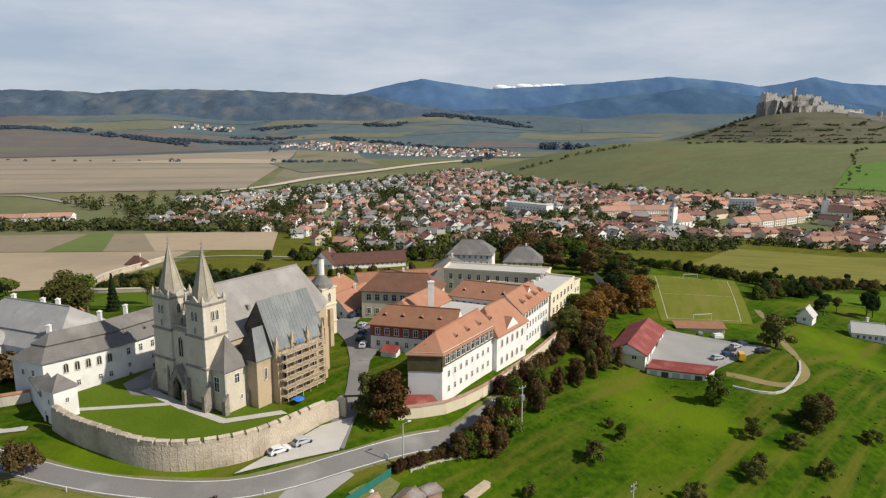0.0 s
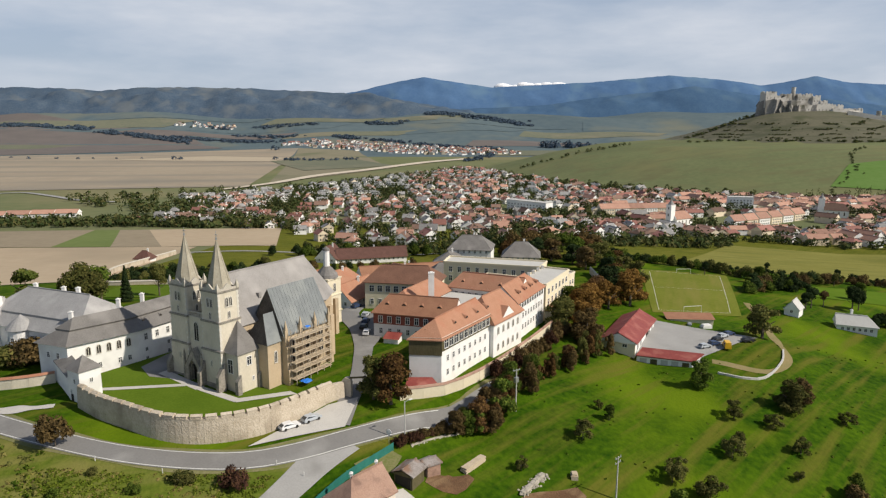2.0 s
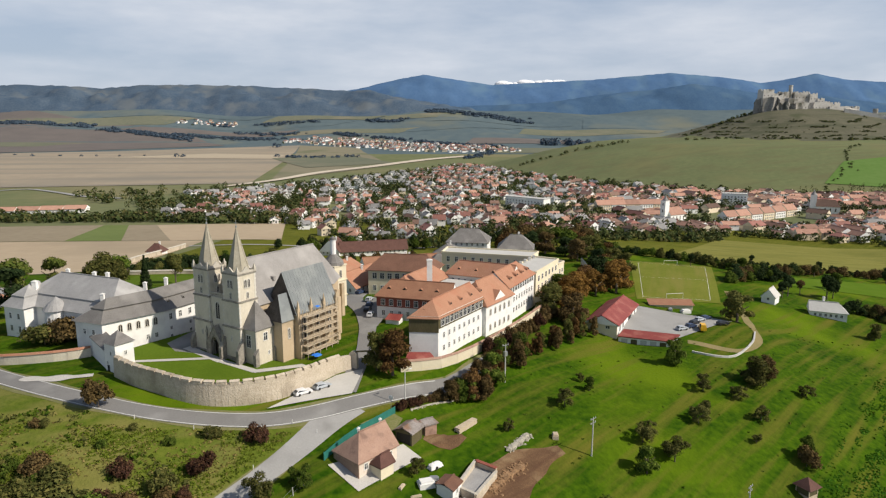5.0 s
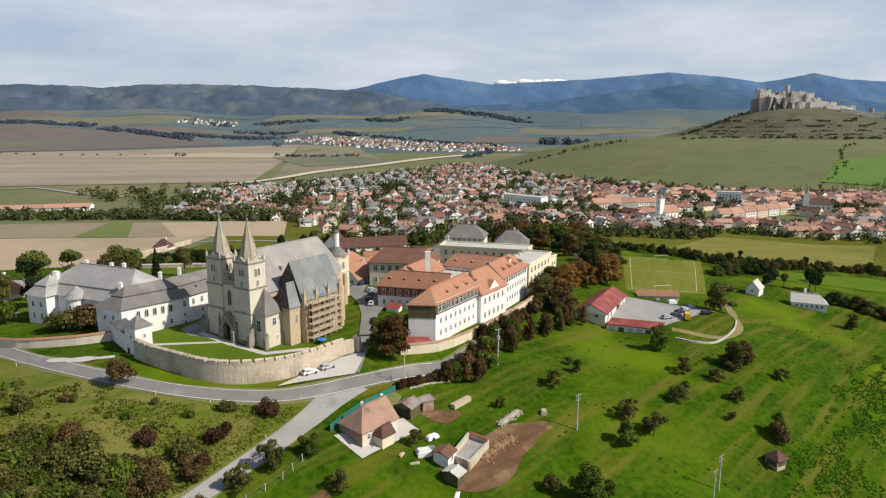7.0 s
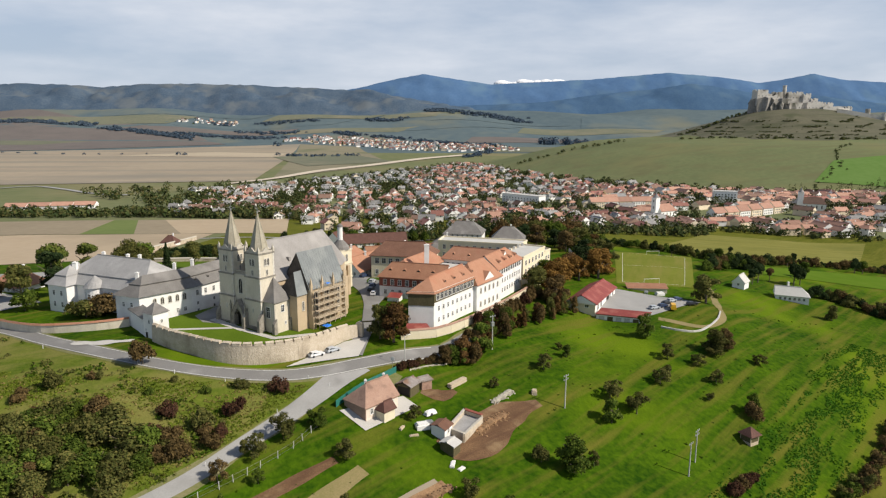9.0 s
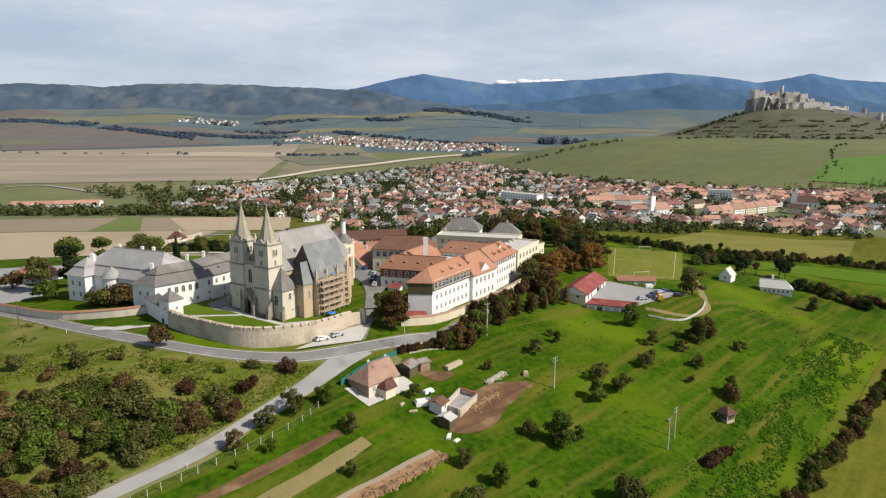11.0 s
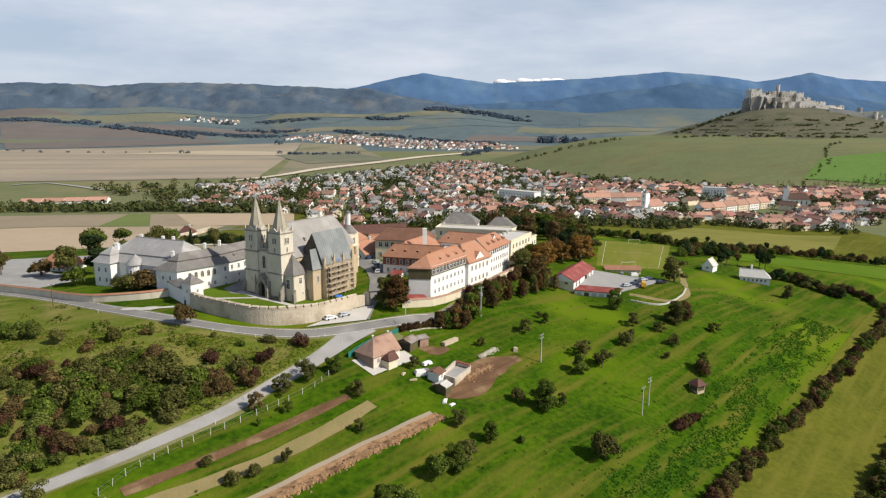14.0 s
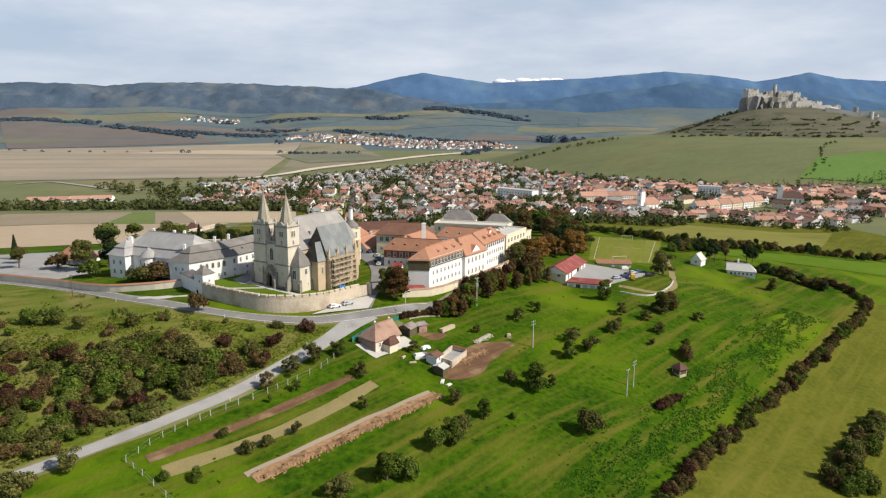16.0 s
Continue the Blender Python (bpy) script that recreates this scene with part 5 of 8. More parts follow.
for x, y, z in ((-104.7, 168.4, 29.2), (-94.7, 163.8, 29.2), (-90.4, 162.8, 29.2), (-86.6, 150.7, 25.8)):
    chimney(pal, x, y, z - 3, z + 0.3, 0.9, M_white)
chimney(endp, -112.0, 163.2, 23.5, 27.0, 1.3, M_white)
for x, y, z in ((-76.0, 154.0, 28.4), (-72.2, 159.6, 28.4)):
    chimney(wing, x, y, z - 5, z + 0.1, 0.85, M_white)
for x, y, z, t in ((-107.0, 160.2, 23.0, -25), (-98.0, 156.2, 23.0, -25), (-93.0, 153.8, 23.0, -25)):
    dormer(pal, (x, y, z - 0.6), t, 1.6, 0.9, M_slate)
for x, y, z, t in ((-80.0, 137.4, 23.6, 45), (-68.2, 149.8, 23.8, 61), (-65.6, 154.4, 23.8, 61)):
    dormer(wing, (x, y, z), t, 1.1, 0.7, M_slate)

# ---- seminary round its court ----
sem = quad_house("seminary_wing", "long white seminary wing with an orange tile roof", "building", [(-0.3, 135.3), (7.4, 134.2), (21.6, 154.6), (13.6, 160.2)], 9, 23.4, 27.0, M_white, M_tile, (4.5, 0), 0.5)
m = Mesh()
m.prism([(-0.42, 135.2), (7.5, 134.05), (7.55, 134.15), (-0.3, 135.5)], 19.0, 23.3)
world_part("board_cladding", m, M_wooddark, sem, "dark board cladding on the gable floor")
m = Mesh()
m.prism([(7.42, 134.0), (7.6, 134.1), (21.8, 154.5), (21.6, 154.7)], 20.0, 23.2)
world_part("attic_band", m, M_wooddark, sem, "olive-brown attic storey band")
wall_windows(sem, (7.62, 134.1), (21.8, 154.5), (20.6,), 10, 1.6, 2.2, 0.6)
wall_windows(sem, (7.4, 134.2), (21.6, 154.6), (17.0, 13.4), 8, 0.8, 1.4, 1.5)
pav = quad_house("seminary_pavilion", "white central pavilion with a steep orange hipped roof", "building", [(13.4, 160.3), (22.5, 153.8), (32.6, 167.8), (23.5, 174.3)], 9, 21.2, 26.9, M_white, M_tile, (3, 3), 0.6)
wall_windows(pav, (22.5, 153.8), (32.6, 167.8), (17.2,), 5, 0.8, 1.8, 1.2, "arch")
wall_windows(pav, (22.5, 153.8), (32.6, 167.8), (12.6,), 5, 0.8, 1.7, 1.2, "arch")
m = Mesh()
m.face([(25.6, 157.9, 21.2), (29.6, 163.5, 21.2), (27.6, 160.7, 23.8)])
m.face([(25.6, 157.9, 21.2), (27.6, 160.7, 23.8), (25.4, 162.2, 23.8)], 1)
m.face([(29.6, 163.5, 21.2), (25.4, 162.2, 23.8), (27.6, 160.7, 23.8)], 1)
world_part("gable", m, [M_white, M_tile], pav, "small white gable over the middle windows")
rw = quad_house("seminary_wing", "long white seminary wing with an orange tile roof", "building", [(23, 174.4), (31.4, 168.4), (43.6, 189.4), (35.2, 195.4)], 8, 22.8, 27.0, M_white, M_tile, (0, 5), 0.5)
wall_windows(rw, (31.4, 168.4), (43.6, 189.4), (20.2,), 10, 1.5, 1.9, 0.8)
wall_windows(rw, (31.4, 168.4), (43.6, 189.4), (16.8, 13.2), 9, 0.9, 1.6, 1.2)
bw = quad_house("seminary_wing", "court wing of the seminary with an orange tile roof", "building", [(16.5, 197.5), (12.5, 189.3), (33.5, 178.5), (37.7, 186.7)], 9, 23.0, 26.8, M_white, M_tile, (3, 0), 0.5)
wall_windows(bw, (12.5, 189.3), (33.5, 178.5), (20.0,), 9, 0.9, 1.3, 1.5)
lw = quad_house("seminary_wing", "seminary wing with a dark red window band", "building", [(-7.4, 174), (-10.4, 165), (11.5, 157.9), (14.5, 166.9)], 11, 21.8, 25.6, M_white, M_tile_old, (3, 0), 0.7)
m = Mesh()
m.prism([(-10.5, 164.9), (11.4, 157.8), (11.5, 158.0), (-10.4, 165.1)], 18.0, 20.9)
world_part("red_band", m, M_redband, lw, "dark red painted band")
wall_windows(lw, (-10.5, 164.85), (11.4, 157.75), (18.5,), 8, 1.1, 1.8, 0.8)
wall_windows(lw, (-10.4, 165), (11.5, 157.9), (15.2, 12.4), 8, 0.9, 1.5, 0.8)
bl = quad_house("seminary_wing", "seminary wing with an orange tile roof", "building", [(-8, 172.5), (1, 167.5), (13.6, 190), (4.6, 195)], 11, 22.0, 25.6, M_white, M_tile, (3, 3), 0.6)
m = Mesh()
m.prism([(6, 173), (22, 163.5), (32, 178), (13, 188.5)], 10, 21.0)
court = thing("court_hall", "low hall with a pale grey flat roof in the court", "building", pose(18, 176, 10))
world_part("hall_body", m, M_flat, court)
chimney(lw, 6.2, 171.5, 20, 31.0, 1.7, M_white)
for i in range(4):
    dormer(lw, (-6.6 + i * 4.9, 165.6 - i * 1.59, 23.0), -18, 1.8, 0.8, M_tile_old)
    dormer(sem, (11.3 + i * 3.3, 142.2 + i * 4.75, 24.6), 55, 1.2, 0.6, M_tile)
    dormer(rw, (33.0 + i * 2.7, 173.2 + i * 4.6, 24.4), 60, 1.2, 0.6, M_tile)
    if i < 3:
        dormer(bw, (17 + i * 5.6, 188.6 - i * 2.9, 24.2), -27, 1.2, 0.6, M_tile)
dormer(sem, (3.6, 136.4, 24.2), -8, 1.6, 0.7, M_tile)
m = Mesh()
m.face([(-1.5, 129.6, 12.2), (6.8, 132.6, 12.2), (5.2, 134.3, 13.6), (-0.8, 134.6, 13.6)])
m.face([(-1.5, 129.6, 12.0), (6.8, 132.6, 12.0), (6.8, 132.6, 12.2), (-1.5, 129.6, 12.2)])
m.prism([(-1.2, 130.2), (6.4, 133), (5.2, 134.0), (-0.8, 134.6)], 9, 12.1, 1)
lean = thing("lean_to", "low outbuilding with a bright red sheet roof", "shed", pose(2, 132, 10))
world_part("shed_body", m, [M_redroof, M_white], lean)
m = Mesh()
m.prism([(-7.5, 159.4), (-3.5, 158.2), (-2.4, 161), (-6.4, 162.3)], 12, 15.2, 1)
m.face([(-7.8, 159.2, 15.2), (-3.2, 157.8, 15.2), (-2.2, 161.2, 16.2), (-6.6, 162.6, 16.2)])
entry = thing("entrance_porch", "small entrance porch with a red roof", "porch", pose(-5, 160, 12))
world_part("porch_body", m, [M_redroof, M_white], entry)

yel = quad_house("convent_house", "sand-coloured two-storey house with a brown tile roof", "house", [(-12, 213), (-15.3, 200.2), (8.5, 195.4), (12, 208)], 10, 22.3, 26.6, M_cream2, M_tile_brown, (4, 4), 0.8)
wall_windows(yel, (-15.3, 200.2), (8.5, 195.4), (18.6,), 8, 1.5, 2.0, 1.0)
wall_windows(yel, (-15.3, 200.2), (8.5, 195.4), (14.2,), 8, 1.1, 1.8, 1.0)
sch = thing("school", "cream three-storey school with flat pale roofs", "building", pose(45, 210, 8))
for q, z0, z1 in (([(35.5, 196), (44.5, 190.6), (57.8, 213.6), (49, 219)], 7, 22.2), ([(50, 221), (57.9, 214.2), (61.5, 219.5), (54, 226)], 7, 20.0), ([(13, 230), (48, 218.5), (53, 229), (16, 241)], 7, 22.2), ([(24, 206), (36, 199.5), (40, 206), (28, 213)], 7, 21.2)):
    m, c = Mesh(), Mesh()
    m.prism(q, z0, z1, 0, True, False, 1)
    wpart = world_part("wall", m, [M_cream, M_flat], sch)
    for i in range(4):
        a, b = q[i], q[(i + 1) % 4]
        c.beam((a[0], a[1], z1 + 0.25), (b[0], b[1], z1 + 0.25), 0.45, 0, 0.6)
    world_part("parapet", c, M_cream, sch)
wall_windows(sch, (44.5, 190.6), (57.8, 213.6), (18.7, 15.2, 11.8), 6, 1.5, 1.9, 1.2)
wall_windows(sch, (13, 230), (48, 218.5), (18.7, 15.2), 10, 1.2, 2.0, 1.0)
wall_windows(sch, (57.9, 214.2), (61.5, 219.5), (16.4, 12.6), 2, 1.1, 1.6, 0.6)
m = Mesh()
m.prism([(43.9, 188), (49.6, 189.5), (54.5, 198.5), (50, 201)], 6, 14.2, 0, True, False, 1)
m.prism([(43.6, 187.6), (49.9, 189.1), (54.9, 198.7), (50, 201.4)], 14.2, 14.6, 1)
annex = thing("school_annex", "low cream annex with a dark flat roof", "building", pose(48, 194, 7))
world_part("annex_body", m, [M_cream, M_tile_old], annex)
for i in range(5):
    chimney(sch, 39 + i * 2.4, 201 + i * 3.9, 22.0, 23.2, 0.9, M_flat)

# cathedral-side chapel tower behind, houses of the close
bell = thing("belfry", "pale baroque belfry with a grey dome", "tower", pose(-25.3, 180, 13, 0, 0, -35))
m = Mesh()
m.box(-2.9, 2.9, -2.9, 2.9, -1, 15.0)
for z in (4.6, 9.8, 14.8):
    m.box(-3.15, 3.15, -3.15, 3.15, z, z + 0.35)
part("wall", m, M_cream2, bell)
m = Mesh()
for z0, z1, r0, r1 in ((15.1, 16.2, 3.5, 3.3), (16.2, 17.4, 3.3, 2.2), (17.4, 18.6, 2.2, 1.1)):
    m.tube(0, 0, z0, z1, r0, r1, 12)
m.tube(0, 0, 18.6, 23.4, 0.95, 0.95, 10, 1)
m.tube(0, 0, 23.4, 24.0, 1.15, 1.0, 10)
m.tube(0, 0, 24.0, 24.6, 0.9, 0.1, 10)
part("cap", m, [M_slate, M_white], bell, "grey dome with a white lantern")
for t, x, y in ((0, 0, -2.9), (90, 2.9, 0), (-90, -2.9, 0)):
    put_window(bell, pose(x, y, 11.0, 0, 0, t), 0.9, 2.4, "arch")
    put_window(bell, pose(x, y, 6.0, 0, 0, t), 1.1, 2.6, "arch")

CLOSE = [  # plan corners, floor, eave, ridge, wall, roof, hips, words
    ([(-29, 206), (-20, 199.5), (-11, 216), (-20, 222)], 9, 15.5, 20.0, M_white, M_tile, (0, 0), "white canon house with an orange tile roof"),
    ([(-38, 232), (-27, 223), (-18, 238), (-29, 246)], 6, 14, 18.5, M_white, M_tile, (3, 3), "white house with a tiled hip roof"),
    ([(-14, 238), (-2, 224), (8, 236), (-5, 249)], 6, 15, 20.0, M_cream, M_tile, (4, 4), "cream house with an orange hip roof"),
    ([(8, 243), (20, 244), (20, 256), (8, 256)], 4, 14, 18, M_cream, M_slate, (4, 4), "cream villa with a grey hip roof"),
    ([(-62, 225), (-30, 245), (-36, 254), (-68, 234)], 6, 11.5, 16, M_white, M_tile_old, (3, 3), "long low house with a dark red roof"),
    ([(-43, 364), (-2, 374), (-4, 384), (-45, 374)], -7, -2.6, 2.4, M_white, M_tile_dark, (0, 0), "long white house with a dark brown roof"),
    ([(10, 300), (26, 296), (30, 312), (14, 316)], 0, 7, 12.5, M_cream, M_slate, (5, 5), "house with a broad grey hip roof"),
    ([(20, 318), (42, 314), (46, 332), (24, 336)], -1, 11.5, 17.5, M_white, M_slate, (6, 6), "large villa with a grey mansard roof"),
    ([(46, 300), (64, 297), (67, 312), (49, 315)], -1, 11.0, 17.0, M_cream2, M_slate, (6, 6), "sand-coloured villa with a grey hip roof"),
    ([(-56, 366), (-44, 362), (-40, 374), (-52, 378)], -7, -2, 4.5, M_white, M_tile_dark, (0, 0), "white gabled house with a brown roof"),
    ([(-20, 262), (20, 272), (16, 282), (-24, 272)], 3, 8, 13, M_white, M_tile_old, (0, 0), "long house with a dark brown roof"),
    ([(30, 262), (44, 256), (50, 270), (36, 276)], 3, 10, 15, M_cream2, M_tile, (3, 3), "house with an orange roof"),
    ([(-126, 214), (-117, 212), (-115, 222), (-124, 224)], 7, 11, 15.5, M_white, M_tile, (3, 3), "small white house with an orange roof"),
    ([(-157, 190), (-145, 186), (-141, 197), (-153, 201)], 8, 13.5, 18.8, M_white, M_tile, (4, 4), "white cottage with an orange hip roof"),
    ([(-158, 357), (-149, 355), (-148, 363), (-157, 365)], -4, 0.0, 3.6, M_white, M_tile_dark, (3, 3), "white pavilion with a brown roof"),
]
for q, z0, ev, tp, wm, rm, hp, words in CLOSE:
    if math.dist(q[0], q[1]) > math.dist(q[1], q[2]):
        q = q[3:] + q[:3]
    h = quad_house("house", words, "house", q, z0 - 3, ev, tp, wm, rm, hp, 0.7, "houses of the close")
    for i in (0, 1):
        a, b = q[i], q[(i + 1) % 4]
        n = max(2, int(math.hypot(b[0] - a[0], b[1] - a[1]) / 3))
        wall_windows(h, a, b, (ev - 2.2,) + ((ev - 5.2,) if ev - z0 > 6.5 else ()), n, 0.9, 1.4, 1.0)
    chimney(h, (q[0][0] + q[2][0]) / 2 + 1.5, (q[0][1] + q[2][1]) / 2 + 1, tp - 2, tp + 0.9, 0.8, M_white)

lone = thing("wall_turret", "old round stone turret of the town wall", "turret", pose(77, 240, 4))
m = Mesh()
m.tube(0, 0, -2, 8, 2.1, 1.9, 12)
m.tube(0, 0, 8, 8.6, 2.3, 2.3, 12)
part("wall", m, M_wall, lone)
garden_wall("close_wall", [(60, 208), (68, 224), (76, 238), (84, 262), (88, 290)], 3.0, 0.8, M_wall, M_stone, "old rubble wall along the trees")

# ---- barn, sheds and houses on the meadow ----
barn = quad_house("barn", "long barn with a red sheet roof", "barn", [(58.8, 174.6), (67.7, 169.6), (82.8, 194.0), (73.9, 199.0)], 2.5, 9.6, 12.1, M_white, M_redroof, (0, 0), 0.7)
m = Mesh()
m.prism([(58.7, 174.5), (67.6, 169.5), (67.8, 169.7), (58.9, 174.7)], 2.5, 9.5)
world_part("gable_wall", m, M_cream2, barn, "sand-coloured gable wall")
wall_windows(barn, (58.7, 174.5), (67.6, 169.5), (7.6,), 2, 1.3, 1.0, 1.0, "plain", (0,))
m = Mesh()
m.prism([(75.9, 182.7), (77.9, 185.9), (77.7, 186.1), (75.7, 182.9)], 4.0, 8.6)
world_part("door", m, M_dark, barn, "dark open barn doorway")
wall_windows(barn, (67.7, 169.6), (82.8, 194.0), (6.2,), 6, 1.6, 2.6, 1.5, "plain", (2, 3))
gar = thing("garage_row", "low white garage row with a red lean-to roof", "garage", pose(78, 168, 3))
m = Mesh()
m.prism([(67.8, 168.2), (82.3, 162.2), (86.3, 165.4), (71.0, 171.4)], 0.5, 6.0)
world_part("garage_body", m, M_white, gar)
m = Mesh()
hi = [(67.4, 168.0, 6.1), (82.4, 161.8, 6.1), (87.1, 165.3, 7.2), (70.8, 172.0, 7.2)]
m.face(hi)
for i in range(4):
    a, b = hi[i], hi[(i + 1) % 4]
    m.face([(a[0], a[1], a[2] - 0.3), (b[0], b[1], b[2] - 0.3), b, a])
world_part("roof", m, M_redroof, gar, "red sheet lean-to roof")
for i in range(5):
    m = Mesh()
    f = 0.12 + i * 0.19
    x, y = 67.8 + 14.5 * f, 168.2 - 6.0 * f
    m.prism([(x - 0.9, y + 0.33), (x + 0.9, y - 0.42), (x + 0.93, y - 0.36), (x - 0.87, y + 0.39)], 3.8, 5.3)
    world_part("hatch", m, M_wooddark if i in (1, 4) else M_flat, gar)
m = Mesh()
m.prism([(92, 205), (108, 203), (108.6, 207), (92.6, 209)], 3, 6.2, 1)
m.face([(91.5, 204.4, 6.2), (108.5, 202.4, 6.2), (109, 207.5, 7.4), (92, 209.6, 7.4)])
cab = thing("clubhouse", "low clubhouse with a brown roof", "building", pose(100, 206, 3))
world_part("club_body", m, [M_tile_old, M_cream2], cab)
w1 = quad_house("white_cottage", "small white gabled cottage on the meadow", "house", [(148.9, 227.7), (152.9, 224.3), (157.5, 228.9), (153.4, 232.6)], -3, 3.4, 6.4, M_white, M_flat, (0, 0), 0.4)
wall_windows(w1, (148.9, 227.7), (152.9, 224.3), (1.6,), 1, 0.8, 1.0, 1.0)
w2 = quad_house("white_farmhouse", "white farmhouse with a pale grey sheet roof", "house", [(165.7, 221.6), (163.0, 215.8), (174.8, 209.9), (177.5, 215.7)], -8, 0.4, 3.4, M_white, M_flat, (0, 3), 0.5)
wall_windows(w2, (163.0, 215.8), (174.8, 209.9), (-2.0,), 6, 0.8, 1.1, 1.0)
chimney(w2, 169, 217, 2, 5.0, 0.7, M_white)

gx, gy = -9.0, 93.6
cot = quad_house("roadside_house", "old pinkish house with a faded tile hip roof", "house", [(-15.6, 92.4), (-10.2, 87.0), (-2.9, 94.2), (-8.4, 99.6)], 3.0, 8.4, 12.0, surface("pale_pink_render", (0.62, 0.53, 0.44), (0.70, 0.61, 0.52), 0.9, 0.4, 3, 0.1), M_tile_pale, (3.4, 0), 0.4)
m = Mesh()
m.prism([(-15.72, 92.4), (-10.2, 86.88), (-10.1, 86.98), (-15.6, 92.5)], 3.0, 8.2)
world_part("brick_front", m, surface("bare_brick_front", (0.30, 0.19, 0.14), (0.40, 0.27, 0.20), 0.9, 0.8, 5, 0.3, 8), cot, "bare reddish brick front wall")
wall_windows(cot, (-10.2, 87.0), (-2.9, 94.2), (6.0,), 4, 0.8, 1.2, 0.8, "plain", (1, 2))
chimney(cot, -10.6, 93.0, 10.4, 12.3, 0.45, M_white)
chimney(cot, -6.4, 97.0, 10.4, 12.3, 0.45, M_white)
pch = quad_house("house_porch", "small porch with a brown tile roof", "porch", [(-8.0, 89.2), (-5.9, 87.2), (-3.5, 89.7), (-5.6, 91.6)], 3.0, 7.2, 8.6, M_cream2, M_tile_dark, (1.2, 0), 0.35)
plot("house_terrace", [(-16.6, 90), (-10, 83.6), (2.2, 95.4), (-1.6, 99.2)], M_gravel, "pale concrete terrace round the house", "pavement", 0.16, 3)
s1 = quad_house("timber_shed", "weathered grey shed with a rusty sheet roof", "shed", [(-3.3, 101.0), (0.2, 98.9), (2.5, 102.4), (-0.9, 104.8)], 4.0, 8.2, 9.0, M_wooddark, M_sheet, (0, 0), 0.4)
m = Mesh()
m.prism([(-3.0, 100.78), (-0.1, 99.05), (-0.16, 98.95), (-3.06, 100.68)], 4.6, 7.8)
world_part("doorway", m, M_dark, s1, "dark open shed doorway")
s2 = quad_house("brick_shed", "small brick shed with a pale sheet roof", "shed", [(1.0, 104.9), (3.2, 103.2), (5.8, 104.6), (3.6, 106.9)], 3.5, 7.9, 8.4, M_tile_pale, M_sheet, (0, 0), 0.3)
m = Mesh()
m.prism([(1.5, 104.5), (2.6, 103.65), (2.66, 103.75), (1.56, 104.6)], 4.6, 7.2)
world_part("doorway", m, M_dark, s2, "dark open doorway")
ruin = thing("roofless_outbuilding", "roofless outbuilding with red-capped low walls", "building", pose(13, 89, 1))
R = [(9.2, 86.2), (12.4, 83.4), (17.6, 92.0), (13.6, 95.4)]
for i in range(4):
    a, b = R[i], R[(i + 1) % 4]
    top = (3.0, 2.75, 3.4, 3.4)[i]
    m = Mesh()
    m.beam((a[0], a[1], (top - 2) / 2), (b[0], b[1], (top - 2) / 2), 0.45, 0, top + 2)
    world_part("wall", m, M_wall, ruin)
    m = Mesh()
    m.beam((a[0], a[1], top + 0.1), (b[0], b[1], top + 0.1), 0.9 if i == 2 else 0.6, 0, 0.2)
    world_part("coping", m, M_redband if i == 2 else M_stone, ruin, "red tile coping" if i == 2 else "")
m = Mesh()
m.prism(R, -1, 2.35)
world_part("floor_slab", m, M_slate_pale, ruin, "grey rubble-strewn floor")
ann = quad_house("outbuilding", "small white outbuilding with a red-brown roof", "shed", [(5.0, 85.4), (8.0, 82.8), (9.9, 86.0), (6.9, 88.4)], 0, 4.4, 4.9, M_white, M_tile_brown, (0, 0), 0.3)
wall_windows(ann, (8.0, 82.8), (9.9, 86.0), (2.8,), 1, 0.6, 1.1, 0.5)
sh3 = quad_house("tin_shed", "low shed with a pale sheet roof", "shed", [(6.9, 80.2), (9.7, 77.8), (11.4, 80.1), (8.6, 82.5)], -1, 2.8, 3.3, M_wooddark, M_flat, (0, 0), 0.3)
hut = thing("garden_hut", "small wooden hut with a brown pyramid roof", "hut", pose(89, 98.6, at_land(89, 98.6), 0, 0, 25))
m = Mesh()
for sx in (-1, 1):
    for sy in (-1, 1):
        m.box(sx * 1.5 - 0.1, sx * 1.5 + 0.1, sy * 1.5 - 0.1, sy * 1.5 + 0.1, -0.5, 2.5)
m.box(-1.6, 1.6, -1.6, 1.6, -0.8, 0.3)
m.box(-1.5, 1.5, -1.5, 1.5, 0.3, 2.2, 1)
part("body", m, [M_timber, M_wooddark], hut)
m = Mesh()
c = [(-2.2, -2.2, 2.1), (2.2, -2.2, 2.1), (2.2, 2.2, 2.1), (-2.2, 2.2, 2.1)]
for i in range(4):
    m.face([c[i], c[(i + 1) % 4], (0, 0, 4.1)])
m.face(c[::-1])
part("roof", m, M_tile_dark, hut, "dark brown pyramid roof")


# ---- trees and shrubs ----
rng = np.random.default_rng(5)


def leaf_tris(P, N, size, r):
    """Quads at P facing roughly N."""
    n = len(P)
    N = N + r.normal(0, 0.40, (n, 3))
    N /= np.linalg.norm(N, axis=1)[:, None] + 1e-9
    t = np.cross(N, r.normal(0, 1, (n, 3)))
    t /= np.linalg.norm(t, axis=1)[:, None] + 1e-9
    b = np.cross(N, t)
    s = (size * r.uniform(0.6, 1.35, n))[:, None]
    t, b = t * s, b * s * 0.8
    V = np.stack([P - t - b * 0.6, P + t * 0.9 - b * 0.5, P + t * 0.1 + b], 1)
    return V.reshape(-1, 3)


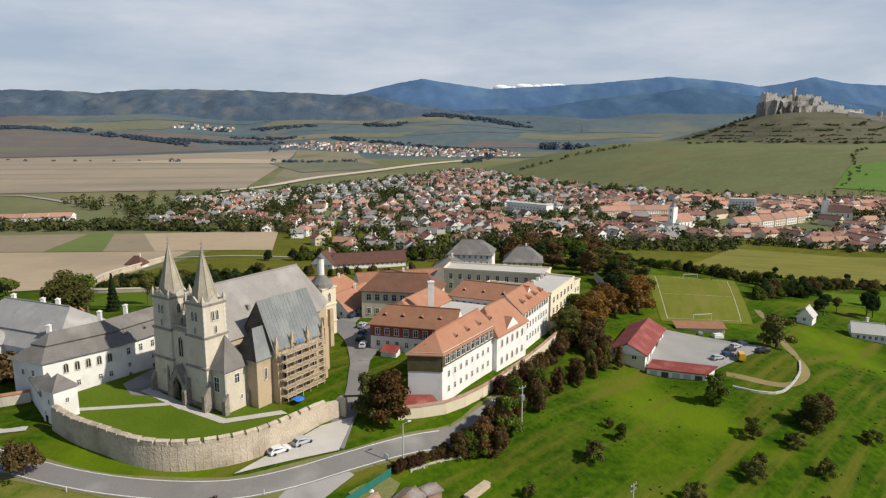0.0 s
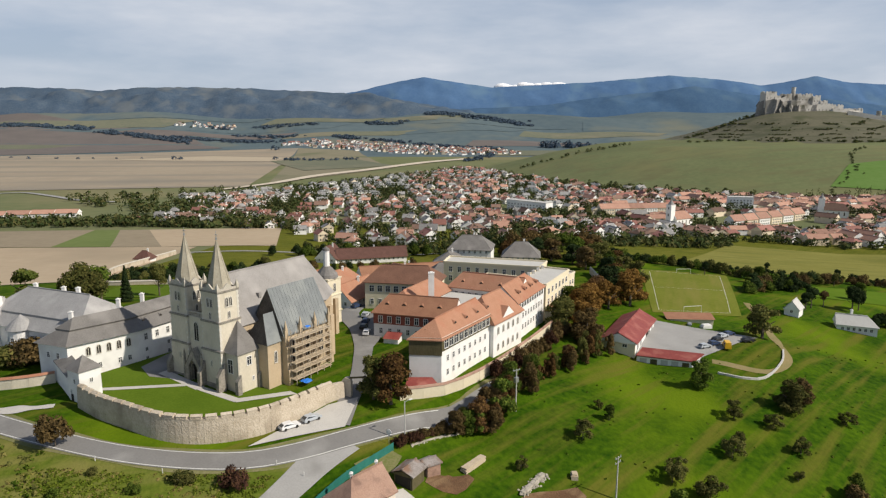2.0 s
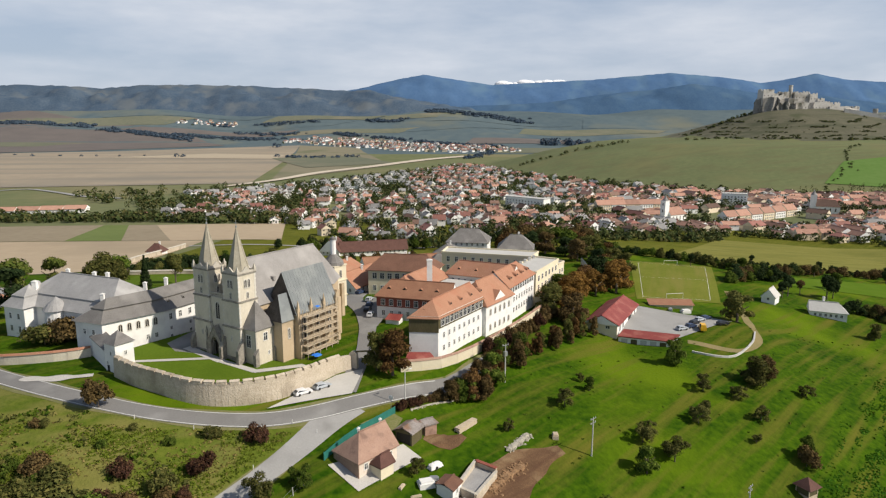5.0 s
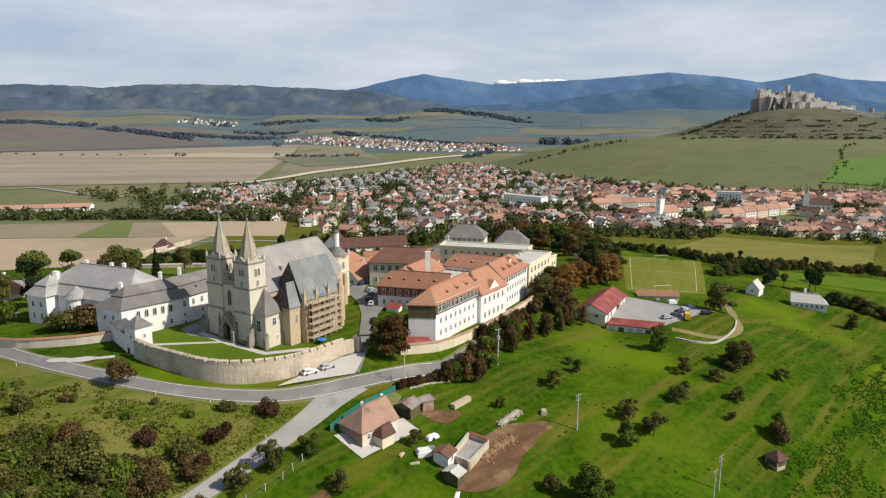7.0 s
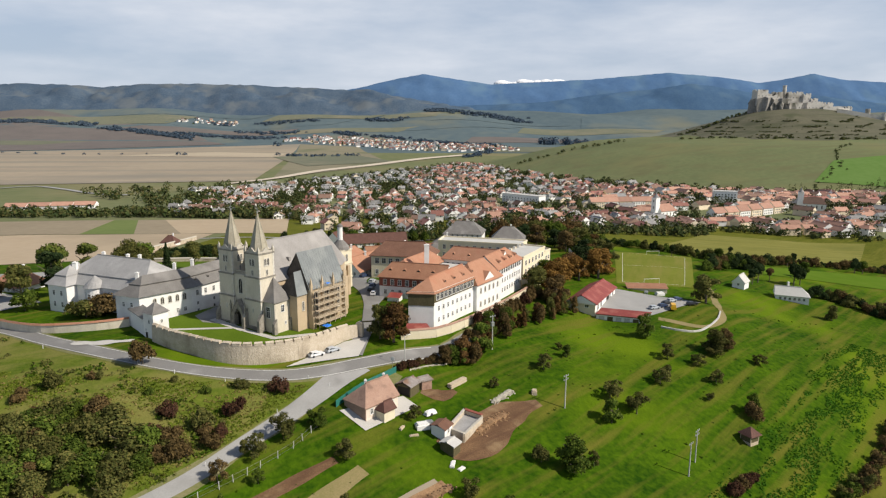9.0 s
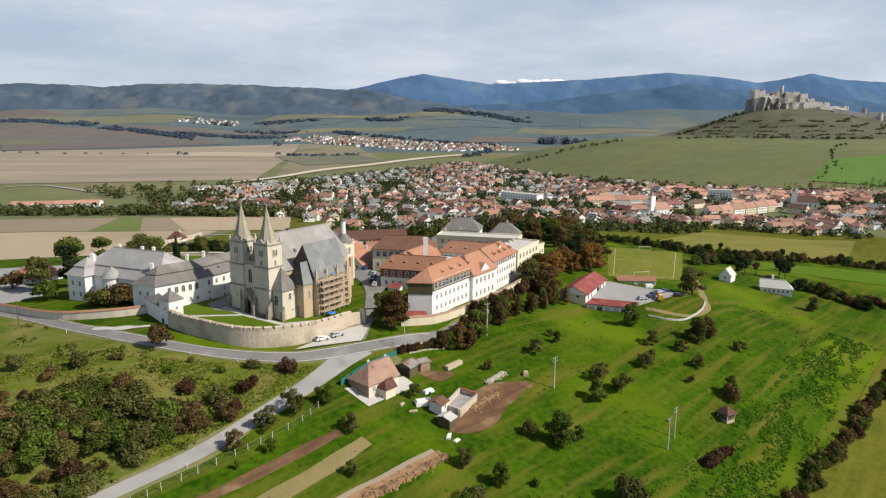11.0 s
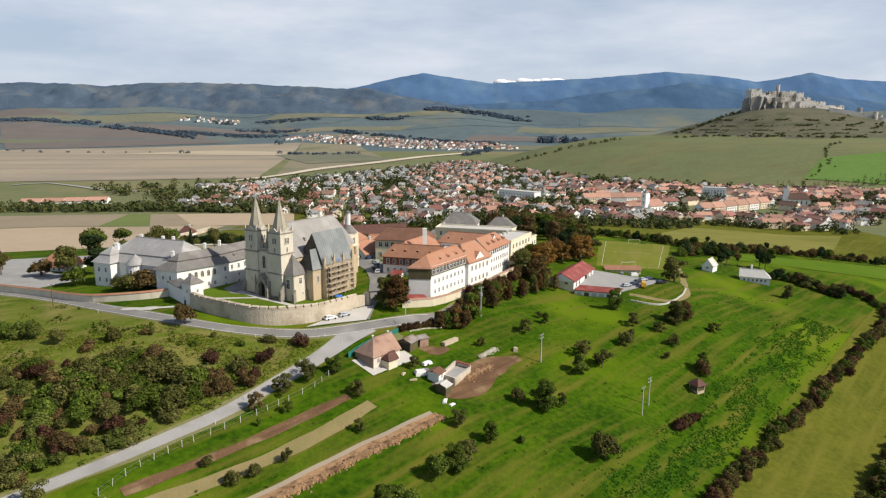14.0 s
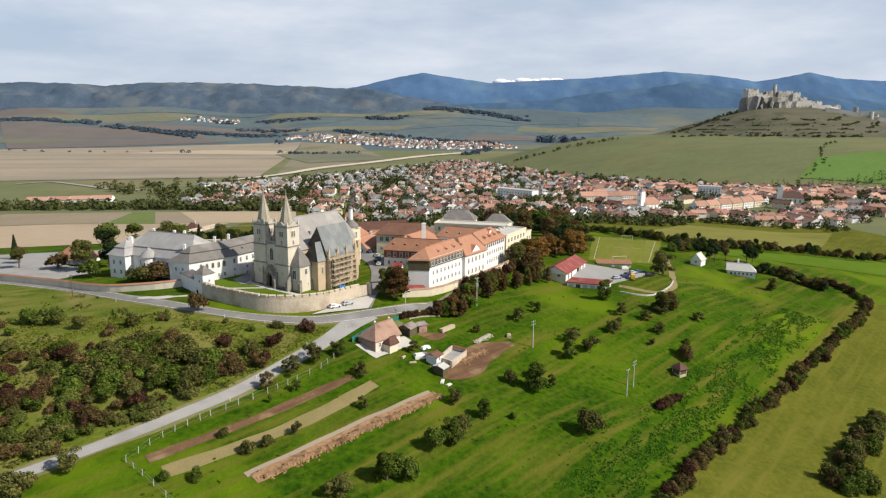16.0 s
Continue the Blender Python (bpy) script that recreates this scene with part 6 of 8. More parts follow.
def leaf_mesh(name, V, mat):
    me = bpy.data.meshes.new(name)
    n = len(V) // 3
    me.vertices.add(len(V))
    me.vertices.foreach_set("co", np.ascontiguousarray(V, np.float32).ravel())
    me.loops.add(n * 3)
    me.loops.foreach_set("vertex_index", np.arange(n * 3, dtype=np.int32))
    me.polygons.add(n)
    me.polygons.foreach_set("loop_start", np.arange(0, n * 3, 3, dtype=np.int32))
    me.update(calc_edges=True)
    me.validate()
    me.materials.append(mat)
    return me


def crown_points(kind, n, r):
    """Points and outward ways over a lobed crown; nominal height 8, radius about 3."""
    if kind == "conifer":
        h = r.uniform(0, 1, n) ** 1.3
        a = r.uniform(0, 2 * np.pi, n)
        rad = 1.9 * (1 - h) * (0.55 + 0.45 * np.abs(np.sin(h * 26 + a))) * r.uniform(0.6, 1.05, n) + 0.06
        P = np.stack([rad * np.cos(a), rad * np.sin(a), 0.9 + h * 8.6 - rad * 0.25], 1)
        return P, np.stack([np.cos(a), np.sin(a), np.full(n, 0.4)], 1)
    lobes = {"broad": 22, "round": 13, "tall": 14, "bush": 9, "apple": 13}[kind]
    C, R = [], []
    for i in range(lobes):
        a, u = r.uniform(0, 2 * np.pi), r.uniform(0, 1)
        if kind == "round":
            d, z = 1.9 * math.sqrt(u), r.uniform(3.2, 6.7)
            d *= 1 - 0.55 * max(0, (z - 4.8) / 2.2)
            q = r.uniform(0.9, 1.6)
        elif kind == "broad":
            z = r.uniform(1.0, 6.8)
            d, q = 2.1 * math.sqrt(u) * (1 - 0.6 * max(0, (z - 4) / 3)), r.uniform(0.8, 1.35)
        elif kind == "tall":
            d, z, q = 1.1 * math.sqrt(u), r.uniform(2.0, 7.2), r.uniform(0.8, 1.3)
        elif kind == "bush":
            d, z, q = 1.9 * math.sqrt(u), r.uniform(0.8, 3.2), r.uniform(0.9, 1.5)
            d *= 1 - 0.3 * max(0, (z - 2) / 1.4)
        else:
            d, z, q = 2.3 * math.sqrt(u), r.uniform(1.5, 5.2), r.uniform(0.8, 1.3)
        C.append((d * math.cos(a), d * math.sin(a), z))
        R.append(q)
    C, R = np.array(C), np.array(R)
    k = r.integers(0, lobes, n)
    N = r.normal(0, 1, (n, 3))
    N[:, 2] = np.abs(N[:, 2]) * 1.1 - 0.35
    N /= np.linalg.norm(N, axis=1)[:, None]
    P = C[k] + N * (R[k] * r.uniform(0.55, 1.08, n))[:, None]
    if kind in ("bush", "broad"):
        P[:, 2] = np.abs(P[:, 2])
    return P, N


LEAVES = {"broad": (5200, 0.22), "round": (3600, 0.27), "tall": (3000, 0.26), "bush": (1900, 0.24), "apple": (2600, 0.22), "conifer": (3000, 0.25)}
CROWNS, TRUNKS = {}, {}


def crown_data(kind, variant, mat):
    key = (kind, variant, mat.name)
    if key not in CROWNS:
        r = np.random.default_rng(sum(map(ord, kind)) * 7 + variant)
        n, s = LEAVES[kind]
        P, N = crown_points(kind, n, r)
        CROWNS[key] = leaf_mesh("crown", leaf_tris(P, N, s, r), mat)
    return CROWNS[key]


def trunk_data(kind, variant):
    key = (kind, variant)
    if key not in TRUNKS:
        r = np.random.default_rng(variant + 40)
        m = Mesh()
        top, w = {"broad": (5.4, 0.26), "round": (5.2, 0.26), "tall": (6.2, 0.22), "bush": (1.6, 0.12), "apple": (3.2, 0.17), "conifer": (8.8, 0.18)}[kind]
        m.tube(0, 0, -0.5, top * 0.45, w, w * 0.75, 7)
        m.tube(0, 0, top * 0.45, top, w * 0.75, w * 0.2, 7)
        if kind != "conifer":
            for i in range(6):
                a, z = r.uniform(0, 6.28), top * r.uniform(0.35, 0.75)
                m.beam((0, 0, z), (1.7 * math.cos(a), 1.7 * math.sin(a), z + r.uniform(0.8, 1.9)), w * 0.45)
        TRUNKS[key] = m.data("trunk", M_bark)
    return TRUNKS[key]


def plant(kind, x, y, h, mat, words, spread=1.0, parent=None, group="", z=None):
    """A tree or shrub of height h; spread: width against the usual."""
    nominal = {"broad": 8.0, "round": 7.9, "tall": 8.2, "bush": 4.3, "apple": 6.2, "conifer": 9.5}[kind]
    v = int(rng.integers(0, 4))
    s = h / nominal
    zz = at_land(x, y) if z is None else z
    m = pose(x, y, zz - 0.15, 0, 0, rng.uniform(0, 360)) @ Matrix.Diagonal((s * spread, s * spread, s, 1))
    if parent is not None:
        o = part("shrub", crown_data(kind, v, mat), None, parent)
        o.matrix_basis = m
        o.matrix_parent_inverse = parent.matrix_basis.inverted()
        return o
    o = thing({"bush": "bush", "conifer": "conifer"}.get(kind, "tree"), words, "bush" if kind == "bush" else "tree", m, group)
    part("trunk", trunk_data(kind, v), None, o)
    part("crown", crown_data(kind, v, mat), None, o)
    return o


def hedge(pts, h, mats, words, step=2.2, jitter=0.7, kind="bush", spread=1.0):
    L = smooth_line(pts, step)
    o = thing("hedge", words, "hedge", pose(L[0][0], L[0][1], at_land(*L[0])))
    for p in L:
        q = p + rng.normal(0, jitter, 2)
        plant(kind, q[0], q[1], h * rng.uniform(0.65, 1.3), mats[int(rng.integers(0, len(mats)))], "", spread, o)
    return o


# orchard and meadow trees: place, height, leaves, shape
for x, y, h, mat, kind, sp in (
    (78.8, 149.5, 8.6, L_green, "round", 1.0), (98.6, 139.8, 8.6, L_olive, "round", 1.25), (103.5, 143.5, 7.6, L_brown, "round", 1.1), (80.5, 133.7, 4.8, L_olive, "apple", 1.0), (89.1, 130.9, 4.0, L_olive, "apple", 1.1),
    (111.6, 136.0, 3.6, L_olive, "apple", 1.2), (118.5, 189.5, 12.5, L_olive, "round", 1.25), (173.5, 192.3, 7.0, L_olive, "round", 0.95), (38.6, 120.4, 4.8, L_olive, "apple", 1.0), (47.4, 129.4, 4.4, L_green, "round", 0.9), (46.2, 134.4, 2.4, L_olive, "apple", 1.0),
    (54.6, 108.6, 4.6, L_olive, "apple", 1.0), (56.6, 111.0, 4.4, L_olive, "apple", 0.9), (52.2, 99.0, 7.0, L_green, "round", 1.0), (60.3, 103.4, 5.6, L_olive, "apple", 1.1), (72.4, 118.3, 4.8, L_olive, "apple", 1.0), (75.2, 121.5, 4.6, L_olive, "apple", 0.9),
    (90.8, 122.0, 4.4, L_olive, "apple", 1.0), (95.4, 109.6, 6.2, L_green, "round", 0.9), (94.0, 106.8, 5.0, L_brown, "bush", 0.8), (37.1, 78.7, 9.2, L_green, "round", 1.15), (42.6, 81.5, 4.6, L_olive, "apple", 0.6), (30.0, 80.5, 4.0, L_olive, "bush", 0.8),
    (19.8, 61.0, 5.6, L_green, "round", 1.0), (48.1, 58.6, 6.8, L_olive, "bush", 0.85), (10.5, 49.6, 7.2, L_green, "round", 1.1), (6.6, 47.6, 5.6, L_green, "bush", 0.8), (13.4, 53.4, 5.6, L_olive, "apple", 1.0), (12.6, 66.5, 4.2, L_olive, "apple", 1.0),
    (-5.1, 35.5, 7.6, L_green, "round", 1.1), (-1.0, 37.0, 6.0, L_green, "bush", 0.8), (-15.3, 29.5, 5.0, L_olive, "apple", 1.2), (-27.4, 48.3, 3.4, L_olive, "apple", 0.8), (-37.1, 41.4, 3.6, L_olive, "bush", 0.9), (-33.2, 43.6, 3.2, L_olive, "bush", 0.8),
    (-46.0, 31.0, 3.0, L_green, "bush", 0.8), (-13.7, 74.7, 4.6, L_olive, "apple", 1.0), (-12.0, 60.5, 3.6, L_olive, "apple", 0.8), (1.2, 90.2, 4.0, L_olive, "apple", 0.8), (-21.0, 83.2, 4.8, L_green, "apple", 1.0), (-27.6, 78.7, 6.0, L_olive, "apple", 0.9),
    (-32.6, 72.6, 5.6, L_olive, "apple", 0.9), (-38.0, 65.2, 5.0, L_brown, "apple", 0.8), (-30.2, 65.6, 3.6, L_green, "apple", 0.7), (-72.1, 31.6, 5.2, L_olive, "apple", 1.0), (-78.4, 22.6, 6.6, L_olive, "bush", 0.9), (-36.0, 60.0, 2.6, L_green, "tall", 0.8),
    (22.6, 108.4, 3.0, L_olive, "apple", 1.0), (-44, 46, 2.6, L_olive, "bush", 0.8), (-52, 30, 2.6, L_green, "bush", 0.8), (28, 62, 2.4, L_green, "bush", 0.8), (84.6, 112.6, 2.6, L_olive, "apple", 1.0),
):
    kind = "broad" if kind == "round" else kind
    plant(kind, x, y, h, mat, {"bush": "dense rounded bush on the meadow", "apple": "small open orchard tree on the meadow", "tall": "slender young tree on the meadow"}.get(kind, "round dark green tree on the meadow"), sp * 1.1, None, "meadow trees")

# trees round the close
for x, y, h, mat, kind, sp, words in (
    (-4.6, 126.4, 12.6, L_russet, "broad", 1.1, "broad russet autumn tree beside the street"), (-8.6, 128.0, 11.2, L_olive, "broad", 1.0, "olive autumn tree beside the street"), (-67.3, 104.4, 6.4, L_brown, "bush", 0.85, "brown leafy tree on the road bank"),
    (-97.2, 150.6, 7.8, L_brown, "bush", 1.3, "broad brown shrub before the palace"), (-103, 149.5, 7.6, L_olive, "bush", 1.35, "broad olive shrub before the palace"), (-92.0, 150, 5.0, L_brown, "bush", 1.0, "brown shrub before the palace"),
    (-128, 178, 17.4, L_pine, "tall", 1.2, "dark conifer-like tree beside the palace"), (-132, 186, 18.1, L_fresh, "round", 1.0, "fresh green tree beside the palace"), (-124, 196, 17.4, L_fresh, "tall", 1.1, "tall fresh green tree beside the palace"),
    (-118, 216, 15.2, L_olive, "round", 1.1, "olive tree in the palace garden"), (-110, 210, 13.0, L_olive, "round", 1.2, "olive tree in the palace garden"), (-112, 220, 13.8, L_green, "round", 1.0, "green tree in the palace garden"), (-104, 222, 13.5, L_pine, "conifer", 1.0, "dark slender conifer in the palace garden"),
    (-96, 232, 13.0, L_olive, "round", 0.8, "small olive tree in the palace garden"), (-128, 160, 7.5, L_green, "bush", 1.0, "green shrub beside the palace"), (-136, 172, 13.8, L_olive, "round", 1.0, "olive tree beside the palace"), (-90, 186, 6.0, L_brown, "bush", 1.0, "brown shrub behind the palace"),
    (-90, 262, 7.0, L_pine, "bush", 1.1, "dark evergreen shrub by the garden wall"), (-84, 290, 7.5, L_green, "round", 1.2, "green tree by the field wall"), (-72, 306, 8.5, L_olive, "round", 1.1, "olive tree by the field wall"), (-62, 300, 6.0, L_pine, "bush", 1.3, "dark shrubs by the field wall"), (-100, 318, 6.0, L_green, "round", 1.0, "green tree by the field wall"),
    (-168, 182, 9.0, L_olive, "round", 1.2, "olive tree beside the road"), (-176, 196, 8.0, L_brown, "round", 1.1, "brown tree beside the road"), (-186, 210, 12.0, L_pine, "conifer", 1.0, "dark conifer beside the road"), (-150, 178, 7.0, L_brown, "bush", 1.1, "brown shrub beside the road"),
):
    plant(kind, x, y, h, mat, words, sp, None, "trees of the close")
hedge([(-58, 272), (-44, 268), (-30, 282), (-14, 290), (4, 290)], 5.0, [L_pine, L_olive, L_green], "dark garden shrubs behind the close", 3.4, 2.2)
hedge([(-100, 296), (-84, 306), (-60, 322), (-20, 340), (30, 346)], 5.0, [L_pine, L_olive, L_brown], "loose garden trees before the town", 6.0, 3.5, "bush", 0.8)
for row in range(3):
    hedge([(-131, 273 + 8 * row), (-115, 277 + 8 * row), (-95, 282 + 8 * row), (-72, 290 + 8 * row)], 5.0, [L_pine, L_pine, L_olive], "dark evergreen hedge behind the garden wall", 2.8, 0.8)
hedge([(-78, 398), (-48, 402), (-18, 404), (16, 398), (52, 396)], 8.5, [L_pine, L_olive, L_green], "dense garden trees before the town", 4.6, 4.5, "bush", 0.8)
hedge([(-70, 418), (-30, 424), (10, 424), (50, 416), (84, 404)], 8.0, [L_pine, L_olive, L_town], "dense garden trees before the town", 5.0, 5.0, "bush", 0.8)
hedge([(56, 350), (66, 372), (78, 392), (96, 404), (112, 396)], 11.0, [L_olive, L_brown, L_green, L_russet], "mixed autumn trees below the villas", 5.0, 4.5, "bush", 0.8)

# wooded bank under the seminary and the wood beyond
hedge([(15, 122.5), (19, 126), (25, 134), (31, 142)], 7.2, [L_russet, L_olive, L_green, L_brown], "tall mixed autumn hedge below the boundary wall", 1.9, 1.2, "broad", 0.85)
hedge([(31, 142), (40, 151.5), (50, 161), (58, 170)], 7.0, [L_russet, L_olive, L_brown, L_olive], "tall olive and brown hedge below the boundary wall", 1.7, 1.3, "broad", 0.7)
hedge([(22, 141), (30, 151), (40, 166), (50, 182)], 4.6, [L_red, L_brown], "brown climbing shrubs against the wall", 2.0, 0.8, "bush", 0.7)
hedge([(9.5, 119.6), (12.5, 121.2), (16, 122.4), (19.5, 124.6), (22.5, 128)], 7.6, [L_brown, L_olive, L_russet, L_green], "dense mass of dark autumn trees beside the road", 1.6, 0.9, "broad", 1.05)
hedge([(-3.0, 111.8), (3, 116.2), (9, 120.6), (13, 123)], 2.1, [L_red, L_brown], "low brown hedge beside the road", 0.9, 0.25)
wood = [(53, 176), (55, 186), (49, 182), (58, 197), (63, 208), (56, 206), (76, 214), (70, 220), (84, 222), (80, 234), (90, 234), (86, 248), (95, 250), (90, 262), (100, 266), (94, 280), (104, 284), (98, 296), (90, 300), (106, 300), (98, 314), (86, 318), (104, 326), (92, 334), (78, 330), (98, 346), (84, 350), (70, 344), (82, 366), (94, 366), (108, 356), (100, 338)]
for i, (x, y) in enumerate(wood):
    mat = L_orange if i in (1, 3, 4, 6, 8, 10, 12) else (L_brown, L_russet, L_olive, L_pine, L_olive, L_green)[i % 6]
    plant("broad", x + rng.normal(0, 1), y + rng.normal(0, 1), rng.uniform(10.5, 14.5) - (2 if i < 4 else 0), mat, "orange autumn tree on the wooded bank" if mat is L_orange else "broad tree of the autumn wood", 1.35, None, "wood beside the close")

# rough slope left of the lane: thicket
thicket = []
for k in range(1100):
    x, y = rng.uniform(-135, -22), rng.uniform(22, 97)
    lane = -30 + (x + 30) * 0 + np.interp(y, [20, 35, 45, 55, 65, 75, 85, 95], [-92, -75, -64, -54, -44, -36, -29, -23]) + 30
    if x > lane - 4.5:
        continue
    d = lane - x
    core = math.hypot((x + 71) / 19, (y - 69) / 13)
    dense = 1.0 if core < 1 else 0.62 if (y < 60 and d < 34) else 0.42 if (y < 80 and x < -84) else 0.045 if y > 80 else 0.22
    if rng.uniform() > dense or any((x - a) ** 2 + (y - b) ** 2 < 5.2 for a, b in thicket):
        continue
    thicket.append((x, y))
    mat = (L_green, L_olive, L_thicket, L_brown, L_olive)[k % 5] if core < 1 else (L_brown, L_olive, L_green, L_brown, L_red, L_olive, L_fresh)[k % 7]
    h = rng.uniform(2.6, 4.6) + (1.6 if core < 1 else 0) - (0.8 if y > 76 else 0)
    plant("bush", x, y, h, mat, {L_green: "dense green bush of the thicket", L_thicket: "bright green leafy bush of the thicket", L_red: "dark red bush of the thicket", L_brown: "brown autumn bush of the thicket", L_russet: "russet bush of the thicket", L_fresh: "yellow-green bush of the thicket"}.get(mat, "olive bush of the thicket"), rng.uniform(1.0, 1.35), None, "thicket beside the lane")
for x, y, h, mat in ((-111.7, 97.7, 5.6, L_fresh), (-107, 96, 5.2, L_fresh), (-116, 98, 5.0, L_green), (-98, 92, 4.2, L_olive), (-82.5, 92.4, 4.8, L_olive), (-67.8, 81.5, 3.8, L_red), (-53.5, 82.6, 4.0, L_red), (-39.6, 85.4, 4.6, L_red), (-31.7, 95.2, 4.4, L_red), (-44.4, 79.5, 5.2, L_olive), (-87.8, 86.7, 3.8, L_brown), (-60, 90, 2.2, L_green), (-48, 92, 2.2, L_green), (-56.5, 96, 1.8, L_olive), (-74, 96, 2.0, L_olive), (-42, 96, 1.8, L_green), (-50, 74, 5.4, L_brown), (-47, 70, 5.0, L_brown)):
    plant("bush", x, y, h, mat, {L_red: "dark red rounded bush on the slope", L_fresh: "fresh green broad bush on the slope"}.get(mat, "olive bush on the rough slope"), 0.95, None, "bushes on the slope")

# field hedges
hedge([(212, 218), (219, 204), (214, 183), (190, 155), (153, 123), (130, 102.5), (105, 80.5), (91.5, 68), (76.5, 52.5), (63, 37.5), (48, 22), (32, 4)], 3.3, [L_brown, L_olive, L_brown, L_red, L_green], "long brown-green field hedge along the meadow", 1.7, 0.8)
hedge([(183, 221), (193, 222), (199, 210), (206, 200)], 5.0, [L_pine, L_olive, L_brown], "dark shrubs behind the farmhouse", 2.0, 1.2)
hedge([(106, 362), (118, 344), (134, 334), (157, 322), (169, 300), (186, 289)], 5.4, [L_pine, L_olive, L_green], "dark hedge behind the pitch", 2.6, 1.4)
hedge([(150, 258), (160, 268), (176, 274), (190, 280)], 6.0, [L_pine, L_olive, L_green, L_brown], "dark hedge beyond the meadow", 2.4, 1.6)
hedge([(186, 289), (212, 302), (238, 312), (278, 315), (330, 312)], 5.0, [L_pine, L_olive, L_brown], "dark hedge between the fields", 2.8, 1.2)
hedge([(163, 330), (210, 330), (250, 332), (286, 330)], 2.6, [L_olive, L_pine], "low hedge along the hay field", 3.0, 0.8)
hedge([(84, 86), (79, 82), (75, 79)], 2.6, [L_red, L_brown], "low dark red hedge beside the poles", 1.2, 0.4)
hedge([(149, 85), (139, 76), (130, 67), (121, 58), (110, 47), (121, 50)], 4.6, [L_olive, L_brown, L_green], "thicket at the field corner", 1.8, 1.4)
for x, y, h, mat in ((163, 236, 8, L_pine), (168, 240, 9, L_pine), (176, 244, 7, L_brown), (186, 240, 11, L_pine), (191, 243, 9, L_pine), (112, 84.5, 5.6, L_olive), (205, 262, 9, L_green), (260, 300, 9, L_pine), (267, 303, 8, L_green), (159, 270, 8, L_pine), (170, 285, 9, L_green), (150, 300, 7, L_pine), (219, 300, 7, L_olive), (240, 328, 6, L_pine), (200, 330, 6, L_pine)):
    plant("round", x, y, h, mat, "dark tree in the field hedge", 0.95, None, "hedgerow trees")


# ---- far greenery, too much to count ----
def green_stuff(name, spots, mat, label, leaves=44, size=0.30):
    V = []
    for x, y, rad, h in spots:
        n = leaves
        a, u = rng.uniform(0, 2 * np.pi, n), rng.uniform(0, 1, n)
        hh = 0.15 + 0.85 * u
        rr = rad * np.sqrt(np.clip(1 - (2 * np.abs(hh - 0.5)) ** 2.2, 0.05, 1)) * rng.uniform(0.5, 1.05, n)
        N = np.stack([np.cos(a), np.sin(a), hh * 1.4 - 0.3], 1)
        P = np.stack([x + rr * np.cos(a), y + rr * np.sin(a), at_land(x, y) + hh * h], 1)
        V.append(leaf_tris(P, N, size * rad, rng))
    return tagged(part(name, leaf_mesh(name, np.concatenate(V), mat)), label, "trees", kind="stuff")


def line_spots(pts, step, rad, h, jit):
    L = smooth_line(pts, step)
    return [(p[0] + rng.normal(0, jit), p[1] + rng.normal(0, jit), rad * rng.uniform(0.6, 1.4), h * rng.uniform(0.6, 1.4)) for p in L]


spots = []
for row in range(3):
    spots += line_spots([(-520, 655 + 12 * row), (-380, 640 + 12 * row), (-250, 622 + 12 * row), (-120, 620 + 12 * row)], 6, 5.5, 8, 4)
spots += line_spots([(-460, 905), (-380, 930), (-300, 955), (-240, 1010)], 7, 6, 11, 9) + line_spots([(-330, 760), (-250, 720), (-200, 680), (-150, 650)], 6, 6, 10, 14)
spots += line_spots([(-420, 860), (-330, 830), (-260, 800), (-200, 770)], 7, 6, 10, 18)
spots += line_spots([(-75, 402), (-30, 398), (20, 404), (60, 392)], 11, 4.0, 6, 6) + line_spots([(-40, 440), (10, 430), (60, 420), (110, 430)], 12, 4.5, 7, 8)
spots += line_spots([(120, 440), (180, 470), (250, 500), (300, 535), (420, 495)], 5, 4.5, 6, 3) + line_spots([(110, 400), (160, 432), (230, 462), (262, 500)], 5, 4.2, 6, 2)
green_stuff("scrub_belt", spots, L_town, "dark scrub and trees in belts along the valley")
spots = line_spots([(560, 860), (640, 885), (760, 905), (900, 930)], 8, 3.2, 15, 2)
spots += line_spots([(330, 1140), (420, 1010), (500, 935), (590, 915)], 14, 6, 9, 6)
spots += line_spots([(735, 1000), (760, 1060), (800, 1120), (870, 1180)], 9, 2.4, 3, 3) + line_spots([(640, 930), (690, 980), (735, 1020)], 12, 2.4, 3, 3)
spots += line_spots([(640, 1450), (720, 1400), (800, 1340), (900, 1300), (1000, 1290)], 10, 4.5, 4, 5) + line_spots([(800, 1330), (830, 1328)], 4, 4, 6, 3)
spots += [(960 + q * math.cos(a), 1590 + q * math.sin(a), rng.uniform(1.2, 3.0), rng.uniform(1, 2.4)) for q, a in zip(rng.uniform(150, 300, 60), rng.uniform(2.9, 5.4, 60))]
for q in (165, 205, 238, 268):
    spots += [(960 + q * math.cos(a), 1590 + q * math.sin(a) + rng.normal(0, 3), rng.uniform(2, 4.2), rng.uniform(1.5, 3.2)) for a in np.arange(3.1, 5.6, 0.02) if noise.noise(Vector((q, a * 5, 1))) > 0.0]
spots += line_spots([(690, 1560), (760, 1572), (820, 1580), (868, 1580)], 4, 4, 5, 4)
spots += line_spots([(250, 1480), (330, 1490), (430, 1500), (520, 1490)], 12, 5, 6, 6)
green_stuff("castle_scrub", spots, L_town, "dark scrub lines on the castle hill")
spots = []
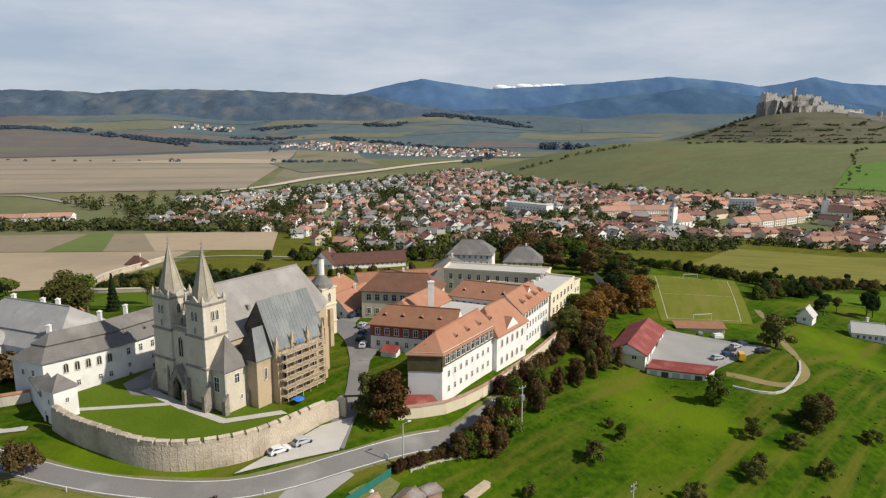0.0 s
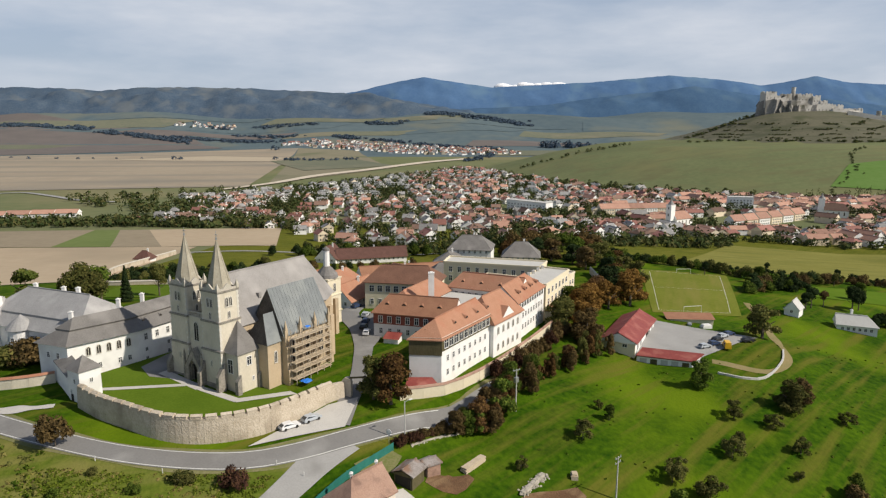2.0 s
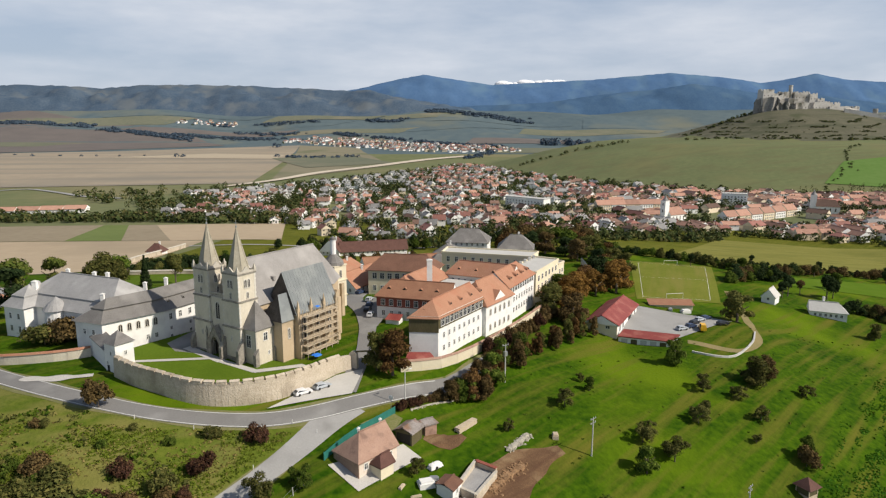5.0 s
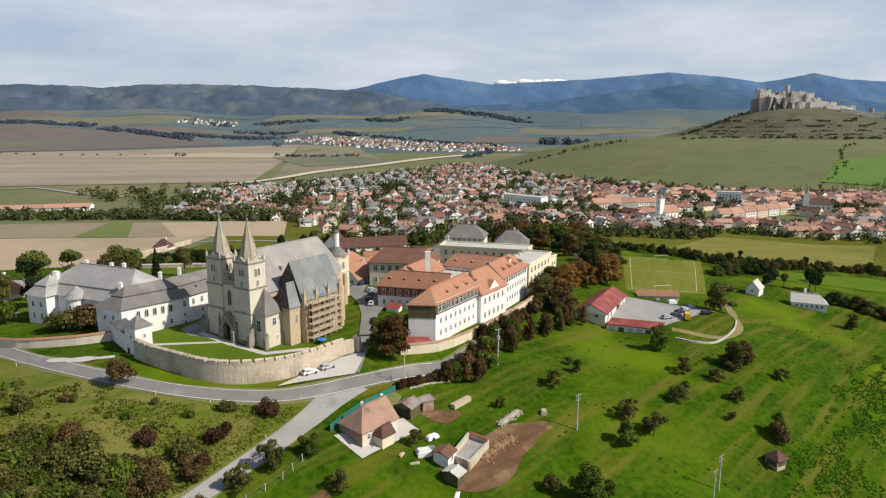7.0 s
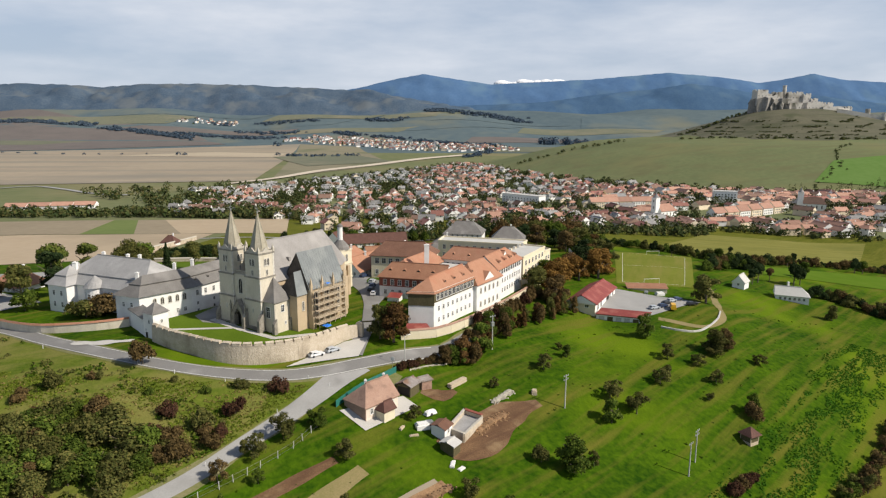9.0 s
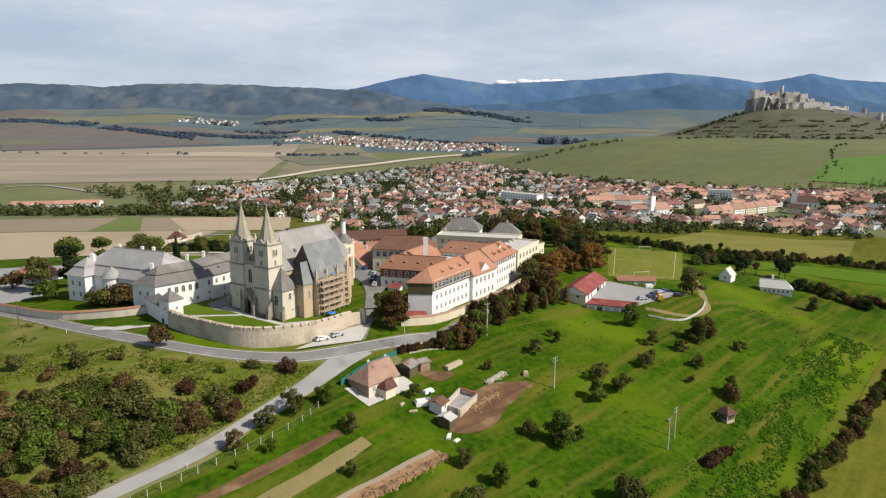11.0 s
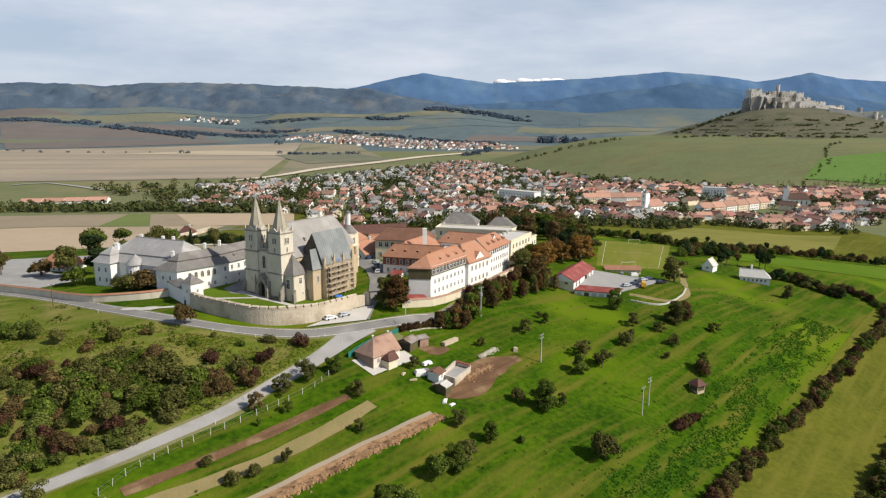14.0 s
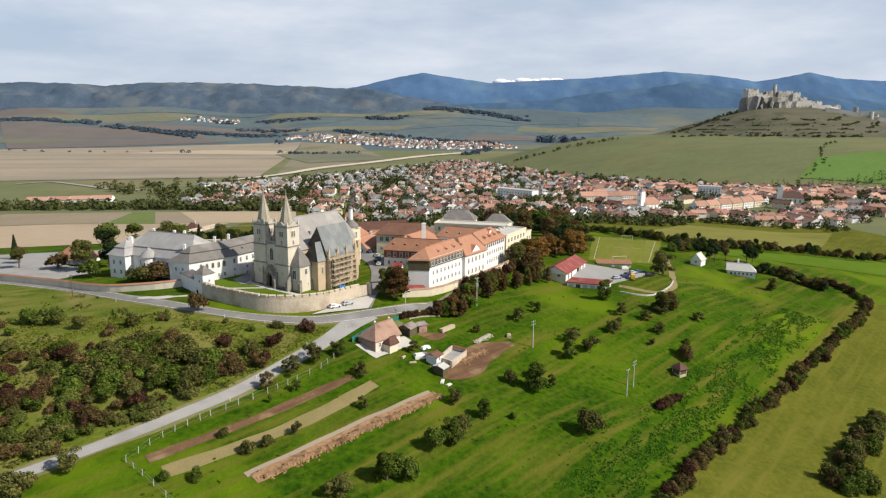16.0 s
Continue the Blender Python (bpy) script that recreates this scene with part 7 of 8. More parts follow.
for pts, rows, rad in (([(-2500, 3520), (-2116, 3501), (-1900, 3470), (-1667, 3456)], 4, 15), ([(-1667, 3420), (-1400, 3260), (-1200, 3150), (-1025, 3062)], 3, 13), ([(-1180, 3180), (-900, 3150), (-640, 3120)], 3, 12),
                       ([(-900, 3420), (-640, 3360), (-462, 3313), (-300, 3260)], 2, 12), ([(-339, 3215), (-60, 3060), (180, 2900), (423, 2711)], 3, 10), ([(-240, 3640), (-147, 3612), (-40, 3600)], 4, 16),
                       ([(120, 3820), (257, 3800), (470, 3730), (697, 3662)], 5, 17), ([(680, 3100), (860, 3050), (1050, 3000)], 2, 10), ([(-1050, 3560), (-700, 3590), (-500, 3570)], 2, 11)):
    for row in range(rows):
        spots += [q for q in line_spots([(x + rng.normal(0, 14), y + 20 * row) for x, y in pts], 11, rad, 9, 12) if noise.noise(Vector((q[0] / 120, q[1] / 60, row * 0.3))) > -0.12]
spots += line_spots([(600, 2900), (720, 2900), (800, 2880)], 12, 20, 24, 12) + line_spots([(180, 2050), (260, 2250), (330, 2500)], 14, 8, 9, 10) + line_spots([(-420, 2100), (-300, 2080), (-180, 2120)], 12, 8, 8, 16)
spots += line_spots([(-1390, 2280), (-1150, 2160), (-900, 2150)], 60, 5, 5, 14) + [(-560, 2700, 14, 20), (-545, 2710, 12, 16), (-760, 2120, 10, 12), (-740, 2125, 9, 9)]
# L_far carries the haze of the distance in its leaf colours.
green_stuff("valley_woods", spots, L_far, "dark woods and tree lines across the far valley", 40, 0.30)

# dark weed patches in the meadow
W = []
BAND = smooth_line([(170, 162), (150, 143), (128, 122), (97, 88), (77, 71), (58, 48), (40, 32)], 0.5)
for k in range(15000):
    i = int(rng.integers(1, len(BAND) - 1))
    d = BAND[i + 1] - BAND[i - 1]
    d = d / np.linalg.norm(d)
    off = rng.normal(0, 6.5)
    c = BAND[i] + np.array([d[1], -d[0]]) * off
    if noise.noise(Vector((i / 34, off / 3.2, 3))) + 0.5 * noise.noise(Vector((i / 9, off / 1.6, 8))) < -0.20 + 0.028 * abs(off):
        continue
    W.append((c[0], c[1], rng.uniform(0.16, 0.4), rng.uniform(0.05, 0.14)))
green_stuff("weed_patches", W, L_weed, "dark green weed clumps in the meadow", 6, 0.7)

# rough tufts: on the meadow, and taller dry growth on the slope
M, S = [], []
for k in range(1500):
    x, y = rng.uniform(-70, 175), rng.uniform(22, 200)
    lane = float(np.interp(y, [20, 35, 45, 55, 65, 75, 85, 95, 104], [-92, -75, -64, -54, -44, -36, -29, -23, -18]))
    if x > lane + 4 and x < 60 + y * 0.62 and not (x < 25 and y > 76) and y < 125 + x * 0.5 and noise.noise(Vector((x / 9, y / 9, 1))) > 0.02:
        M.append((x, y, rng.uniform(0.25, 0.55), rng.uniform(0.04, 0.10)))
for k in range(5200):
    x, y = rng.uniform(-150, -20), rng.uniform(24, 134)
    lane = float(np.interp(y, [20, 35, 45, 55, 65, 75, 85, 95, 104], [-92, -75, -64, -54, -44, -36, -29, -23, -18]))
    bank = float(np.interp(x, [-165, -125, -98, -77, -61, -46, -32, -22], [160, 141, 122, 110.6, 104, 101.7, 102.4, 106]))
    if x < lane - 4 and y < bank - 5 and noise.noise(Vector((x / 8, y / 8, 5))) > (0.02 if y < 84 else 0.2):
        S.append((x, y, rng.uniform(0.35, 0.9), rng.uniform(0.3, 0.9)))
green_stuff("grass_tufts", M, L_tuft, "uneven grass tufts across the meadow", 6, 0.7)
green_stuff("slope_tufts", S[::2], L_olive, "rough olive growth on the slope", 9, 0.55)
green_stuff("slope_grass", S[1::2], L_tuft, "rank green grass clumps on the slope", 9, 0.55)


# ---- castle ruin on its crag ----
castle = thing("castle", "pale ruined stone castle on a rocky hilltop", "castle", pose(960, 1585, 118))


def crag(name, cx, cy, rx, ry, z0, z1, seed):
    m = Mesh()
    n, rows = 40, 5
    r = np.random.default_rng(seed)
    jag = r.uniform(0.74, 1.14, n)
    P = [[(cx + rx * (1.12 - 0.14 * k / rows) * jag[i] * math.cos(2 * math.pi * i / n) + r.normal(0, 2.2), cy + ry * (1.12 - 0.14 * k / rows) * jag[i] * math.sin(2 * math.pi * i / n), z0 + (z1 - z0) * k / rows + r.normal(0, 2.6)) for i in range(n)] for k in range(rows + 1)]
    for k in range(rows):
        for i in range(n):
            j = (i + 1) % n
            m.face([P[k][i], P[k][j], P[k + 1][j], P[k + 1][i]])
    m.face([(p[0], p[1], z1 - 3) for p in P[rows]])
    world_part(name, m, M_crag, castle, "grey limestone crag")


crag("crag", 922, 1584, 50, 30, 92, 149, 3)
crag("crag", 990, 1586, 46, 28, 92, 140, 4)
crag("crag", 945, 1572, 34, 26, 92, 139, 5)


def ruin_block(name, x0, x1, y0, y1, z0, z1, seed, mat=M_rock, teeth=6):
    """A roofless wall block with a broken top edge and window holes."""
    m, r = Mesh(), np.random.default_rng(seed)
    th = 2.2
    for a, b in (((x0, y0), (x1, y0)), ((x1, y0), (x1, y1)), ((x1, y1), (x0, y1)), ((x0, y1), (x0, y0))):
        for i in range(teeth):
            p = [a[k] + (b[k] - a[k]) * i / teeth for k in (0, 1)]
            q = [a[k] + (b[k] - a[k]) * (i + 1) / teeth for k in (0, 1)]
            h = z1 - abs(r.normal(0, 0.09)) * (z1 - z0)
            m.beam((p[0], p[1], (z0 + h) / 2), (q[0], q[1], (z0 + h) / 2), th, 0, h - z0)
    for i in range(max(1, int((x1 - x0) / 9))):
        x = x0 + 4 + i * 9
        m.box(x - 0.8, x + 0.8, y0 - th / 2 - 0.1, y0 - th / 2 + 0.2, z0 + (z1 - z0) * 0.55, z0 + (z1 - z0) * 0.55 + 3, 1)
    world_part(name, m, [mat, M_dark], castle)


ruin_block("palace_ruin", 881, 908, 1572, 1596, 132, 173, 1)
ruin_block("palace_ruin", 908, 934, 1574, 1596, 132, 163, 2)
ruin_block("palace_ruin", 934, 952, 1580, 1600, 132, 168, 3)
ruin_block("palace_ruin", 966, 1003, 1578, 1600, 130, 168, 4, teeth=9)
ruin_block("palace_ruin", 1003, 1022, 1574, 1594, 128, 164, 5)
ruin_block("palace_ruin", 1022, 1040, 1572, 1592, 126, 152, 6)
ruin_block("curtain_wall", 955, 1046, 1560, 1574, 104, 143, 7, teeth=14)
ruin_block("curtain_wall", 1040, 1078, 1566, 1580, 104, 142, 8, teeth=8)
ruin_block("curtain_wall", 1046, 1122, 1556, 1590, 98, 132, 9, teeth=14)
m = Mesh()
m.tube(959, 1586, 130, 181, 5.0, 4.6, 16)
m.tube(959, 1586, 181, 183, 5.1, 5.1, 16)
world_part("keep", m, M_rock, castle, "tall round keep tower")
for (a, b) in (((1122, 1585), (1168, 1560)), ((1168, 1560), (1240, 1580)), ((1240, 1580), (1330, 1560)), ((1122, 1560), (1060, 1520)), ((1060, 1520), (1160, 1490)), ((1160, 1490), (1240, 1470))):
    m = Mesh()
    n = Vector((b[1] - a[1], a[0] - b[0], 0)).normalized()
    for i in range(7):
        p = [a[k] + (b[k] - a[k]) * i / 6 for k in (0, 1)]
        z = at_land(*p)
        m.v += [(p[0] + n.x, p[1] + n.y, z - 4), (p[0] + n.x, p[1] + n.y, z + 8), (p[0] - n.x, p[1] - n.y, z + 8), (p[0] - n.x, p[1] - n.y, z - 4)]
        if i:
            q = 4 * i
            for k in range(3):
                m.f.append((q - 4 + k, q + k, q + k + 1, q - 3 + k))
                m.k.append(0)
    world_part("outer_wall", m, M_rock, castle, "low outer curtain wall")
for x, y, r_, h in ((1168, 1560, 6, 22), (1240, 1580, 6, 16), (1160, 1490, 6, 17), (1121, 1588, 5, 18)):
    m = Mesh()
    z = at_land(x, y)
    m.tube(x, y, z - 3, z + h, r_, r_ * 0.95, 12)
    world_part("wall_tower", m, M_rock, castle)

# ---- the town in the valley ----
T_white = surface("town_white_wall", (0.76, 0.75, 0.72), (0.84, 0.83, 0.80), 0.9, 0.2, 1, 0.0, vary=0.10)
T_cream = surface("town_cream_wall", (0.62, 0.53, 0.39), (0.70, 0.60, 0.45), 0.9, 0.2, 1, 0.0, vary=0.15)
T_grey = surface("town_grey_wall", (0.36, 0.34, 0.31), (0.44, 0.42, 0.38), 0.9, 0.2, 1, 0.0, vary=0.15)
T_orange = surface("town_orange_roof", (0.30, 0.165, 0.118), (0.385, 0.225, 0.165), 0.85, 0.3, 2, 0.0, vary=0.28)
T_red = surface("town_red_roof", (0.20, 0.09, 0.072), (0.26, 0.12, 0.095), 0.8, 0.3, 2, 0.0, vary=0.28)
T_brown = surface("town_brown_roof", (0.14, 0.085, 0.065), (0.19, 0.12, 0.088), 0.85, 0.3, 2, 0.0, vary=0.3)
T_slate = surface("town_grey_roof", (0.19, 0.185, 0.18), (0.27, 0.265, 0.255), 0.75, 0.3, 2, 0.0, vary=0.25)
HOUSE = {}


def town_house_data(shape, wall, roof):
    key = (shape, wall.name, roof.name)
    if key not in HOUSE:
        w, l, e, t, hip = ((8, 10, 6.2, 8.9, 0), (9, 9.5, 6.6, 9.0, 2.6), (7.5, 12.5, 4.6, 7.4, 0), (10, 11, 6.6, 7.2, 4), (8.5, 18, 6.6, 10.0, 0), (9, 11, 6.2, 9.8, 0))[shape]
        q = [(-w / 2, -l / 2), (w / 2, -l / 2), (w / 2, l / 2), (-w / 2, l / 2)]
        a = Mesh()
        a.prism(q, -3, e, 0, False)
        for x in (-w / 4, w / 4):
            for z in (1.0, e - 1.9):
                a.box(x - 0.6, x + 0.6, -l / 2 - 0.06, -l / 2 + 0.05, z, z + 1.3, 1)
        for y in (-l / 4, l / 4):
            for s in (-1, 1):
                a.box(s * w / 2 - 0.06, s * w / 2 + 0.06, y - 0.6, y + 0.6, e - 1.9, e - 0.6, 1)
        b = roof_mesh(q, e, t, (hip, hip), 0.6, 0.25)
        b.box(w * 0.18, w * 0.18 + 0.7, -0.4, 0.4, e, t + 0.7, 1)
        HOUSE[key] = (a.data("wall", [wall, M_glass]), b.data("roof", [roof, wall]))
    return HOUSE[key]


TOWN = [(-300, 640), (-240, 760), (-330, 930), (-260, 1000), (-175, 1130), (-60, 1330), (30, 1480), (120, 1640), (185, 1640), (225, 1420), (330, 1120), (420, 990), (500, 930), (640, 880), (790, 850), (700, 720), (560, 600), (405, 500), (300, 548), (180, 470), (110, 440), (40, 425), (-50, 440), (-110, 560), (-128, 612)]
VILLAGE = [(-640, 3000), (-450, 3150), (-60, 3020), (420, 2700), (440, 2480), (180, 2440), (60, 2480), (-180, 2650), (-400, 2850)]


def within_plan(x, y, poly):
    hit, n = False, len(poly)
    for i in range(n):
        (x0, y0), (x1, y1) = poly[i], poly[(i + 1) % n]
        if (y0 > y) != (y1 > y) and x < (x1 - x0) * (y - y0) / (y1 - y0) + x0:
            hit = not hit
    return hit


KEEP = [(280, 640, 26), (148, 772, 34), (485, 700, 30), (395, 672, 66), (430, 800, 24), (275, 752, 46)]
homes, groves = [], []
for i in range(-60, 70):
    for j in range(-20, 110):
        u, v = i * 20.0, 380 + j * 17.5
        t = 0.32 + 0.25 * math.sin(u / 300) * math.sin(v / 260)
        x, y = 100 + (u - 100) * math.cos(t) - (v - 800) * math.sin(t) * 0.35 + rng.normal(0, 2.2), v + (u - 100) * math.sin(t) * 0.35 + rng.normal(0, 2.2)
        if not within_plan(x, y, TOWN) or any((x - a) ** 2 + (y - b) ** 2 < r_ * r_ for a, b, r_ in KEEP):
            continue
        if noise.noise(Vector((x / 62, y / 62, 2))) > 0.24:
            groves.append((x, y))
            continue
        if (i % 5 == 0 and j % 2) or rng.uniform() < (0.2 if y > 560 else 0.45):
            continue
        homes.append((x, y, math.degrees(t) * 0.6 + (90 if rng.uniform() < 0.45 else 0) + rng.normal(0, 14)))
homes.sort(key=lambda p: p[0] ** 2 * 0.2 + p[1] ** 2)


def style(x, y):
    core = x > 230 and y < 930
    k = rng.uniform()
    wall = (T_white, T_cream, T_white, T_grey, T_white, T_white)[int(rng.integers(0, 6))]
    if core:
        return int((2, 4, 4, 0, 1, 4)[int(rng.integers(0, 6))]), (T_white, T_cream)[int(rng.integers(0, 2))], T_orange if k < 0.62 else T_red if k < 0.8 else T_brown if k < 0.9 else T_slate
    if 930 < y < 2000 and x < 0 and k < 0.7:
        return 3, T_white, T_slate
    return int((0, 1, 2, 5, 0)[int(rng.integers(0, 5))]), wall, T_red if k < 0.26 else T_orange if k < 0.52 else T_brown if k < 0.76 else T_slate


NEAR_HOMES = 300
for x, y, a in homes[:NEAR_HOMES]:
    s, wm, rm = style(x, y)
    wd, rd = town_house_data(s, wm, rm)
    words = {T_white: "white", T_cream: "cream", T_grey: "grey rendered"}[wm] + " town house with a " + {T_orange: "orange tile", T_red: "dark red", T_brown: "brown", T_slate: "grey"}[rm] + " roof"
    o = thing("town_house", words, "house", pose(x, y, at_land(x, y), 0, 0, a) @ Matrix.Diagonal((rng.uniform(0.9, 1.4), rng.uniform(0.9, 1.35), rng.uniform(0.85, 1.15), 1)), "town houses")
    part("wall", wd, None, o)
    part("roof", rd, None, o)


def far_homes(name, places, label, scale=1.0):
    V, F, K = [], [], []
    mats = [T_white, T_cream, T_grey, T_orange, T_red, T_brown, T_slate, M_glass]
    for x, y, a in places:
        s, wm, rm = style(x, y)
        m = pose(x, y, at_land(x, y), 0, 0, a) @ Matrix.Diagonal((scale * rng.uniform(0.9, 1.4), scale * rng.uniform(0.9, 1.3), scale * rng.uniform(0.85, 1.15), 1))
        for me, pair in zip(town_house_data(s, wm, rm), ((wm, M_glass), (rm, wm))):
            b = len(V)
            V += [tuple(m @ v.co) for v in me.vertices]
            for p in me.polygons:
                F.append(tuple(b + i for i in p.vertices))
                K.append(mats.index(pair[p.material_index]))
    me = bpy.data.meshes.new(name)
    me.from_pydata(V, [], F)
    for mt in mats:
        me.materials.append(mt)
    me.polygons.foreach_set("material_index", K)
    tagged(part(name, me, None), label, "houses", kind="stuff")


far_homes("far_town_houses", homes[NEAR_HOMES:], "small white and red-roofed houses of the far town")
vil = []
for k in range(800):
    x, y = rng.uniform(-650, 450), rng.uniform(2450, 3160)
    if within_plan(x, y, VILLAGE):
        vil.append((x, y, rng.uniform(0, 180)))
for k in range(26):
    vil.append((rng.uniform(-1250, -950), rng.uniform(3560, 3640), rng.uniform(0, 180)))
far_homes("village_houses", vil, "tiny red-roofed houses of a distant village", 1.25)

spots = []
for x, y, a in homes:
    for k in range(4):
        if rng.uniform() < 0.72:
            spots.append((x + rng.normal(0, 9), y + rng.normal(0, 9), rng.uniform(2.4, 5.6), rng.uniform(4.5, 10.5)))
for x, y in groves:
    for k in range(3):
        spots.append((x + rng.normal(0, 7), y + rng.normal(0, 7), rng.uniform(3, 6.5), rng.uniform(6, 12)))
for k in range(90):
    x, y = rng.uniform(-320, -110), rng.uniform(640, 900)
    spots.append((x, y, rng.uniform(3, 6), rng.uniform(6, 11)))
for k in range(60):
    x, y = rng.uniform(-50, 110), rng.uniform(385, 470)
    spots.append((x, y, rng.uniform(2.5, 5), rng.uniform(5, 10)))
spots += [(p[0] + rng.normal(0, 20), p[1] + rng.normal(0, 20), rng.uniform(5, 9), rng.uniform(7, 11)) for p in vil[::3]]
green_stuff("town_trees", spots, L_town, "dark garden trees among the town houses", 30)


def town_block(words, x, y, a, w, l, h, top, wall, roof, cols, rows, hips=(3, 3)):
    c, s = math.cos(radians(a)), math.sin(radians(a))
    q = [(x + c * u - s * v, y + s * u + c * v) for u, v in ((-w / 2, -l / 2), (w / 2, -l / 2), (w / 2, l / 2), (-w / 2, l / 2))]
    z = at_land(x, y)
    qq = q if l >= w else q[3:] + q[:3]
    o = quad_house("town_building", words, "building", qq, z - 4, z + h, z + top, wall, roof, hips, 0.6, "larger town buildings")
    wall_windows(o, q[0], q[1], [z + 1.2 + 3.1 * k for k in range(rows)], cols, 1.6, 1.6, 1.0)
    wall_windows(o, q[3], q[0], [z + 1.2 + 3.1 * k for k in range(rows)], max(2, int(l / 5)), 1.6, 1.6, 1.0)
    return o


town_block("long white four-storey slab with a flat roof", 148, 772, -48, 60, 14, 13, 13.6, T_white, M_flat, 12, 3, (6, 6))
town_block("white tall block in the town centre", 430, 800, -18, 30, 14, 16, 16.6, T_white, M_flat, 7, 4, (5, 5))
for k in range(6):
    town_block("white square-side row house with an orange roof", 345 + k * 19.5, 646 + k * 10.5, 28, 19, 12, 8.5, 14, (T_white, T_cream)[k % 2], T_orange, 5, 2, (0, 0))
for k in range(5):
    town_block("square-side row house with an orange roof", 236 + k * 19, 745 + k * 4, 12, 18.5, 11, 8, 13, (T_cream, T_white)[k % 2], T_orange, 5, 2, (0, 0))
for k in range(4):
    town_block("long industrial hall with a red roof", -455 + k * 24, 712 + k * 4, 5, 23, 14, 5, 8.5, T_white, T_orange, 4, 1, (0, 0))


def town_church(words, x, y, a, tower_h, wall, roof):
    z = at_land(x, y)
    o = thing("town_church", words, "church", pose(x, y, z, 0, 0, a))
    m = Mesh()
    m.box(-3.2, 3.2, -3.2, 3.2, -3, tower_h)
    m.box(-3.5, 3.5, -3.5, 3.5, tower_h - 0.5, tower_h)
    part("tower", m, wall, o)
    m = Mesh()
    m.tube(0, 0, tower_h, tower_h + 2.4, 3.6, 2.0, 8)
    m.tube(0, 0, tower_h + 2.4, tower_h + 6.5, 1.6, 0.1, 8)
    part("cap", m, T_slate, o, "dark pointed cap")
    q = [(-6, 3.2), (6, 3.2), (6, 28), (-6, 28)]
    m = Mesh()
    m.prism(q, -3, 9.5, 0, False)
    part("nave_wall", m, wall, o)
    part("nave_roof", roof_mesh(q, 9.5, 16.5, (0, 5), 0.6), [roof, wall], o)
    for zz in (5, 12, tower_h - 5):
        put_window(o, pose(0, -3.2, zz), 1.2, 2.6, "arch")
    for i in range(4):
        put_window(o, pose(6, 7 + i * 5.5, 3.0, 0, 0, 90), 1.3, 4.0, "arch")


town_church("white town church with a tall square tower", 272, 640, -62, 24, T_white, T_orange)
town_church("town church with a white tower and brown roof", 487, 720, -118, 22, T_white, T_brown)


# ---- small things ----
def utility_pole(x, y, h, words, turn=0.0, arms=1, lattice=False, mat=None):
    o = thing("utility_pole", words, "pole", pose(x, y, at_land(x, y), 0, 0, turn), "utility poles")
    m = Mesh()
    m.tube(0, 0, -0.6, h, 0.19, 0.12, 8)
    part("post", m, mat or M_pole, o)
    for k in range(arms):
        m = Mesh()
        m.box(-1.0, 1.0, -0.07, 0.07, h - 0.35 - 1.0 * k, h - 0.23 - 1.0 * k)
        part("crossarm", m, M_metal, o)
        for dx in (-0.85, 0, 0.85):
            i = Mesh()
            i.tube(dx, 0, h - 0.23 - 1.0 * k, h + 0.1 - 1.0 * k, 0.07, 0.05, 6)
            part("insulator", i, M_frame, o, "pale ceramic insulator")
    if lattice:
        m = Mesh()
        m.box(-0.45, 0.45, -0.35, 0.35, h - 3.2, h - 2.0)
        part("transformer", m, M_metal, o, "grey transformer box")
    return o


utility_pole(40.6, 102.4, 9.2, "concrete utility pole with crossarms on the meadow", 40, 2)
utility_pole(66.1, 83.2, 8.6, "pale concrete utility pole on the meadow", 40, 1)
utility_pole(70.0, 88.6, 8.6, "utility pole with three crossarms on the meadow", 40, 2)
utility_pole(24.6, 128.4, 10.5, "utility pole with a transformer in the hedge", 30, 1, True)
utility_pole(-118.8, 128.6, 8.0, "dark leaning pole beside the road", 20, 1, False, M_bark)

lamp = thing("street_lamp", "tall pale concrete street lamp beside the road", "lamp", pose(-1.3, 113.6, at_land(-1.3, 113.6), 0, 0, 120))
m = Mesh()
m.tube(0, 0, -0.5, 9.0, 0.16, 0.1, 8)
part("post", m, M_pole, lamp)
m = Mesh()
m.beam((0, 0, 8.9), (0, -1.2, 9.2), 0.1)
part("arm", m, M_metal, lamp)
m = Mesh()
m.box(-0.16, 0.16, -1.8, -1.1, 9.1, 9.28)
part("lamp_head", m, M_frame, lamp)

mirror = thing("traffic_mirror", "round white traffic mirror at the road junction", "mirror", pose(-4.6, 112.2, at_land(-4.6, 112.2), 0, 0, -25))
m = Mesh()
m.tube(0, 0, -0.3, 3.0, 0.05, 0.05, 6)
part("post", m, M_metal, mirror)
m = Mesh()
n = 16
for i in range(n):
    a, b = 2 * math.pi * i / n, 2 * math.pi * (i + 1) / n
    m.face([(0, -0.12, 2.7), (0.6 * math.cos(a), -0.05, 2.7 + 0.6 * math.sin(a)), (0.6 * math.cos(b), -0.05, 2.7 + 0.6 * math.sin(b))])
    m.face([(0.6 * math.cos(b), 0, 2.7 + 0.6 * math.sin(b)), (0.6 * math.cos(a), 0, 2.7 + 0.6 * math.sin(a)), (0.6 * math.cos(a), -0.05, 2.7 + 0.6 * math.sin(a)), (0.6 * math.cos(b), -0.05, 2.7 + 0.6 * math.sin(b))][::-1])
part("mirror_dish", m, M_frame, mirror)


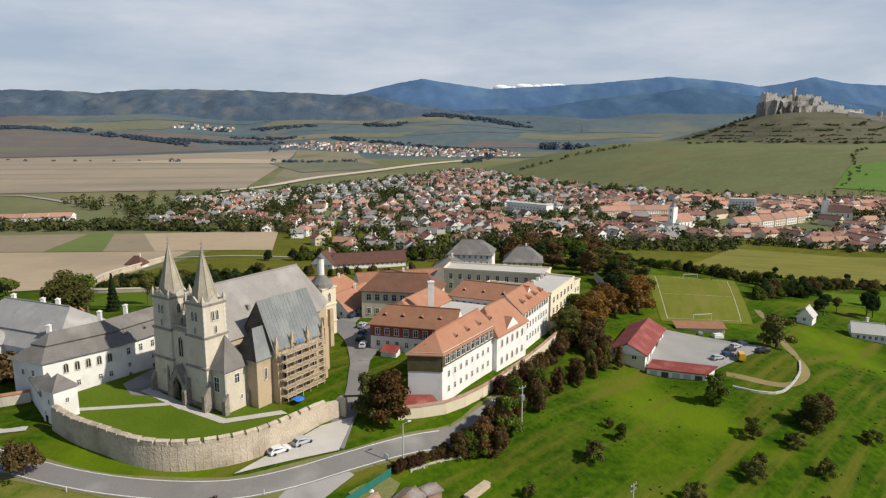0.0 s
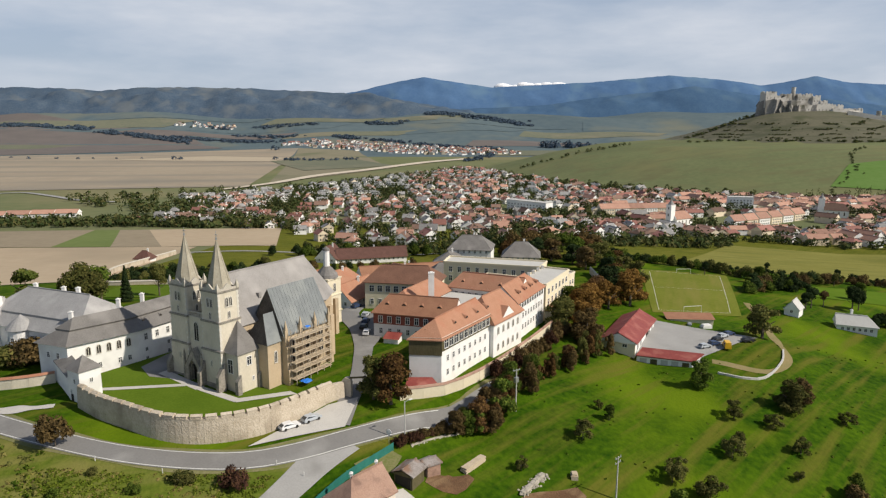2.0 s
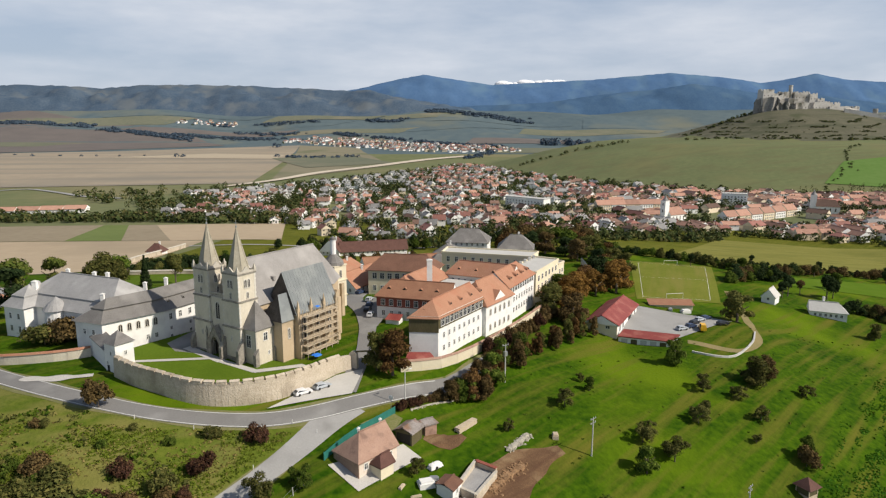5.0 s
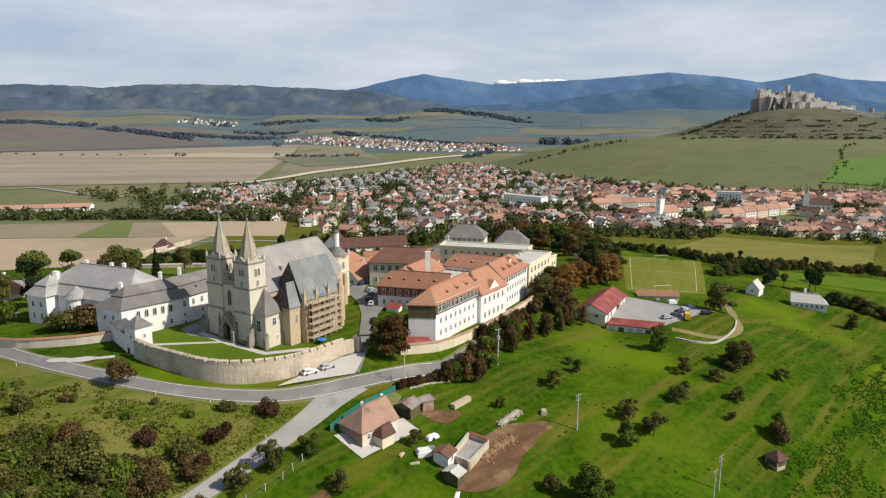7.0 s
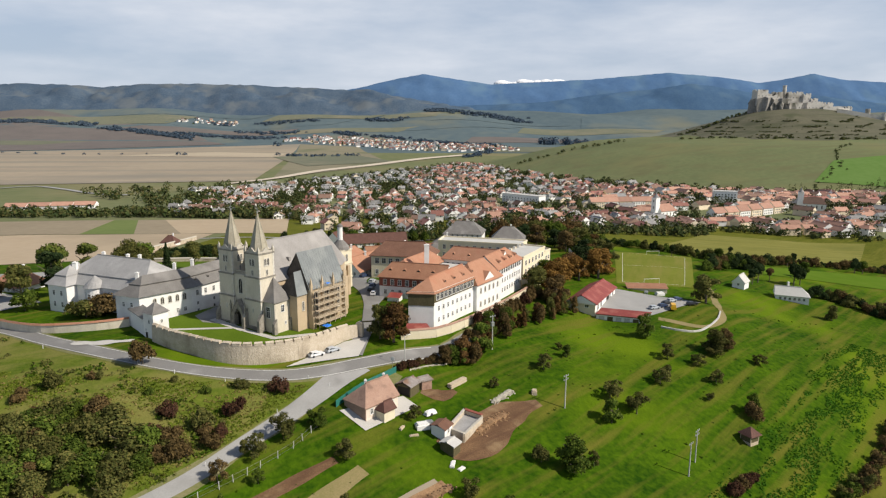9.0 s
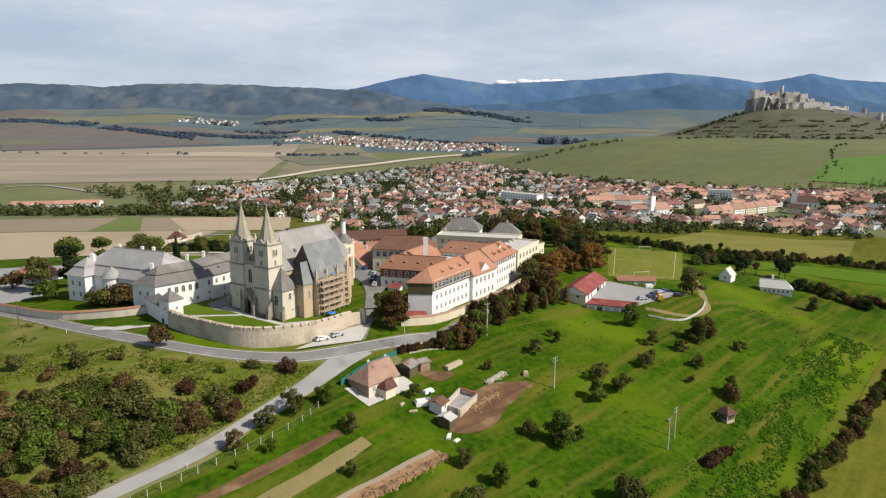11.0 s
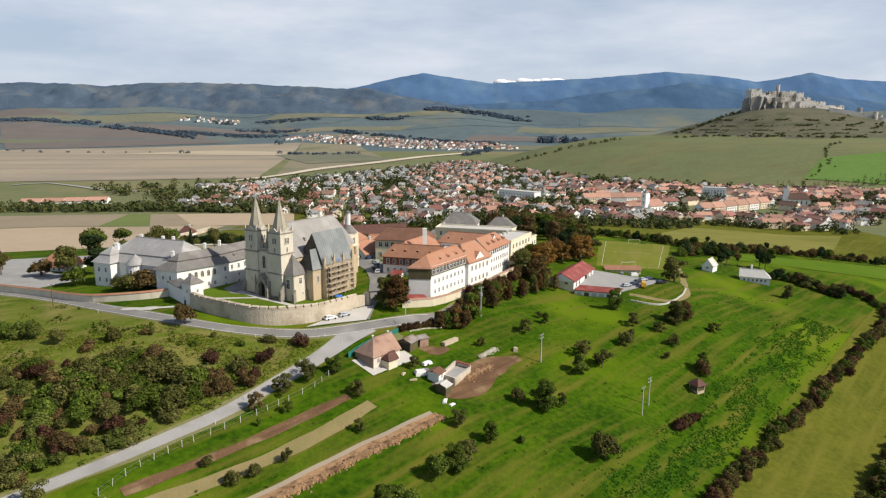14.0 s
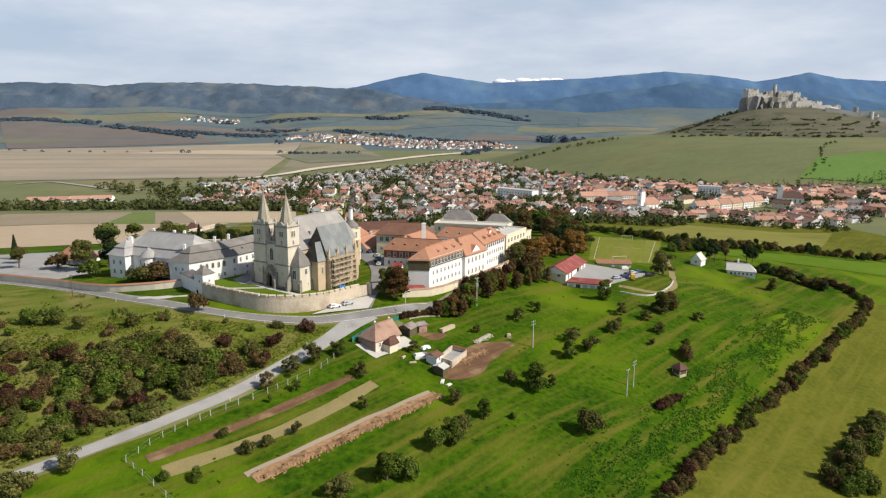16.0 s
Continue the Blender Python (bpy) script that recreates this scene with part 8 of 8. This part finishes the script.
# fence of pale posts along the garden strips
def post_fence(pts, step, h, words):
    L = smooth_line(pts, step)
    o = thing("post_fence", words, "fence", pose(L[0][0], L[0][1], at_land(*L[0])))
    pm = Mesh()
    pm.prism([(-0.065, -0.065), (0.065, -0.065), (0.065, 0.065), (-0.065, 0.065)], -0.4, h)
    pm.tube(0, 0, h - 0.02, h + 0.05, 0.09, 0.03, 4)
    pd = pm.data("post", M_pole)
    for i, p in enumerate(L):
        k = part("post", pd, None, o)
        k.matrix_basis = pose(p[0], p[1], at_land(*p), rng.normal(0, 3), rng.normal(0, 3), rng.uniform(0, 90))
        k.matrix_parent_inverse = o.matrix_basis.inverted()
    for z in (0.5, h - 0.15):
        w = Mesh()
        for a, b in zip(L[:-1], L[1:]):
            w.beam((a[0], a[1], at_land(*a) + z), (b[0], b[1], at_land(*b) + z), 0.025)
        world_part("wire", w, M_metal, o)


post_fence([(-62, 35), (-57.3, 44.1), (-49, 53), (-43.5, 58), (-37.3, 63.6), (-30.7, 69.8), (-25, 76), (-20.5, 84)], 3.0, 1.7, "row of pale concrete fence posts with wire")
post_fence([(-62, 35), (-57, 31), (-50, 25), (-44, 20)], 3.2, 1.5, "row of pale concrete fence posts with wire")
M_teal = surface("teal_sheet_fence", (0.02, 0.13, 0.105), (0.03, 0.17, 0.14), 0.6, 0.6, 3, 0.2, 4)
o = thing("sheet_fence", "teal green sheet fence along the lane", "fence", pose(-12, 99, at_land(-12, 99)))
L = smooth_line([(-17.5, 91.2), (-15.4, 94.8), (-12.1, 99.9), (-7.5, 105.6), (-3.6, 110.4)], 2.2)
for a, b in zip(L[:-1], L[1:]):
    m = Mesh()
    za, zb = at_land(*a), at_land(*b)
    m.beam((a[0], a[1], za + 0.8), (b[0], b[1], zb + 0.8), 0.06, 0, 1.9)
    m.tube(a[0], a[1], za - 0.2, za + 1.9, 0.06, 0.06, 6)
    world_part("panel", m, M_teal, o)

# low white kerb wall round the grass island
o = thing("kerb_wall", "low pale stone kerb wall curving round a grass island", "wall", pose(101, 157, at_land(101, 157)))
L = smooth_line([(87.8, 157.8), (93.8, 155.3), (101.1, 156.7), (112.6, 167.8), (118.5, 177.0)], 2.0)
for a, b in zip(L[:-1], L[1:]):
    m = Mesh()
    m.beam((a[0], a[1], at_land(*a) + 0.2), (b[0], b[1], at_land(*b) + 0.2 + 0.06 * rng.normal()), 0.5, 0, 0.7)
    world_part("stone", m, M_flat, o)

# football goals
for x, y, a in ((107.5, 219, 7), (139, 300, 0)):
    g = thing("football_goal", "white football goal frame on the pitch", "goal", pose(x, y, at_land(x, y), 0, 0, a), "goals")
    for dx in (-3.66, 3.66):
        m = Mesh()
        m.tube(dx, 0, -0.2, 2.44, 0.08, 0.08, 6)
        part("post", m, M_line, g)
    m = Mesh()
    m.beam((-3.66, 0, 2.44), (3.66, 0, 2.44), 0.16)
    part("crossbar", m, M_line, g)


# vehicles
def paint(name, c):
    m = surface(name, c, tuple(v * 0.92 for v in c), 0.3, 1, 3, 0.0, spec=0.5)
    return m


M_tyre = surface("black_tyre", (0.02, 0.02, 0.02), (0.03, 0.03, 0.03), 0.9)
PAINT = {"white": paint("white_car_paint", (0.7, 0.7, 0.7)), "silver": paint("silver_car_paint", (0.42, 0.45, 0.48)), "blue": paint("dark_blue_car_paint", (0.03, 0.05, 0.11)), "black": paint("black_car_paint", (0.02, 0.02, 0.022)), "yellow": paint("yellow_van_paint", (0.75, 0.42, 0.02)), "red": paint("red_car_paint", (0.35, 0.03, 0.02))}
CAR = {}


def car_data(colour, van):
    key = (colour, van)
    if key not in CAR:
        L, W, H = (5.4, 1.9, 2.3) if van else (4.3, 1.72, 1.45)
        body, panes = Mesh(), [Mesh() for k in range(4)]
        side = [(-L / 2, 0.35), (L / 2, 0.35), (L / 2, 0.75), (L / 2 - 0.25, 0.85), (L * 0.22, 0.95)]
        top = [(L * 0.08, H), (-L * 0.33 if not van else -L / 2 + 0.15, H - 0.03), (-L / 2 + 0.02, 0.95)]
        prof = side + top
        for s in (-1, 1):
            pts = [(x, s * (W / 2 - (0.16 if z > 1.0 else 0)), z) for x, z in prof]
            body.face(pts if s < 0 else pts[::-1])
        for i in range(len(prof)):
            a, b = prof[i], prof[(i + 1) % len(prof)]
            wa, wb = W / 2 - (0.16 if a[1] > 1.0 else 0), W / 2 - (0.16 if b[1] > 1.0 else 0)
            body.face([(a[0], wa, a[1]), (a[0], -wa, a[1]), (b[0], -wb, b[1]), (b[0], wb, b[1])])
        for s in (-1, 1):
            y0, y1 = s * (W / 2 - 0.02), s * (W / 2 - 0.14)
            f = [(L * 0.17, y0, 1.0), (L * 0.06, y1, H - 0.12), (-L * 0.30, y1, H - 0.12), (-L * 0.40, y0, 1.0)]
            panes[(s + 1) // 2].face(f[::s])
        panes[2].face([(L * 0.225, -W / 2 + 0.12, 0.98), (L * 0.225, W / 2 - 0.12, 0.98), (L * 0.095, W / 2 - 0.25, H - 0.08), (L * 0.095, -W / 2 + 0.25, H - 0.08)])
        panes[3].face([(-L * 0.49, W / 2 - 0.15, 1.02), (-L * 0.49, -W / 2 + 0.15, 1.02), (-L * 0.355, -W / 2 + 0.25, H - 0.1), (-L * 0.355, W / 2 - 0.25, H - 0.1)])
        wheel = Mesh()
        n = 12
        for y in (-0.1, 0.1):
            wheel.face([(0.32 * math.cos(2 * math.pi * i / n), y, 0.32 * math.sin(2 * math.pi * i / n)) for i in range(n)][:: 1 if y < 0 else -1])
        for i in range(n):
            a, b = 2 * math.pi * i / n, 2 * math.pi * (i + 1) / n
            wheel.face([(0.32 * math.cos(a), -0.1, 0.32 * math.sin(a)), (0.32 * math.cos(a), 0.1, 0.32 * math.sin(a)), (0.32 * math.cos(b), 0.1, 0.32 * math.sin(b)), (0.32 * math.cos(b), -0.1, 0.32 * math.sin(b))])
        CAR[key] = (body.data("body", PAINT[colour]), [m.data("window", M_glass) for m in panes], wheel.data("wheel", M_tyre), L, W)
    return CAR[key]


def car(x, y, a, colour, words, van=False, lift=0.22):
    b, g, w, L, W = car_data(colour, van)
    o = thing("van" if van else "car", words, "car", pose(x, y, at_land(x, y) + lift, 0, 0, a), "parked vehicles")
    part("body", b, None, o)
    for name, pane in zip(("side_window", "side_window", "windscreen", "rear_window"), g):
        part(name, pane, None, o)
    for sx in (-0.3, 0.3):
        for sy in (-1, 1):
            k = part("wheel", w, None, o)
            k.location = (sx * L, sy * (W / 2 - 0.06), 0.32)


car(-25.2, 113.9, 38, "white", "white parked car on the gravel below the wall")
car(-21.2, 117.4, 42, "silver", "silver parked car on the gravel below the wall")
for x, y, a, c, v in ((92.2, 175.8, 20, "silver", False), (96.5, 178.5, 25, "blue", False), (99.5, 182.5, 30, "black", False), (103, 186, 28, "silver", False), (106.5, 188.8, 25, "blue", False), (99.6, 176.6, 75, "yellow", True), (109.5, 182, 5, "black", False)):
    car(x, y, a, c, ("yellow delivery van" if v else {"silver": "silver", "blue": "dark blue", "black": "black"}[c] + " parked car") + " in the concrete yard", v)
for x, y, a, c in ((-13.8, 172, 80, "black"), (-13.6, 178, 80, "blue"), (-14.2, 186, 75, "silver"), (-18.4, 200.5, 60, "blue"), (-12.6, 166.5, 85, "white")):
    car(x, y, a, c, {"black": "black", "blue": "dark blue", "silver": "silver", "white": "white"}[c] + " parked car in the village square", False, 0.3)
tarp = thing("covered_trailer", "small trailer under a crumpled white cover on the grass", "trailer", pose(5.0, 92.8, at_land(5.0, 92.8), 0, 0, 38))
m = Mesh()
for i in range(12):
    for j in range(8):
        m.face([(1.7 * (a / 6 - 1), 0.85 * (b / 4 - 1), 0.25 + 0.95 * max(0.0, 1 - (a / 6 - 1) ** 4) ** 0.5 * max(0.0, 1 - (b / 4 - 1) ** 4) ** 0.5 + 0.07 * math.sin(a * 1.9 + b * 2.3)) for a, b in ((i, j), (i + 1, j), (i + 1, j + 1), (i, j + 1))])
part("cover", m, M_frame, tarp)
for s_ in (-1, 1):
    m = Mesh()
    m.tube(0, 0, -0.12, 0.12, 0.36, 0.36, 12)
    k = part("wheel", m, M_tyre, tarp)
    k.matrix_basis = pose(-0.2, s_ * 0.75, 0.36, 90, 0, 0)

# covered boat-shaped trailer and garden clutter
for x, y, sx, sy, h, mat, words in ((3.0, 87.2, 1.6, 1.1, 1.3, M_frame, "garden trailer under a white cover"), (1.0, 83.8, 1.1, 0.2, 0.4, M_timber, "pile of pale sawn boards"), (-1.8, 86.0, 0.9, 0.3, 0.5, M_timber, "pile of pale sawn boards"), (33.4, 107.4, 0.9, 0.7, 1.1, M_timber, "small wooden box on the meadow"), (4.6, 88.4, 1.0, 0.8, 1.2, M_metal, "grey metal garden container"), (9.4, 75.8, 1.4, 0.5, 0.3, M_frame, "pale building slabs on the grass"), (11.2, 74.6, 0.9, 0.5, 0.25, M_frame, "pale building slabs on the grass"), (103, 198, 1.8, 1.0, 1.4, M_frame, "white-covered trailer beside the yard"), (98, 200, 1.4, 0.7, 0.9, M_metal, "grey stacked materials beside the yard")):
    m = Mesh()
    m.prism([(-sx, -sy), (sx, -sy), (sx, sy), (-sx, sy)], -0.2, h * 0.7)
    m.prism([(-sx * 0.8, -sy * 0.75), (sx * 0.8, -sy * 0.75), (sx * 0.75, sy * 0.7), (-sx * 0.8, sy * 0.75)], h * 0.7, h)
    o = tagged(part("garden_clutter", m, mat), words, "clutter")
    o.matrix_world = pose(x, y, at_land(x, y), 0, 0, rng.uniform(0, 90))


# heaps of stones and dug earth
def heap(name, pts, w, h, n, size, mat, words):
    L = smooth_line(pts, 0.5)
    m = Mesh()
    for k in range(n):
        p = L[int(rng.integers(0, len(L)))] + rng.normal(0, w / 3.2, 2)
        d = min(np.linalg.norm(L - p, axis=1))
        z = at_land(*p) + max(0, h * (1 - d / (w * 0.75))) * rng.uniform(0.3, 1)
        s = size * rng.uniform(0.5, 1.3)
        t, tt = rng.uniform(0, 6.28), rng.uniform(0.7, 1.3)
        m.tube(p[0], p[1], z - s, z + s * 0.4, s * tt, s * 0.6, 5, 0, t)
    for i in range(len(L) - 1):
        m.beam((*L[i], at_land(*L[i]) + h * 0.3), (*L[i + 1], at_land(*L[i + 1]) + h * 0.3), w * 0.6, 0, h)
    tagged(part(name, m, mat), words, "heap", kind="stuff")


M_rubble = surface("pale_rubble", (0.34, 0.31, 0.25), (0.45, 0.42, 0.35), 0.95, 0.8, 5, 0.4, 6, island=0.25)
heap("stone_heap", [(9.8, 121.4), (12.0, 123.6), (13.8, 125.2)], 2.0, 1.2, 120, 0.4, M_rubble, "long heap of pale stones on the meadow")
heap("stone_heap", [(21.6, 101.2), (24.4, 104.4), (26.9, 107.2)], 1.5, 0.9, 190, 0.3, M_rubble, "long heap of pale rubble on the meadow")
heap("earth_heap", [(-32, 33.0), (-14.5, 49.0), (-2.2, 59.4), (8.6, 68.6)], 1.8, 0.8, 420, 0.45, M_clod, "bank of brown clods beside the trench")
heap("stone_edge", [(0, 112.6), (5, 116.2), (10, 119.8)], 0.8, 0.2, 40, 0.3, M_rubble, "scattered pale stones along the hedge")
heap("earth_heap", [(16, 88), (20, 93), (24, 97)], 2.4, 0.5, 160, 0.4, M_clod, "heaped brown earth of the building plot")

# road marker posts along the verge
pm = Mesh()
pm.box(-0.06, 0.06, -0.05, 0.05, -0.2, 1.0)
pd = pm.data("marker", M_frame)
for x, y in ((-99, 117.6), (-58, 100), (-25.5, 101.8), (-20, 99.4), (-30.5, 87), (-41.4, 69), (-46, 59.4), (-63.5, 51), (-45, 97.4)):
    o = tagged(part("marker_post", pd), "white roadside marker post on the verge", "post", "marker posts")
    o.matrix_world = pose(x, y, at_land(x, y))

# stack of boards on the meadow
stack = thing("timber_stack", "long stack of pale weathered boards on the meadow", "timber", pose(12.7, 108.4, at_land(12.7, 108.4), 0, 0, 48))
for i in range(4):
    for j in range(3):
        m = Mesh()
        sh = 0.12 * math.sin(i * 2.3 + j)
        m.box(-3.4 + sh, 3.3 + sh, -0.75 + 0.5 * j, -0.3 + 0.5 * j, -0.15 + 0.3 * i, 0.11 + 0.3 * i)
        part("board", m, M_timber, stack)

# tall weeds on the rough slope above the lane
rough = [[], [], []]
for k in range(16000):
    x, y = rng.uniform(-118, -20), rng.uniform(62, 103)
    if x > np.interp(y, [55, 65, 75, 85, 95, 103], [-54, -44, -36, -29, -23, -20]) - 3.6 or y > np.interp(x, [-118, -100, -85, -70, -50, -20], [104, 101.5, 99, 97.5, 97, 99]):
        continue
    patch = math.sin(x * 0.21 + 1.3) * math.cos(y * 0.27) + 0.5 * math.sin(x * 0.47 - y * 0.39)
    if patch < rng.uniform(-1.1, 0.7) - (x + 60) * 0.008:
        continue
    kind = 0 if patch > -0.1 and rng.uniform() < 0.85 else 1 if rng.uniform() < 0.8 else 2
    rough[kind].append((x, y, rng.uniform(0.2, 0.5), rng.uniform(0.08, 0.24)))
green_stuff("tall_weeds", rough[0], L_wild, "tall green weeds on the rough slope", 7, 0.6)
green_stuff("olive_weeds", rough[1], L_dry, "olive withering weeds on the rough slope", 7, 0.5)
green_stuff("brown_weeds", rough[2], L_brown, "dry brown weeds on the rough slope", 6, 0.4)
